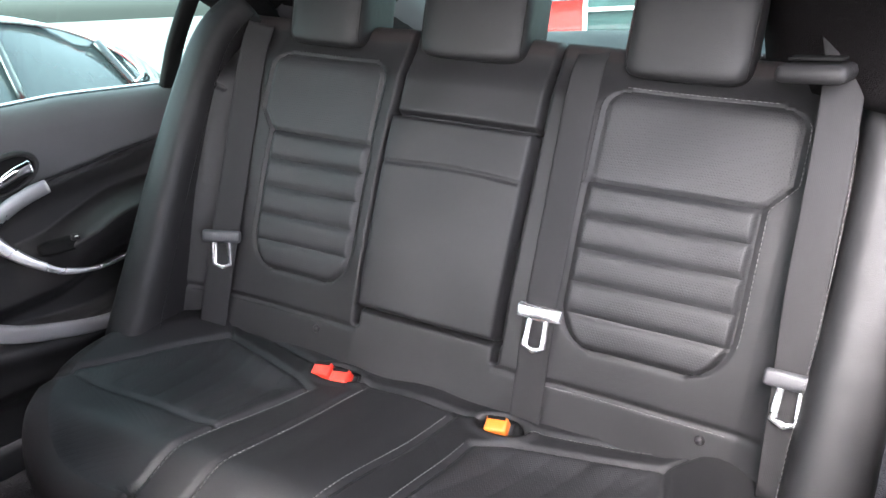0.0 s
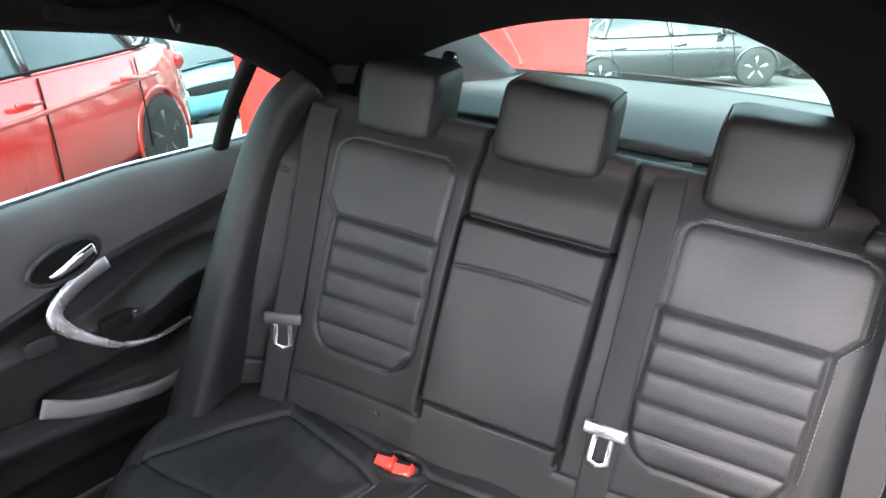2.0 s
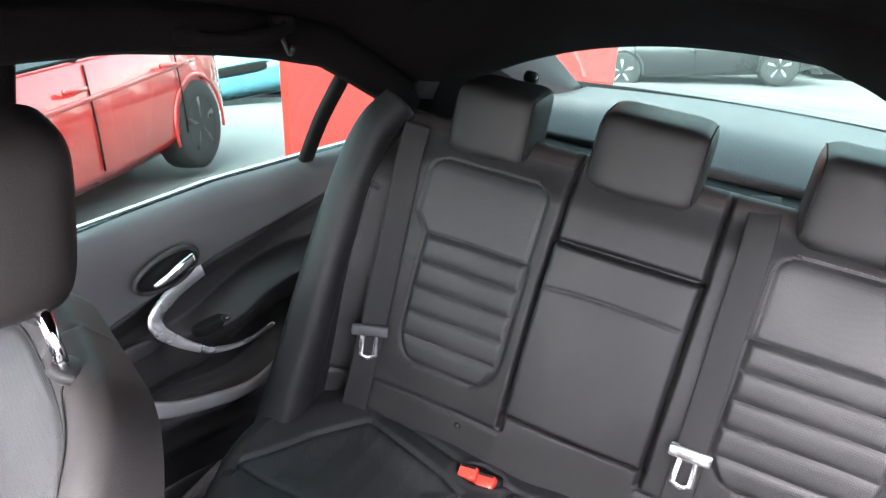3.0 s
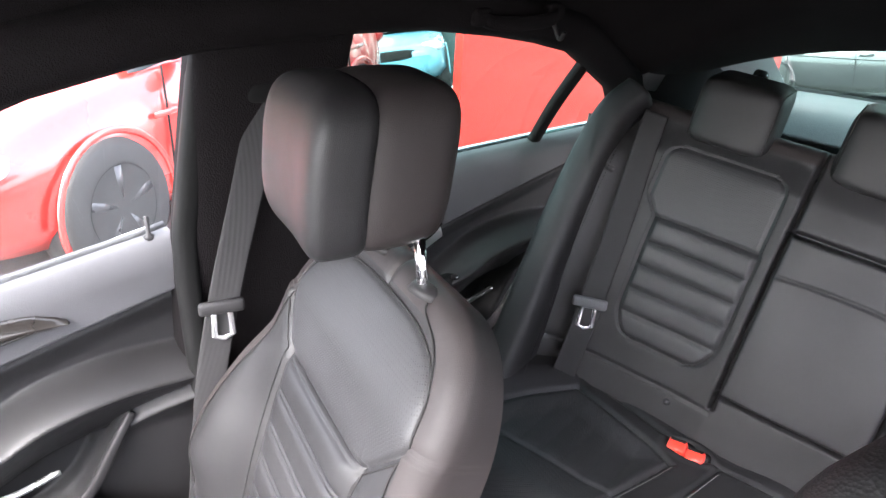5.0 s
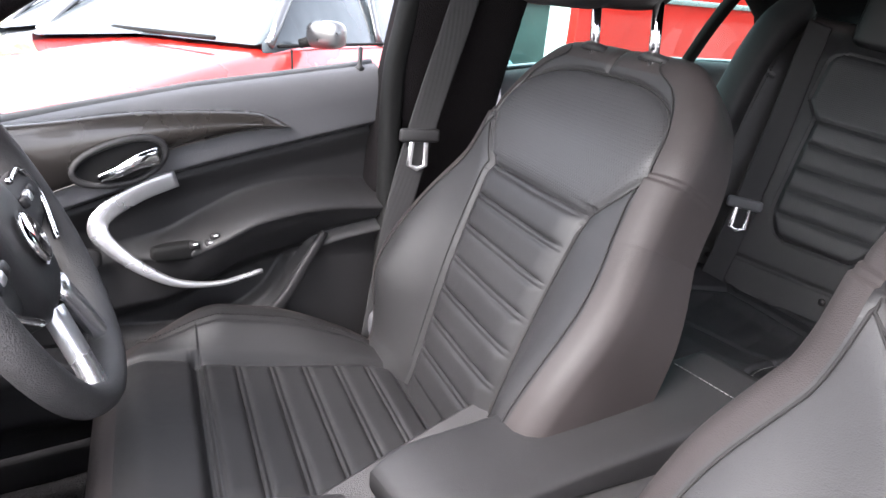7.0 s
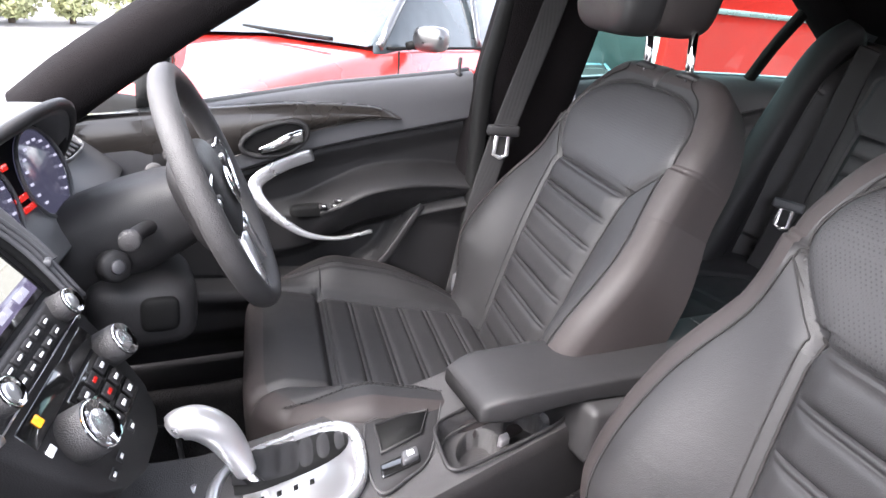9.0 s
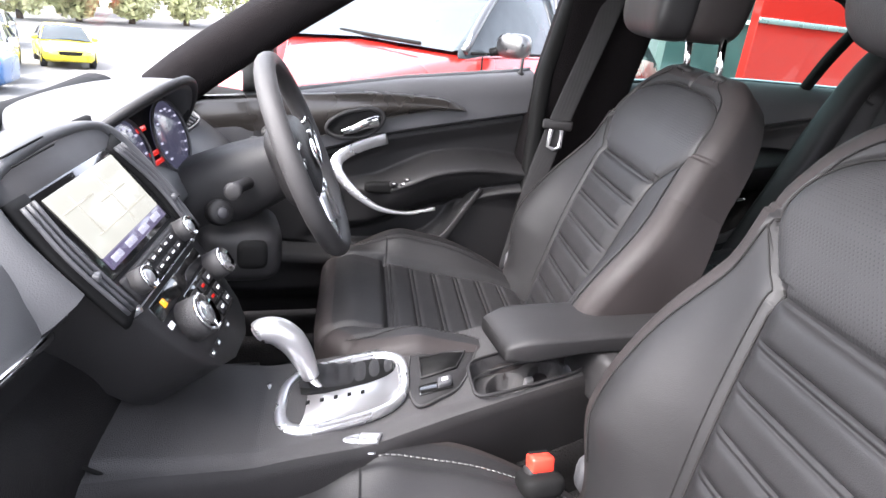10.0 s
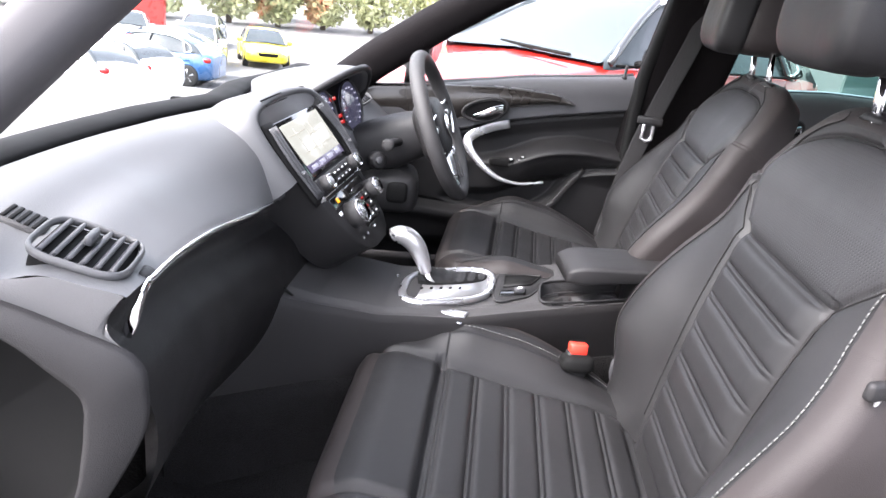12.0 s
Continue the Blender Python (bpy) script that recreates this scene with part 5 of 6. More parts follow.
for s in (-1, 1):
    vb = part("side_vent", sweep([on_stack(s * 0.112, -0.016, 0.003), on_stack(s * 0.125, 0.06, 0.005), on_stack(s * 0.118, 0.155, 0.003)], oval(0.038, 0.010, 14, 0.6), SN, 16), DARK, stack, "tall slatted side vent")
    ORIGIN[vb.name] = ORIGIN[stack.name]
    for i in range(3):
        part("slat", sweep([on_stack(s * (0.102 + 0.010 * i), -0.006, 0.009), on_stack(s * (0.114 + 0.010 * i), 0.06, 0.011), on_stack(s * (0.107 + 0.010 * i), 0.148, 0.009)], oval(0.003, 0.008, 6), SN, 12), GREY_TRIM, vb)
    part("vent_slider", moved(box((0, 0, 0), (0.012, 0.008, 0.008), 0.002), Matrix.Translation(on_stack(s * 0.124, 0.085, 0.013))), GREY_TRIM, vb)
    part("vent_foot", sweep([on_stack(s * 0.096, 0.158, 0.003), on_stack(s * 0.125, 0.150, 0.004)], oval(0.010, 0.006, 8), SN, 6), SILVER, vb)
plate(-0.098, 0.098, -0.012, 0.103, 0.006, PIANO, "screen_surround", stack)
scr = plate(-0.085, 0.085, -0.002, 0.078, 0.003, SCREEN, "screen", stack, 0.006, 0.001, "lit navigation map screen")
plate(-0.085, 0.085, 0.0782, 0.094, 0.003, SCREEN_BAR, "screen_toolbar", stack, 0.006, 0.001)
for a0, a1, b0, b1 in ((-0.08, -0.01, 0.02, 0.0225), (-0.01, 0.06, 0.032, 0.0345), (0.018, 0.0205, 0.004, 0.07), (-0.05, -0.048, 0.01, 0.06), (-0.06, 0.08, 0.058, 0.0602)):
    plate(a0, a1, b0, b1, 0.0006, SCREEN_ROAD, "map_road", scr, 0.009, 0.0)
for i in range(4):
    plate(-0.075 + 0.04 * i, -0.05 + 0.04 * i, 0.082, 0.090, 0.0006, DIAL_MARK, "screen_icon", scr, 0.009, 0.0)
radio = plate(-0.092, 0.092, 0.110, 0.152, 0.010, HARD, "radio_panel", stack, 0.0, 0.005)


def knob(a, b, r, h, parent, name="knob"):
    k = part(name, turned([(0.0, h), (r * 0.82, h), (r * 0.94, h * 0.85), (r, 0.0)], on_stack(a, b, 0.004), SN, 28), SOFT, parent)
    part("knob_ring", turned([(r * 0.80, h + 0.0004), (r * 0.84, h + 0.002), (r * 0.92, h * 0.9 + 0.001)], on_stack(a, b, 0.004), SN, 28), CHROME, k)
    part("knob_cap", turned([(0.0, h + 0.001), (r * 0.5, h + 0.0008), (r * 0.55, h)], on_stack(a, b, 0.004), SN, 20), SILVER, k)
    return k


knob(-0.075, 0.130, 0.015, 0.022, stack)
knob(0.078, 0.130, 0.015, 0.022, stack)
for i in range(5):
    for j in range(2):
        btn = plate(-0.050 + 0.021 * i, -0.033 + 0.021 * i, 0.117 + 0.018 * j, 0.129 + 0.018 * j, 0.004, HARD, "button", radio, 0.010, 0.002)
        plate(-0.046 + 0.021 * i, -0.038 + 0.021 * i, 0.121 + 0.018 * j, 0.124 + 0.018 * j, 0.0006, WHITE_PRINT, "mark", radio, 0.014, 0.0)
plate(-0.10, 0.10, 0.156, 0.1585, 0.003, SILVER, "bright_line", stack, 0.002, 0.001)
plate(-0.088, 0.088, 0.166, 0.198, 0.005, PIANO, "display_strip", stack, 0.0, 0.003)
plate(-0.066, -0.056, 0.174, 0.187, 0.002, AMBER, "amber_lamp", stack, 0.005, 0.001, "lit amber seat symbol lamp")
knob(-0.048, 0.232, 0.026, 0.026, stack)
knob(0.083, 0.215, 0.020, 0.024, stack)
heat = plate(-0.018, 0.068, 0.200, 0.285, 0.006, PIANO, "heater_panel", stack, 0.0, 0.006)
for i in range(3):
    for j in range(3):
        b = plate(-0.010 + 0.026 * i, 0.010 + 0.026 * i, 0.208 + 0.025 * j, 0.226 + 0.025 * j, 0.003, HARD, "button", heat, 0.006, 0.002)
        plate(-0.005 + 0.026 * i, 0.004 + 0.026 * i, 0.214 + 0.025 * j, 0.219 + 0.025 * j, 0.0006, WARN if (i, j) in ((1, 0), (1, 1)) else WHITE_PRINT, "mark", heat, 0.009, 0.0)
for a in (-0.06, -0.035, 0.01):
    plate(a - 0.008, a + 0.008, 0.288, 0.300, 0.003, HARD, "button", stack, 0.002, 0.002)
    plate(a - 0.003, a + 0.003, 0.292, 0.296, 0.0006, WHITE_PRINT, "mark", stack, 0.005, 0.0)
plate(-0.085, -0.072, 0.206, 0.216, 0.003, WHITE_PRINT, "mark", stack, 0.002, 0.001)

# instrument binnacle
binn = thing("instrument_binnacle", (0.33, 1.66, 0.75), "hooded instrument cluster with lit dials and red warning lamps", "instrument cluster")
BC, BX, BY = np.array((0.30, 1.60, 0.785)), np.array((0.94, -0.34, 0.0)), np.array((0.34, 0.94, 0.0))
BU = np.array((0.0, 0.0, 1.0))
rows = []
for k in np.linspace(0, 1, 14):
    rows.append([BC + BX * (0.155 - 0.01 * k) * math.cos(a) + BY * (0.22 * k + (0.06 if math.cos(a) > 0 else 0.13) * (1 - k) * (1 - max(0, math.sin(a)))) + BU * (0.112 - 0.05 * k * k) * math.sin(a) * (1.0 if math.sin(a) > 0 else 0.3) for a in np.linspace(-0.25, math.pi + 0.25, 40)])
part("hood", slab(np.array(rows), (0, 0, -0.012)), DASH_SOFT, binn, "grey padded arched hood")
part("lip", sweep([r_ - BY * 0.002 for r_ in rows[0]], oval(0.014, 0.014, 8), BY), HARD, binn)
DF, DN, DU = BC + BY * 0.040 - BX * 0.005, -BY * 0.94 + BU * 0.34, BU * 0.94 + BY * 0.34
frame_m = lambda p: Matrix(np.column_stack([np.vstack([np.column_stack([BX, BY * 0.94 - BU * 0.34, DU]), (0, 0, 0)]), (*p, 1)]).tolist())
part("back_panel", moved(box((0, 0.012, 0), (0.30, 0.02, 0.17), 0.03), frame_m(DF)), DARK, binn)
for a_ in (-0.07, 0.075):
    c_ = DF + BX * a_ + BU * 0.01
    dial = part("dial", turned([(0.0, 0.003), (0.052, 0.003), (0.058, 0.0)], c_, DN, 32), DIAL, binn, "round lit dial")
    part("dial_ring", sweep([c_ + DN * 0.004 + 0.058 * (math.cos(t_) * BX + math.sin(t_) * DU) for t_ in np.linspace(0, 2 * np.pi, 40, endpoint=False)], oval(0.004, 0.006, 8), DN, closed=True), GREY_TRIM, dial)
    for i in range(14):
        t_ = radians(-45 + 270 / 13 * i)
        part("dial_mark", moved(box((0, 0, 0), (0.006, 0.002, 0.003)), frame_m(c_ + DN * 0.0045 + 0.043 * (math.cos(t_) * BX + math.sin(t_) * DU))), DIAL_MARK, dial)
for a_, u_ in ((-0.012, 0.040), (0.0, 0.0), (0.008, -0.014)):
    part("warning_lamp", moved(box((0, 0, 0), (0.030, 0.002, 0.008), 0.001), frame_m(DF + BX * a_ + DU * u_ + DN * 0.006)), WARN, binn)

# steering column, wheel and stalks
WC = np.array((0.350, 1.402, 0.778))
WA = np.array((-0.165, -0.890, 0.425))
WX = np.array((0.983, -0.182, 0.0))
WU = np.cross(WA, WX)
col = thing("steering_column", (0.335, 1.55, 0.65), "black steering column shroud with stalks and ignition switch", "steering column")
part("shroud", sweep([WC - WA * 0.04, WC - WA * 0.12, WC - WA * 0.28 + np.array((0, 0, -0.01))], oval(0.12, 0.11, 20, 0.7), WU, 14, lambda s: (0.9 + 0.3 * s, 0.9 + 0.4 * s)), HARD, col)
part("lower_panel", slab(np.array([[(x, 1.66 - 0.02 * k, 0.72 - 0.24 * k + 0.04 * k * k) for x in np.linspace(0.14, 0.66, 12)] for k in np.linspace(0, 1, 8)]), (0, 0.03, 0)), SOFT, col)
ign = part("ignition_switch", turned([(0.0, 0.020), (0.016, 0.020), (0.020, 0.016), (0.021, 0.0)], WC - WA * 0.15 - WX * 0.085 - WU * 0.015, -WX * 0.8 + WA * 0.6, 22), HARD, col, "round black ignition switch")
part("key_slot", turned([(0.0, 0.0225), (0.008, 0.0225), (0.010, 0.020)], WC - WA * 0.15 - WX * 0.085 - WU * 0.015, -WX * 0.8 + WA * 0.6, 16), GREY_TRIM, ign)
part("lower_cover", blob(WC - WA * 0.16 - WU * 0.095 - WX * 0.02, (0.15, 0.14, 0.10), 0.5, 28, 16), HARD, col, "black lower column cover")
part("cover_recess", blob(WC - WA * 0.13 - WU * 0.10 - WX * 0.082, (0.03, 0.05, 0.05), 0.5, 20, 12), DARK, col)
for s in (-1, 1):
    reach = 0.115 if s < 0 else 0.17
    stk = part("stalk", sweep([WC - WA * 0.09 + WX * s * 0.04, WC - WA * 0.10 + WX * s * reach * 0.7 + WU * 0.01, WC - WA * 0.105 + WX * s * reach + WU * 0.015], oval(0.020, 0.024, 14), WA, 14), HARD, col)
    part("stalk_ring", turned([(0.0, 0.014), (0.010, 0.014), (0.013, 0.012), (0.014, 0.004), (0.013, 0.0)], WC - WA * 0.105 + WX * s * (reach - 0.006) + WU * 0.015, WX * s, 18), SOFT, stk)
wheel = thing("steering_wheel", tuple(WC), "black leather three-spoke steering wheel with silver spoke trims", "steering wheel")
rim_pts = [WC + 0.163 * (math.cos(a) * WX + math.sin(a) * WU * (1.0 if math.sin(a) > -0.8 else 0.985)) for a in np.linspace(0, 2 * np.pi, 72, endpoint=False)]
part("rim", sweep(rim_pts, oval(0.030, 0.034, 14), WA, closed=True), SOFT, wheel, "thick black leather rim")
part("hub", moved(blob((0, 0, 0), (0.15, 0.14, 0.065), 0.55, 36, 20), Matrix(np.column_stack([np.vstack([np.column_stack([WX, WU, WA]), (0, 0, 0)]), (*(WC - WA * 0.02), 1)]).tolist())), HARD, wheel)
part("emblem", turned([(0.0, 0.006), (0.022, 0.005), (0.028, 0.0)], WC + WA * 0.016, WA, 24), CHROME, wheel, "round chrome badge")
for s in (-1, 1):
    sp = part("spoke", sweep([WC + WX * s * 0.06 - WA * 0.015, WC + WX * s * 0.12 + WU * 0.005 - WA * 0.008, WC + WX * s * 0.155 + WU * 0.012], oval(0.075, 0.025, 14, 0.6), WA, 12, lambda t: (1 - 0.35 * t, 1)), HARD, wheel)
    part("spoke_trim", sweep([WC + WX * s * 0.072 + WU * 0.04 + WA * 0.008, WC + WX * s * 0.13 + WU * 0.036 + WA * 0.008, WC + WX * s * 0.148 + WU * 0.0 + WA * 0.008, WC + WX * s * 0.10 - WU * 0.04 + WA * 0.008], oval(0.007, 0.007, 8), WA, 24), CHROME, sp)
    for i in range(3):
        part("button", moved(box((0, 0, 0), (0.016, 0.012, 0.008), 0.003), Matrix(np.column_stack([np.vstack([np.column_stack([WX, WU, WA]), (0, 0, 0)]), (*(WC + WX * s * (0.088 + 0.02 * i) + WU * 0.012 + WA * 0.006), 1)]).tolist())), SILVER if i == 1 else HARD, sp)
    part("lower_spoke", sweep([WC + WX * s * 0.03 - WU * 0.06, WC + WX * s * 0.05 - WU * 0.12, WC + WX * s * 0.065 - WU * 0.148], oval(0.03, 0.02, 12, 0.7), WA, 12), SILVER, wheel, "satin silver lower spoke")

# ---- centre console ----
con = thing("centre_console", (0.0, 1.2, FLOOR_Z + 0.1), "black centre console with cup holders and silver gear surround", "car console")


def con_part(name, mesh, mat, parent, label="", smooth=True):
    """A part of the console, built straight along y and then set the way the console runs."""
    p = np.array(mesh[0], float)
    q = np.column_stack([0.028 + 0.978 * p[:, 0] - 0.25 * (p[:, 1] - 1.38), 1.38 - 0.208 * p[:, 0] + 0.965 * (p[:, 1] - 1.38), p[:, 2]])
    return part(name, (q, mesh[1]), mat, parent, label, smooth)


def con_top(q):
    return np.interp(q, (0.80, 1.0, 1.20, 1.35, 1.50, 1.62, 1.84), (0.53, 0.53, 0.522, 0.518, 0.53, 0.56, 0.64))


def con_half(q):
    return np.interp(q, (0.80, 1.2, 1.33, 1.45, 1.62, 1.84), (0.112, 0.118, 0.125, 0.118, 0.12, 0.16))


def well_depth(x, y):
    """How far inside the cup well a place lies, 0 to 1."""
    e = ((np.abs(x + 0.046) / 0.052) ** 6 + (np.abs(y - 1.055) / 0.112) ** 6) ** (1 / 6)
    return 1 - step(0.93, 1.0, e)


TOP = 0.522
qy = np.linspace(0.80, 1.84, 320)
sx = np.linspace(-1, 1, 90)
gx2, gy2 = sx[None] * (con_half(qy)[:, None] - 0.010), qy[:, None] + 0 * sx[None]
cups = np.maximum(1 - step(0.034, 0.036, np.hypot(gx2 + 0.048, gy2 - 1.010)), 1 - step(0.034, 0.036, np.hypot(gx2 + 0.042, gy2 - 1.095)))
gz2 = con_top(gy2) + 0.002 * (1 - sx[None] ** 2) - well_depth(gx2, gy2) * (0.034 + 0.030 * cups)
gz2 = gz2 - 0.010 * (1 - step(-0.105, -0.085, gx2)) * (1 - step(0.9, 1.3, gy2) * 0.4)
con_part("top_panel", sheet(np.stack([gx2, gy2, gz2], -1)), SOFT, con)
for sgn in (-1, 1):
    rows = []
    for q in np.linspace(0.80, 1.84, 70):
        zt, hw = float(con_top(q)), float(con_half(q))
        zt -= 0.0 if sgn > 0 else 0.010 * (1 - 0.4 * float(step(0.9, 1.3, q)))
        rows.append([(sgn * a, q, b) for a, b in ((hw - 0.010, zt), (hw - 0.004, zt - 0.004), (hw, zt - 0.014), (hw + 0.004, zt - 0.05), (hw + 0.012, 0.36), (hw + 0.02, 0.27))])
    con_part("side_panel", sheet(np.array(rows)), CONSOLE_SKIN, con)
for sgn in (-1, 1):
    rows = [[(sgn * (float(con_half(q)) + a), q, b) for a, b in ((0.010, 0.405), (0.017, 0.40), (0.022, 0.36), (0.028, 0.27), (0.045, 0.205), (0.09, 0.19))] for q in np.linspace(0.90, 1.84, 50)]
    con_part("carpet_side", sheet(np.array(rows)), CARPET, con, "black carpet over the foot of the console")
con_part("rear_face", box((0, 0.80, 0.40), (0.22, 0.012, 0.25), 0.004), HARD, con, smooth=False)


def loop(cx, cy, w, d, e=0.45, n=48, skew=0.0):
    a = np.linspace(0, 2 * np.pi, n, endpoint=False)
    f = lambda t: np.sign(t) * np.abs(t) ** e
    return np.stack([cx + f(np.cos(a)) * w / 2 + skew * f(np.sin(a)), cy + f(np.sin(a)) * d / 2], -1)


ring = np.column_stack([loop(0.006, 1.379, 0.152, 0.192, 0.62), np.full(48, TOP + 0.004)])
sur = con_part("gear_surround", sweep(ring, oval(0.018, 0.014, 12, 0.7), (0, 0, 1), closed=True), SILVER, con, "bright silver gear lever surround")
con_part("gate_plate", prism(loop(0.006, 1.379, 0.142, 0.182, 0.62), 0.004, (0, 0, TOP + 0.001)), SATIN, sur, "satin gate plate beside the gaiter")
rows = []
for k in np.linspace(0, 1, 22):
    q, w = 1.302 + 0.150 * k, 0.030 * math.sin(math.pi * (0.12 + 0.80 * k)) ** 0.6
    rise = 0.004 + 0.020 * float(step(0.35, 0.9, k)) + 0.0022 * math.sin(k * 40)
    rows.append([(0.044 + 0.006 * k + w * math.cos(a), q, TOP + 0.003 + rise * max(0.0, math.sin(a)) ** 0.7) for a in np.linspace(0, math.pi, 16)])
con_part("gaiter", sheet(np.array(rows)), LEATHER, sur, "black leather gaiter round the lever")
con_part("gate_recess", prism(loop(0.044, 1.378, 0.070, 0.165, 0.7), 0.0012, (0, 0, TOP + 0.0046)), DARK, sur)
for i in range(5):
    con_part("gate_mark", box((-0.010 + 0.0015 * i, 1.352 + 0.021 * i, TOP + 0.0056), (0.008, 0.006, 0.001)), DARK, sur)
path = [(0.060, 1.500, TOP + 0.004), (0.010, 1.494, TOP + 0.002), (-0.028, 1.470, TOP - 0.002), (-0.062, 1.425, TOP - 0.006), (-0.090, 1.370, TOP - 0.009), (-0.108, 1.325, TOP - 0.010)]
con_part("side_sill", sweep(path, oval(0.020, 0.012, 14, 0.6), (0, 0, 1), 50, lambda k: (0.35 + 0.75 * math.sin(math.pi * min(1.0, 0.15 + 0.6 * k)), 1.0)), SILVER, con, "bright silver side moulding")
con_part("sill_line", tube([(x - 0.016, y + 0.006, z - 0.008) for x, y, z in path], 0.0022, 50), CHROME, con)
lev = part("gear_lever", tube([(0.047, 1.410, TOP), (0.042, 1.424, TOP + 0.02), (0.038, 1.434, TOP + 0.045)], 0.0085, 14, k=14), CHROME, con, "silver automatic gear lever")
part("gear_knob", sweep([(0.038, 1.428, 0.552), (0.037, 1.440, 0.582), (0.038, 1.455, 0.608), (0.040, 1.475, 0.624), (0.041, 1.494, 0.626), (0.041, 1.503, 0.620)], oval(0.036, 0.034, 18), (1, 0, 0.1), 34, lambda k: (0.55 + 0.55 * math.sin(math.pi * min(1.0, 0.12 + 0.70 * k)) ** 1.5 if k < 0.93 else 0.62, 0.55 + 0.45 * math.sin(math.pi * min(1.0, 0.12 + 0.70 * k)) if k < 0.93 else 0.6)), SATIN, lev, "satin silver knob bent forward")
tray_out = [(0.058, 1.268), (0.060, 1.215), (0.046, 1.148), (0.020, 1.150), (-0.052, 1.188), (-0.070, 1.225), (-0.074, 1.266), (-0.01, 1.276)]
con_part("tray", prism(smooth_path(tray_out + tray_out[:1], 60)[:-1], 0.003, (0, 0, TOP + 0.001), bevel=0.001), HARD, con)
con_part("tray_rim", sweep(np.column_stack([smooth_path(tray_out + tray_out[:1], 61)[:-1], np.full(60, TOP + 0.0035)]), oval(0.004, 0.005, 8), (0, 0, 1), closed=True), SOFT, con)
coin = [(0.044, 1.254), (0.044, 1.205), (0.034, 1.168), (-0.006, 1.190), (-0.012, 1.254)]
con_part("coin_tray", prism(coin, 0.0016, (0, 0, TOP + 0.0036)), DARK, con)
con_part("coin_lip", sweep([(a, b, TOP + 0.006) for a, b in coin], oval(0.004, 0.006, 8), (0, 0, 1), closed=True), HARD, con)
pb = con_part("parking_brake", box((-0.043, 1.231, TOP + 0.005), (0.024, 0.060, 0.006), 0.003), PIANO, con)
con_part("switch", box((-0.043, 1.217, TOP + 0.011), (0.019, 0.024, 0.010), 0.003), GREY_TRIM, pb)
con_part("switch_mark", box((-0.043, 1.217, TOP + 0.0165), (0.008, 0.010, 0.001)), WHITE_PRINT, pb)
con_part("well_rim", sweep(np.column_stack([loop(-0.046, 1.055, 0.108, 0.228, 0.35), np.full(48, TOP + 0.005)]), oval(0.006, 0.006, 8), (0, 0, 1), closed=True), HARD, con)
con_part("well_step", sweep(np.column_stack([loop(-0.046, 1.055, 0.092, 0.206, 0.45), np.full(48, TOP - 0.020)]), oval(0.004, 0.004, 8), (0, 0, 1), closed=True), SOFT, con)
con_part("cup_clip", box((-0.055, 1.052, TOP - 0.026), (0.014, 0.018, 0.020), 0.003), LIGHT_TRIM, con)
arm = thing("console_lid", (0.05, 1.0, 0.55), "black padded sliding console lid to rest an arm on", "console lid")
rows = []
for q in np.linspace(0.675, 1.135, 50):
    k = (q - 0.675) / 0.46
    top = 0.598 + 0.032 * (1 - k) ** 1.2 - 0.016 * max(0.0, (k - 0.9) / 0.1) ** 2
    low = 0.556 - 0.01 * (1 - k) + 0.022 * math.sin(math.pi * min(1.0, max(0.0, (k - 0.30) / 0.62)))
    w = 0.062 * (1 - 0.14 * max(0, (k - 0.88) / 0.12) ** 2)
    rows.append([(0.042 + 0.040 * k + w * math.copysign(abs(math.cos(a)) ** 0.28, math.cos(a)), q, (top + low) / 2 + (top - low) / 2 * math.copysign(abs(math.sin(a)) ** 0.3, math.sin(a))) for a in np.linspace(0, 2 * np.pi, 48, endpoint=False)])
pts, faces = sheet(np.array(rows), True)
part("pad", (pts, faces + [tuple(range(48)), tuple(range(len(pts) - 48, len(pts)))]), LEATHER, arm)
part("hinge_box", box((0.045, 0.84, 0.53), (0.125, 0.30, 0.09), 0.012), HARD, arm)
part("stitching", stitches([(x, 0.735, 0.626) for x in np.linspace(-0.015, 0.098, 20)], None, (0, 0, 1)), STITCH, arm)

# ---- seat belts and buckles ----


def belt(points, up, label, n=40, w=0.047):
    t = thing("seat_belt", tuple(points[-1]), label, "seat belt", "seat belts")
    part("webbing", sweep(points, oval(w, 0.0022, 12, 0.5), up, n), WEB, t)
    return t


def tongue(t, at, turn, label="pale metal belt tongue in a grey moulding", cover=None):
    """The latch plate that hangs on the webbing."""
    m = pose(*at, *turn)
    g = part("tongue_cover", moved(box((0, 0, 0.004), (0.068, 0.012, 0.022), 0.005), m), cover or GREY_TRIM, t)
    ring = [(-0.012, 0, -0.006), (-0.014, 0, -0.046), (0, 0, -0.052), (0.014, 0, -0.046), (0.012, 0, -0.006), (0.0, 0, -0.004)]
    part("tongue", moved(sweep(ring, oval(0.010, 0.004, 8), (0, 1, 0), closed=True), m), SILVER, t, label)


def buckle(at, mat, label, m=None):
    t = thing("belt_buckle", at, label, "belt buckle", "belt buckles")
    m = m or pose(*at, -25, 0, 0)
    part("body", moved(box((0, 0, -0.022), (0.042, 0.026, 0.05), 0.006), m), HARD, t)
    part("button", moved(box((0, 0.002, 0.008), (0.034, 0.024, 0.022), 0.004), m), mat, t)
    part("pocket", moved(blob((0, 0.004, -0.020), (0.064, 0.052, 0.034), 0.6, 24, 12), m), DARK, t)
    part("slot", moved(box((0, -0.006, 0.0195), (0.028, 0.005, 0.002), 0.0005), m), DARK, t)
    return t


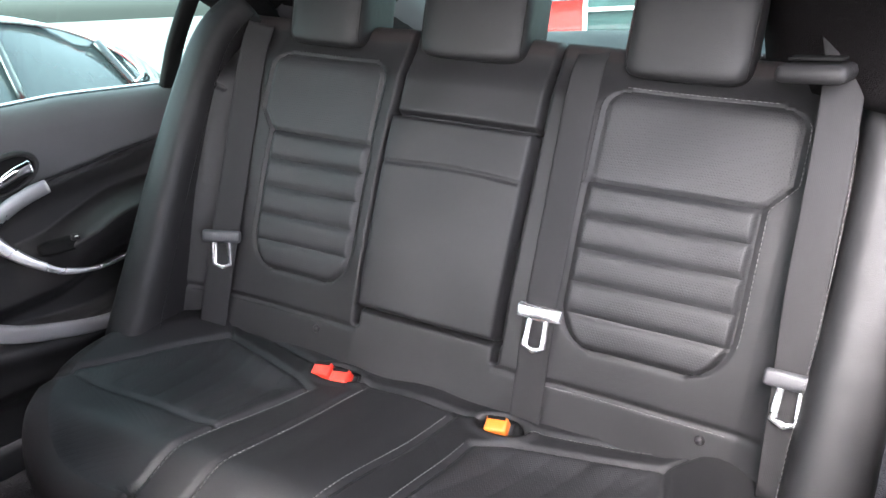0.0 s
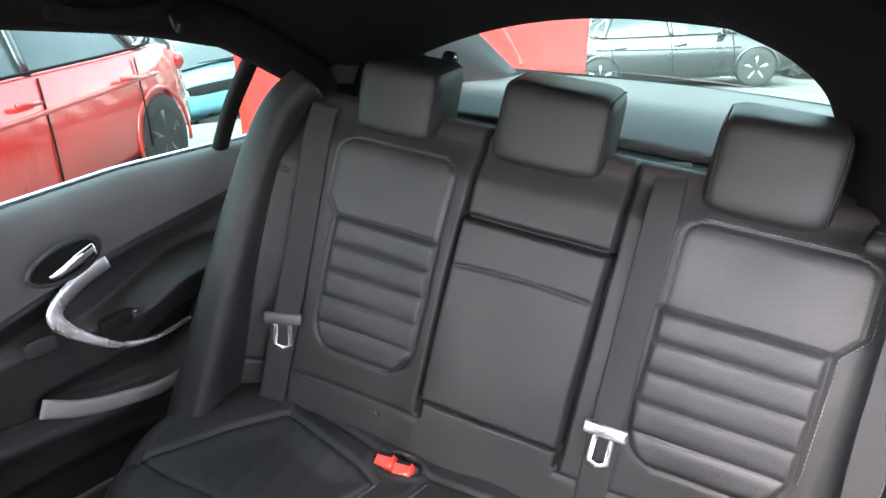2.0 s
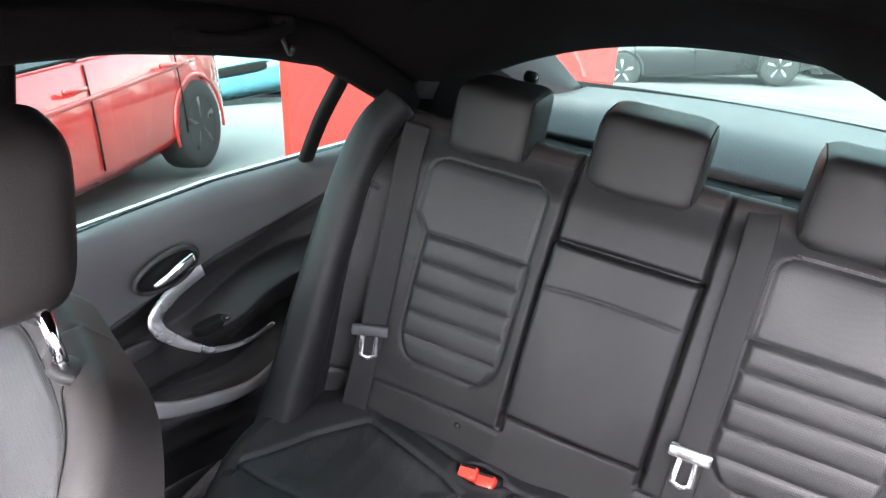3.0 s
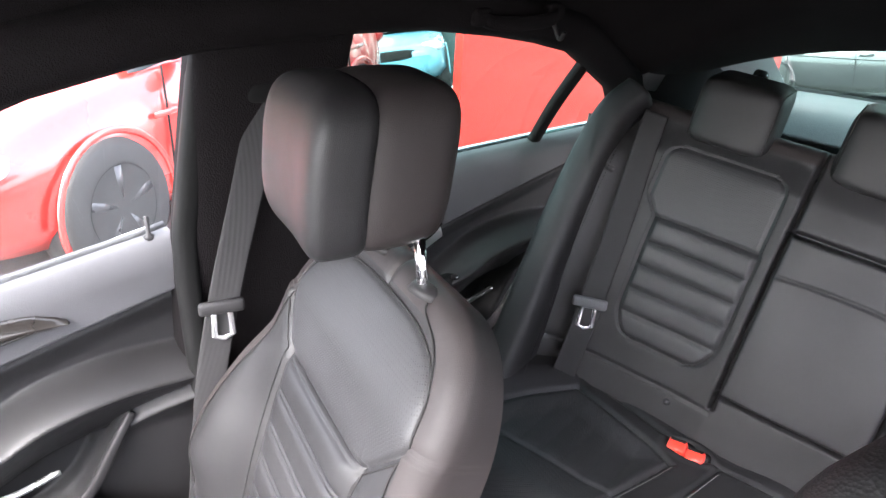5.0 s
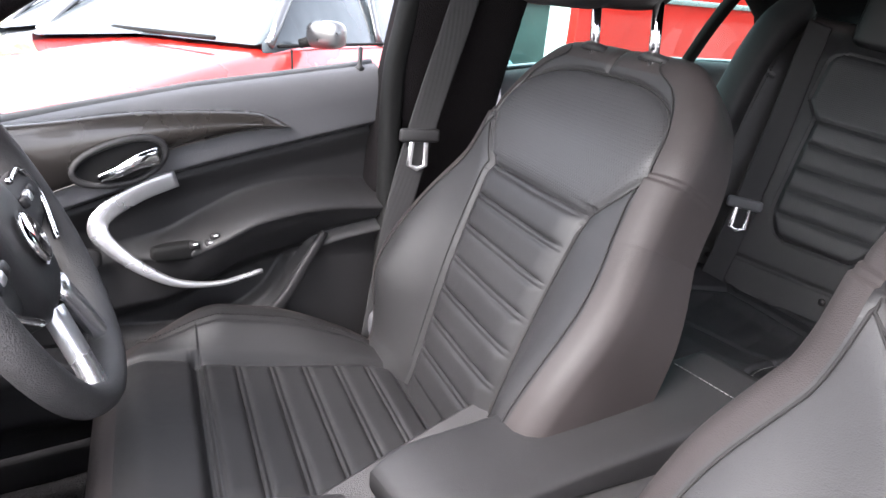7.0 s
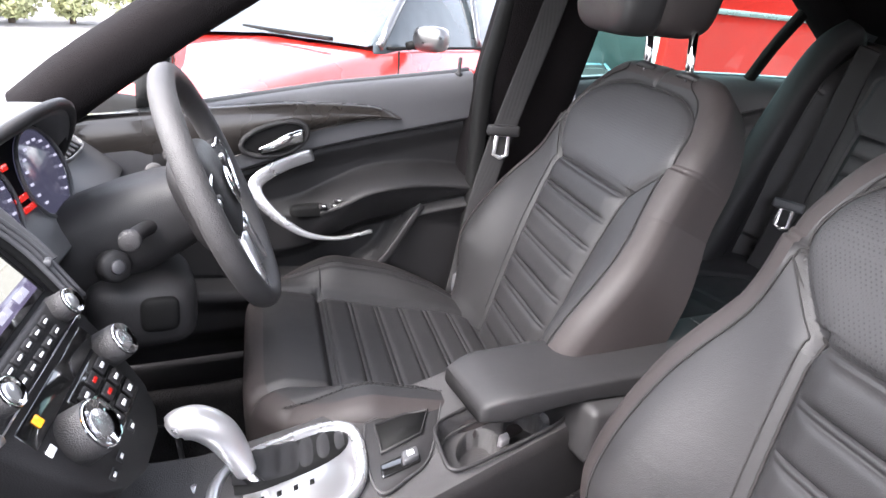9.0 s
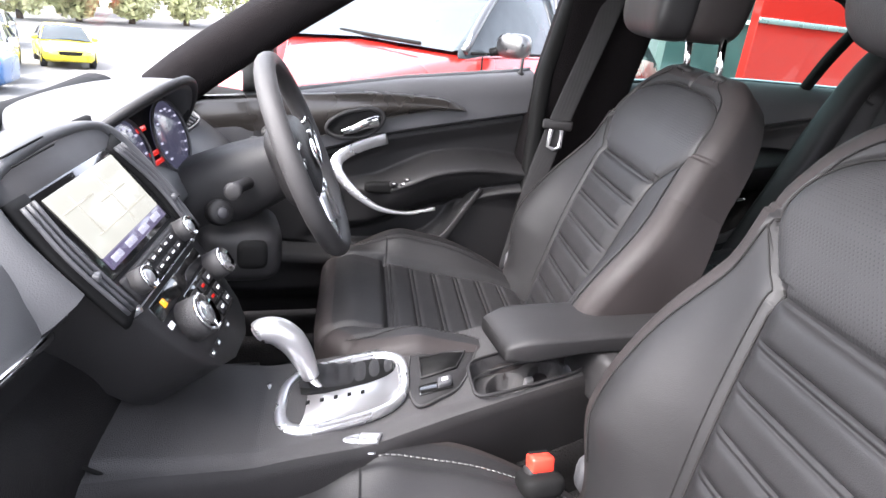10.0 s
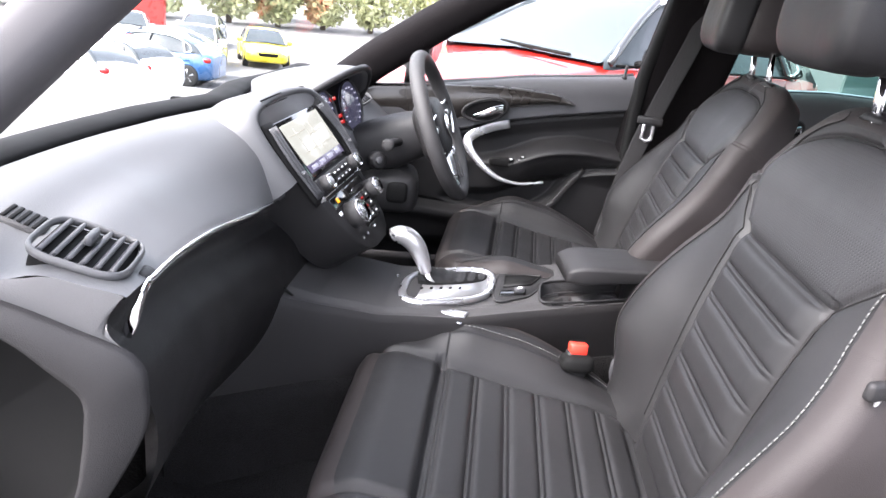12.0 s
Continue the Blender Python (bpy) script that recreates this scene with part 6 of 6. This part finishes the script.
for x, mat, text in ((0.132, RED, "red and black rear belt buckle in the bench"), (0.166, RED, "second red rear belt buckle in the bench"), (-0.138, ORANGE, "orange centre belt buckle in the bench")):
    q = on_bench(x, 0.115) + np.array((0, 0.004, 0.034))
    buckle(tuple(q), mat, text, pose(*q, -30, 5, 14))
buckle((-0.122, 1.137, 0.484), RED, "red front passenger belt buckle beside the console", pose(-0.122, 1.137, 0.484, 15, 0, 90))
buckle((0.085, 0.96, 0.47), RED, "red driver belt buckle beside the console", pose(0.085, 0.96, 0.47, 15, 0, 90))

mid = belt([(-0.17, -0.20, 0.985), (-0.175, -0.12, 0.985), on_rear(-0.178, 0.50, 0.010), on_rear(-0.181, 0.33, 0.008), on_rear(-0.184, 0.17, 0.014), on_rear(-0.186, 0.08, 0.008), on_rear(-0.188, 0.0, 0.004)], R_NZ, "grey centre rear seat belt hanging down the backrest")
tongue(mid, on_rear(-0.184, 0.172, 0.018), (20, 0, 2), cover=SILVER)
off_rear = lambda x, v, lift: REAR_AT + np.array((x, 0, 0)) + v * R_EY + lift * R_NZ
left = belt([off_rear(-0.49, 0.62, 0.02), off_rear(-0.502, 0.55, 0.055), off_rear(-0.508, 0.42, 0.062), off_rear(-0.512, 0.28, 0.062), off_rear(-0.520, 0.165, 0.060), off_rear(-0.53, 0.02, 0.05)], R_NZ, "grey rear seat belt beside the nearside bolster")
tongue(left, off_rear(-0.520, 0.168, 0.066), (20, 0, 0))
right = belt([off_rear(0.425, 0.56, 0.0), off_rear(0.418, 0.50, 0.018), off_rear(0.405, 0.35, 0.028), off_rear(0.398, 0.20, 0.032), off_rear(0.396, 0.16, 0.034), off_rear(0.40, 0.0, 0.02)], (-0.45, 0.85, 0.25), "grey rear seat belt beside the offside bolster")
tongue(right, off_rear(0.397, 0.172, 0.040), (10, 0, 25))
for t in (mid, left, right):
    set_rear(t)
fb = belt([(0.585, 0.72, 1.13), (0.598, 0.755, 0.98), (0.603, 0.80, 0.82), (0.600, 0.84, 0.66), (0.585, 0.88, 0.44)], (-1, 0.25, 0.1), "grey driver seat belt along the centre pillar")
tongue(fb, (0.595, 0.812, 0.795), (0, 0, 75), cover=HARD)
fl = belt([(-0.665, 0.86, 1.10), (-0.682, 0.95, 0.93), (-0.692, 1.015, 0.80), (-0.685, 1.04, 0.62), (-0.665, 1.04, 0.44)], (1, 0.2, 0.1), "grey front passenger seat belt along the centre pillar")
tongue(fl, (-0.696, 1.022, 0.80), (0, 0, -75), cover=HARD)
hook = thing("belt_guide", (-0.10, -0.20, 0.97), "dark plastic belt guide on the rear seat top", "belt guide")
for dx in (-0.035, 0.035):
    part("clip", box((-0.105 + dx, -0.175, 0.972), (0.03, 0.03, 0.012), 0.004), DARK, hook)
part("bar", box((-0.105, -0.18, 0.978), (0.06, 0.02, 0.008), 0.003), GREY_TRIM, hook)
set_rear(hook)

# windscreen, bonnet and mirror
rows = []
for k in np.linspace(0, 1, 10):
    row = []
    for x in np.linspace(-0.72, 0.72, 26):
        ys, _ = dash_line(x)
        lo = np.array((x, float(ys) + dash_deep(x) + 0.10, 0.850 - 0.052 * x))
        hi = np.array((x * 0.86, 1.31, 1.40 - 0.12 * (x / 0.72) ** 2 - 0.06 * (x > 0) * (x / 0.72) ** 2))
        row.append(lo * (1 - k) + hi * k + np.array((0, 0.06, 0.04)) * math.sin(math.pi * k))
    rows.append(row)
ob = setting("window_5", sheet(np.array(rows)), SCREEN_GLASS, "clear raked windscreen")
ob.visible_shadow = False
setting("trim_cowl", sweep([(x, float(dash_line(x)[0]) + dash_deep(x) + 0.055, 0.846 - 0.046 * x) for x in np.linspace(-0.72, 0.72, 24)], oval(0.06, 0.024, 12), (0, 0, 1)), DARK, "black windscreen base trim")
bx, by = np.meshgrid(np.linspace(-0.82, 0.82, 24), np.linspace(2.22, 3.15, 20))
setting("bonnet", slab(np.stack([bx, by, 0.64 - 0.08 * bx - 0.12 * step(2.2, 3.3, by) - 0.09 * (bx / 0.82) ** 4], -1), (0, 0, -0.02)), PAINT_SILVER, "silver bonnet ahead of the windscreen", category="bonnet")
mir = thing("door_mirror", (0.85, 1.47, 0.86), "black door mirror with red reflection outside the driver window", "door mirror")
part("housing", blob((0.885, 1.448, 0.892), (0.20, 0.10, 0.145), 0.6, 32, 18), PIANO, mir)
part("mirror_glass", moved(blob((0, 0, 0), (0.165, 0.012, 0.115), 0.5, 32, 14), pose(0.874, 1.393, 0.888, 10, 0, -18)), CHROME, mir)
part("arm", tube([(0.72, 1.46, 0.80), (0.80, 1.455, 0.85)], 0.022, k=12), DARK, mir)
setting("sill", box((-0.72, 1.2, 0.27), (0.10, 1.05, 0.10), 0.02), HARD, "black door sill with a worn tread")
setting("sill_offside", box((0.76, 0.7, 0.24), (0.06, 2.2, 0.10), 0.02), HARD, "black offside sill")

# ---- outside ----


def ground_z(x, y):
    """The yard falls away to the offside and behind."""
    fall = np.interp(x, (0.9, 3.85, 5.5, 8.0, 15.8, 30.0, 60.0, 120.0), (0.0, -0.28, -0.45, -0.85, -3.2, -4.3, -6.4, -7.5))
    return fall + 0.09 * np.clip(y + 1.0, -20, 0)


def fall_at(x, y):
    z = ground_z(np.array([x - 1.0, x + 1.0]), np.array([y, y]))
    return math.atan2(float(z[0] - z[1]), 2.0)


ax = np.concatenate([np.linspace(-60, -2, 12), np.linspace(-1.5, 12, 55), np.linspace(13, 60, 30), np.linspace(80, 900, 8)])
ay = np.concatenate([np.linspace(-900, -60, 6), np.linspace(-50, -11, 20), np.linspace(-10, 10, 50), np.linspace(11, 60, 24), np.linspace(100, 900, 6)])
ox, oy = np.meshgrid(ax, ay)
setting("ground", sheet(np.stack([ox, oy, ground_z(ox, oy)], -1)), ASPHALT, "grey asphalt sales yard sloping away")


def car(x, y, heading, mat, label, roof=None, scale=1.0, rim=RIM, tall=0.0):
    """A parked hatchback, built lengthwise along its own y (nose at +y), then set on the ground."""
    roof = roof or mat
    z0 = float(ground_z(np.array(x), np.array(y)))
    c = thing("parked_car", (0, 0, 0), label, "car", "parked cars")
    L = [(-2.05, 0.40, 0.80, 0.66), (-1.98, 0.26, 0.96, 0.78), (-1.6, 0.22, 1.0, 0.88), (-0.8, 0.20, 0.98, 0.905), (0.0, 0.20, 0.965, 0.91), (0.7, 0.20, 0.95, 0.905), (1.1, 0.20, 0.90, 0.90), (1.6, 0.22, 0.80, 0.86), (1.95, 0.28, 0.68, 0.76), (2.08, 0.40, 0.58, 0.60)]
    q = smooth_path(L, 40)
    rows = []
    for a, lo, hi, w in q:
        sec = [(-w * 0.86, lo), (-w, lo + 0.12), (-w, lo + (hi - lo) * 0.6), (-w * 0.965, hi - 0.04), (-w * 0.88, hi), (0, hi + 0.035), (w * 0.88, hi), (w * 0.965, hi - 0.04), (w, lo + (hi - lo) * 0.6), (w, lo + 0.12), (w * 0.86, lo)]
        rows.append([(s, a, z) for s, z in sec])
    pts, faces = sheet(np.array(rows), True)
    body = part("body", (pts, faces + [tuple(range(11)), tuple(range(len(pts) - 11, len(pts)))]), mat, c)
    cab = smooth_path([(-1.75, 0.95, 0.96, 0.74), (-1.45, 0.95, 1.24 + tall, 0.66), (-0.8, 0.95, 1.43 + tall, 0.62), (-0.1, 0.95, 1.47 + tall, 0.62), (0.35, 0.95, 1.40 + tall, 0.63), (1.05, 0.93, 0.95, 0.74)], 26)
    glassy, top = [], []
    for a, lo, hi, w in cab:
        wb = 0.84
        f = np.clip((hi - lo) / 0.45, 0, 1)
        glassy.append([(-wb, a, lo - 0.03), (-(wb + (w - wb) * f * 0.97), a, lo + (hi - lo) * 0.93), (-w * 0.9 * f - (1 - f) * 0.8, a, hi - 0.012), (0, a, hi + 0.02), (w * 0.9 * f + (1 - f) * 0.8, a, hi - 0.012), ((wb + (w - wb) * f * 0.97), a, lo + (hi - lo) * 0.93), (wb, a, lo - 0.03)])
        top.append([(-(w + 0.012), a, hi - 0.05), (-w * 0.93, a, hi), (0, a, hi + 0.03), (w * 0.93, a, hi), (w + 0.012, a, hi - 0.05)])
    part("glasshouse", sheet(np.array(glassy)), DARK_GLASS, c, "dark reflective windows")
    part("roof", slab(np.array(top[5:20]), (0, 0, -0.02)), roof, c)
    for s in (-1, 1):
        part("pillar", sweep([(s * 0.845, 1.0, 0.94), (s * 0.76, 0.70, 1.2), (s * 0.655, 0.36, 1.41 + tall)], oval(0.05, 0.05, 8), (s, 0, 0), 12), roof, c)
        part("pillar", sweep([(s * 0.85, -0.12, 0.93), (s * 0.66, -0.22, 1.44 + tall)], oval(0.07, 0.03, 8), (s, 0, 0), 6), PAINT_BLACK, c)
        part("window_line", sweep([(s * 0.862, 0.95, 0.935), (s * 0.872, 0.0, 0.955), (s * 0.862, -1.3, 0.985), (s * 0.78, -1.55, 1.06)], oval(0.018, 0.018, 8), (0, 0, 1), 24), DARK, c)
        part("window_arch", sweep([(s * 0.85, 1.0, 0.97), (s * 0.75, 0.70, 1.18), (s * 0.655, 0.35, 1.375 + tall), (s * 0.642, -0.1, 1.43 + tall), (s * 0.642, -0.8, 1.395 + tall), (s * 0.715, -1.28, 1.24 + tall), (s * 0.815, -1.42, 1.06), (s * 0.86, -1.25, 0.995)], oval(0.03, 0.024, 8), (s, 0, 0), 60), CHROME, c, "chrome arch over the side windows")
        part("pillar", sweep([(s * 0.85, -1.28, 0.95), (s * 0.69, -1.15, 1.30 + tall)], oval(0.09, 0.03, 8), (s, 0, 0), 6), PAINT_BLACK, c)
        m = part("mirror", blob((s * 1.0, 0.72, 1.0), (0.22, 0.13, 0.15), 0.65, 24, 14), roof, c)
        part("mirror_stem", tube([(s * 0.86, 0.76, 0.95), (s * 0.93, 0.74, 0.97)], 0.025), DARK, m)
        for a in (0.02, -0.98):
            part("door_handle", sweep([(s * 0.925, a - 0.1, 0.80), (s * 0.945, a, 0.805), (s * 0.925, a + 0.1, 0.81)], oval(0.03, 0.025, 8), (s, 0, 0), 10), mat, c)
        for a in (0.92, -0.10, -1.10):
            part("door_gap", tube([(s * 0.915, a, 0.32), (s * 0.918, a - 0.01, 0.6), (s * 0.885, a - 0.05, 0.92)], 0.006, 8, k=6), DARK, c)
        part("crease", sweep([(s * 0.917, 1.0, 0.70), (s * 0.922, 0.0, 0.735), (s * 0.90, -1.4, 0.79)], oval(0.03, 0.012, 8), (s, 0, 0), 16), mat, c)
        part("headlight", blob((s * 0.66, 1.83, 0.64), (0.34, 0.34, 0.15), 0.7, 24, 14), LAMP, c)
        part("tail_light", blob((s * 0.70, -1.86, 0.82), (0.30, 0.26, 0.17), 0.7, 24, 14), TAIL, c)
        for a in (1.28, -1.33):
            part("arch", sweep([(s * 0.905, a + 0.36 * math.cos(t), 0.33 + 0.36 * math.sin(t)) for t in np.linspace(-0.25, math.pi + 0.25, 24)], oval(0.035, 0.02, 8), (s, 0, 0)), mat, c)
            w = part("wheel", turned([(0.20, 0.11), (0.29, 0.115), (0.325, 0.09), (0.33, 0.0), (0.325, -0.09)], (s * 0.80, a, 0.33), (s, 0, 0), 36), TYRE, c)
            part("rim", turned([(0.0, 0.095), (0.05, 0.10), (0.07, 0.07), (0.19, 0.05), (0.205, 0.112), (0.215, 0.10)], (s * 0.80, a, 0.33), (s, 0, 0), 36), DARK, w)
            for i in range(5):
                t = 2 * math.pi * i / 5 + 0.3
                e = np.array((0, math.cos(t), math.sin(t)))
                part("rim_spoke", sweep([np.array((s * 0.90, a, 0.33)) + e * 0.04, np.array((s * 0.905, a, 0.33)) + e * 0.20], oval(0.055, 0.02, 8), (s, 0, 0)), rim, w)
    part("grille", blob((0, 2.03, 0.56), (0.9, 0.12, 0.16), 0.5, 24, 12), DARK, c)
    part("wiper", tube([(-0.6, 1.12, 0.965), (-0.1, 1.04, 0.985), (0.25, 0.98, 1.0)], 0.012, 10, k=6), DARK, c)
    c.matrix_world = Matrix.Translation((x, y, z0)) @ Matrix.Rotation(fall_at(x, y), 4, "Y") @ Matrix.Rotation(heading, 4, "Z") @ Matrix.Scale(scale, 4)
    return c


def car_like(src, x, y, heading, label):
    z0 = float(ground_z(np.array(x), np.array(y)))
    t = copy_thing(src, Matrix.Translation((x, y, z0)) @ Matrix.Rotation(fall_at(x, y), 4, "Y") @ Matrix.Rotation(heading, 4, "Z"))
    return tagged(t, label)


A = math.atan2(1.55, 2.14)
car(3.85, -0.15, 0.55, PAINT_ORANGE, "bright red hatchback with a black roof parked alongside", PAINT_BLACK, 0.90, BLACK_RIM)
# flat board added in place of a red vehicle beside the rear window
board = thing("sign_board", (2.36, -2.9, -0.4), "tall glossy red board with a pale rail standing beside the car", "sign board")
part("panel", box((2.39, -2.91, 0.55), (0.06, 3.4, 2.1), 0.004), GLOSS_RED, board, smooth=False)
part("rail", box((2.355, -2.91, 1.02), (0.012, 3.4, 0.03), 0.003), SILVER, board)
for q in (-1.5, -4.3):
    part("foot", box((2.41, q, -0.30), (0.5, 0.08, 0.30), 0.01), DARK, board, smooth=False)
black_car = car(6.8, -0.3, A, PAINT_BLACK, "black saloon parked beyond the red hatchback")
blue_car = car(9.4, -6.0, A + 0.3, PAINT_TEAL, "pale blue hatchback parked in the yard")
white_car = car(16.0, 8.9, A - 0.9, PAINT_WHITE, "white hatchback parked across the yard")
car_like(white_car, 18.4, 8.7, A - 0.9, "white hatchback parked across the yard")
car_like(white_car, 27.0, 8.2, A + 1.0, "white car parked at the far side of the yard")
car_like(white_car, 31.0, 12.0, A + 1.2, "white car parked at the far side of the yard")
car_like(black_car, 23.6, 8.6, A - 0.6, "black car in the far row")
car_like(blue_car, 13.2, -3.2, A, "pale blue hatchback in the second row")
car(21.4, 8.2, A - 0.7, PAINT_BLUE, "dark blue hatchback parked across the yard")
car(30.0, 6.2, A + 1.2, PAINT_YELLOW, "bright yellow hatchback with dark windows far off")
car(36.0, 10.0, A + 1.0, PAINT_SILVER, "silver car far across the yard")
car_like(black_car, 4.6, -12.2, A + 1.5, "black car parked before the showroom glass")
car_like(black_car, 9.6, -10.4, A + 1.4, "black car parked near the showroom")
car_like(black_car, 1.6, -16.2, A + 1.5, "black car parked before the showroom glass")

# glazed showroom behind, its front running obliquely past the yard
u = np.array((0.61, 0.793, 0))
turn = Matrix.Translation((5.5, -13.4, 0)) @ Matrix.Rotation(math.atan2(0.793, 0.61), 4, "Z")
shop = thing("showroom", (5.5, -13.4, -1.8), "glazed car showroom with white frames", "building")


def shop_part(name, mid, size, mat, bevel=0.01, label=""):
    pts, faces = box(mid, size, bevel)
    pts = np.array([turn @ Vector(p) for p in np.asarray(pts)])
    return part(name, (pts, faces), mat, shop, label, smooth=False)


shop_part("wall", (-6, -7.5, 1.6), (30, 0.3, 9.0), SHOP_WALL, label="pale inner back wall")
shop_part("floor", (-6, -3.8, -1.98), (30, 7.3, 0.2), SHOP_WALL)
shop_part("ceiling", (-6, -3.8, 2.9), (30, 7.3, 0.2), SHOP_WALL)
shop_part("fascia", (-6, 0.0, 3.6), (30.2, 0.5, 1.5), FRAME_WHITE, 0.03)
shop_part("plinth", (-6, 0.0, -2.6), (30.2, 0.3, 1.5), FRAME_WHITE)
for i in range(17):
    x = -20.7 + 1.73 * i - 0.06
    wide = i % 4 == 0
    shop_part("mullion", (x, 0, 0.5), (0.42 if wide else 0.2, 0.2, 4.8), FRAME_WHITE)
    shop_part("pane", (x + 0.865, -0.04, 0.5), (1.5, 0.02, 4.7), SHOP_GLASS, 0.0)
    shop_part("transom", (x + 0.865, 0.02, 0.75), (1.5, 0.08, 0.07), FRAME_WHITE, 0.005)

# red sign tower and trees beyond the yard
sign = thing("sign_tower", (40, 14.2, -6), "tall red sign tower with a pale round badge", "sign")
part("panel", box((40, 14.2, -1.2), (0.5, 2.6, 9.4), 0.04), PAINT_RED, sign, smooth=False)
part("badge", turned([(0.0, 0.03), (0.55, 0.03), (0.6, 0.0)], (39.72, 14.2, 2.6), (-1, 0, 0), 28), SILVER, sign)


def tree(x, y, h, seed, label="light green spring tree beyond the yard"):
    rnd = random.Random(seed)
    z0 = float(ground_z(np.array(x), np.array(y)))
    t = thing("tree", (x, y, z0), label, "tree", "trees behind the yard")
    limbs = [sweep([(x, y, z0 - 0.2), (x + 0.1, y, z0 + h * 0.4), (x - 0.1, y + 0.1, z0 + h * 0.8)], oval(0.5, 0.5, 8), (1, 0, 0), 8, lambda s: 1 - 0.8 * s)]
    for i in range(7):
        a, k = rnd.uniform(0, 6.28), rnd.uniform(0.3, 0.65)
        limbs.append(sweep([(x, y, z0 + h * k), (x + math.cos(a) * h * 0.15, y + math.sin(a) * h * 0.15, z0 + h * (k + 0.1)), (x + math.cos(a) * h * 0.3, y + math.sin(a) * h * 0.3, z0 + h * (k + 0.25))], oval(0.16, 0.16, 6), (0.1, 0, 1), 6, lambda s: 1 - 0.8 * s))
    part("trunk", join(*limbs), BARK, t)
    n = 2600
    pts, faces = [], []
    for i in range(n):
        a, r, k = rnd.uniform(0, 6.28), math.sqrt(rnd.random()), rnd.random()
        w = h * 0.36 * math.sin(math.pi * (0.15 + 0.8 * k)) * (0.8 + 0.25 * math.sin(3 * a + seed))
        c = np.array((x + math.cos(a) * r * w, y + math.sin(a) * r * w, z0 + h * (0.06 + 0.9 * k)))
        e1, e2 = np.array([rnd.gauss(0, 1) for _ in range(3)]), np.array([rnd.gauss(0, 1) for _ in range(3)])
        e1, e2 = e1 / np.linalg.norm(e1) * 0.30, e2 / np.linalg.norm(e2) * 0.22
        b = len(pts)
        pts += [c - e1, c + e2, c + e1, c - e2]
        faces.append((b, b + 1, b + 2, b + 3))
    part("crown", (np.array(pts), faces), LEAF, t, smooth=False)


for i, (x, y, h) in enumerate(((52, 22, 10), (55, 17.5, 8), (58, 13, 9), (60, 9.5, 7.5), (48, 26, 11), (62, 6, 8), (64, 2, 9), (56, 28, 12), (66, 11, 9), (66, -3, 9))):
    tree(x, y, h, i)
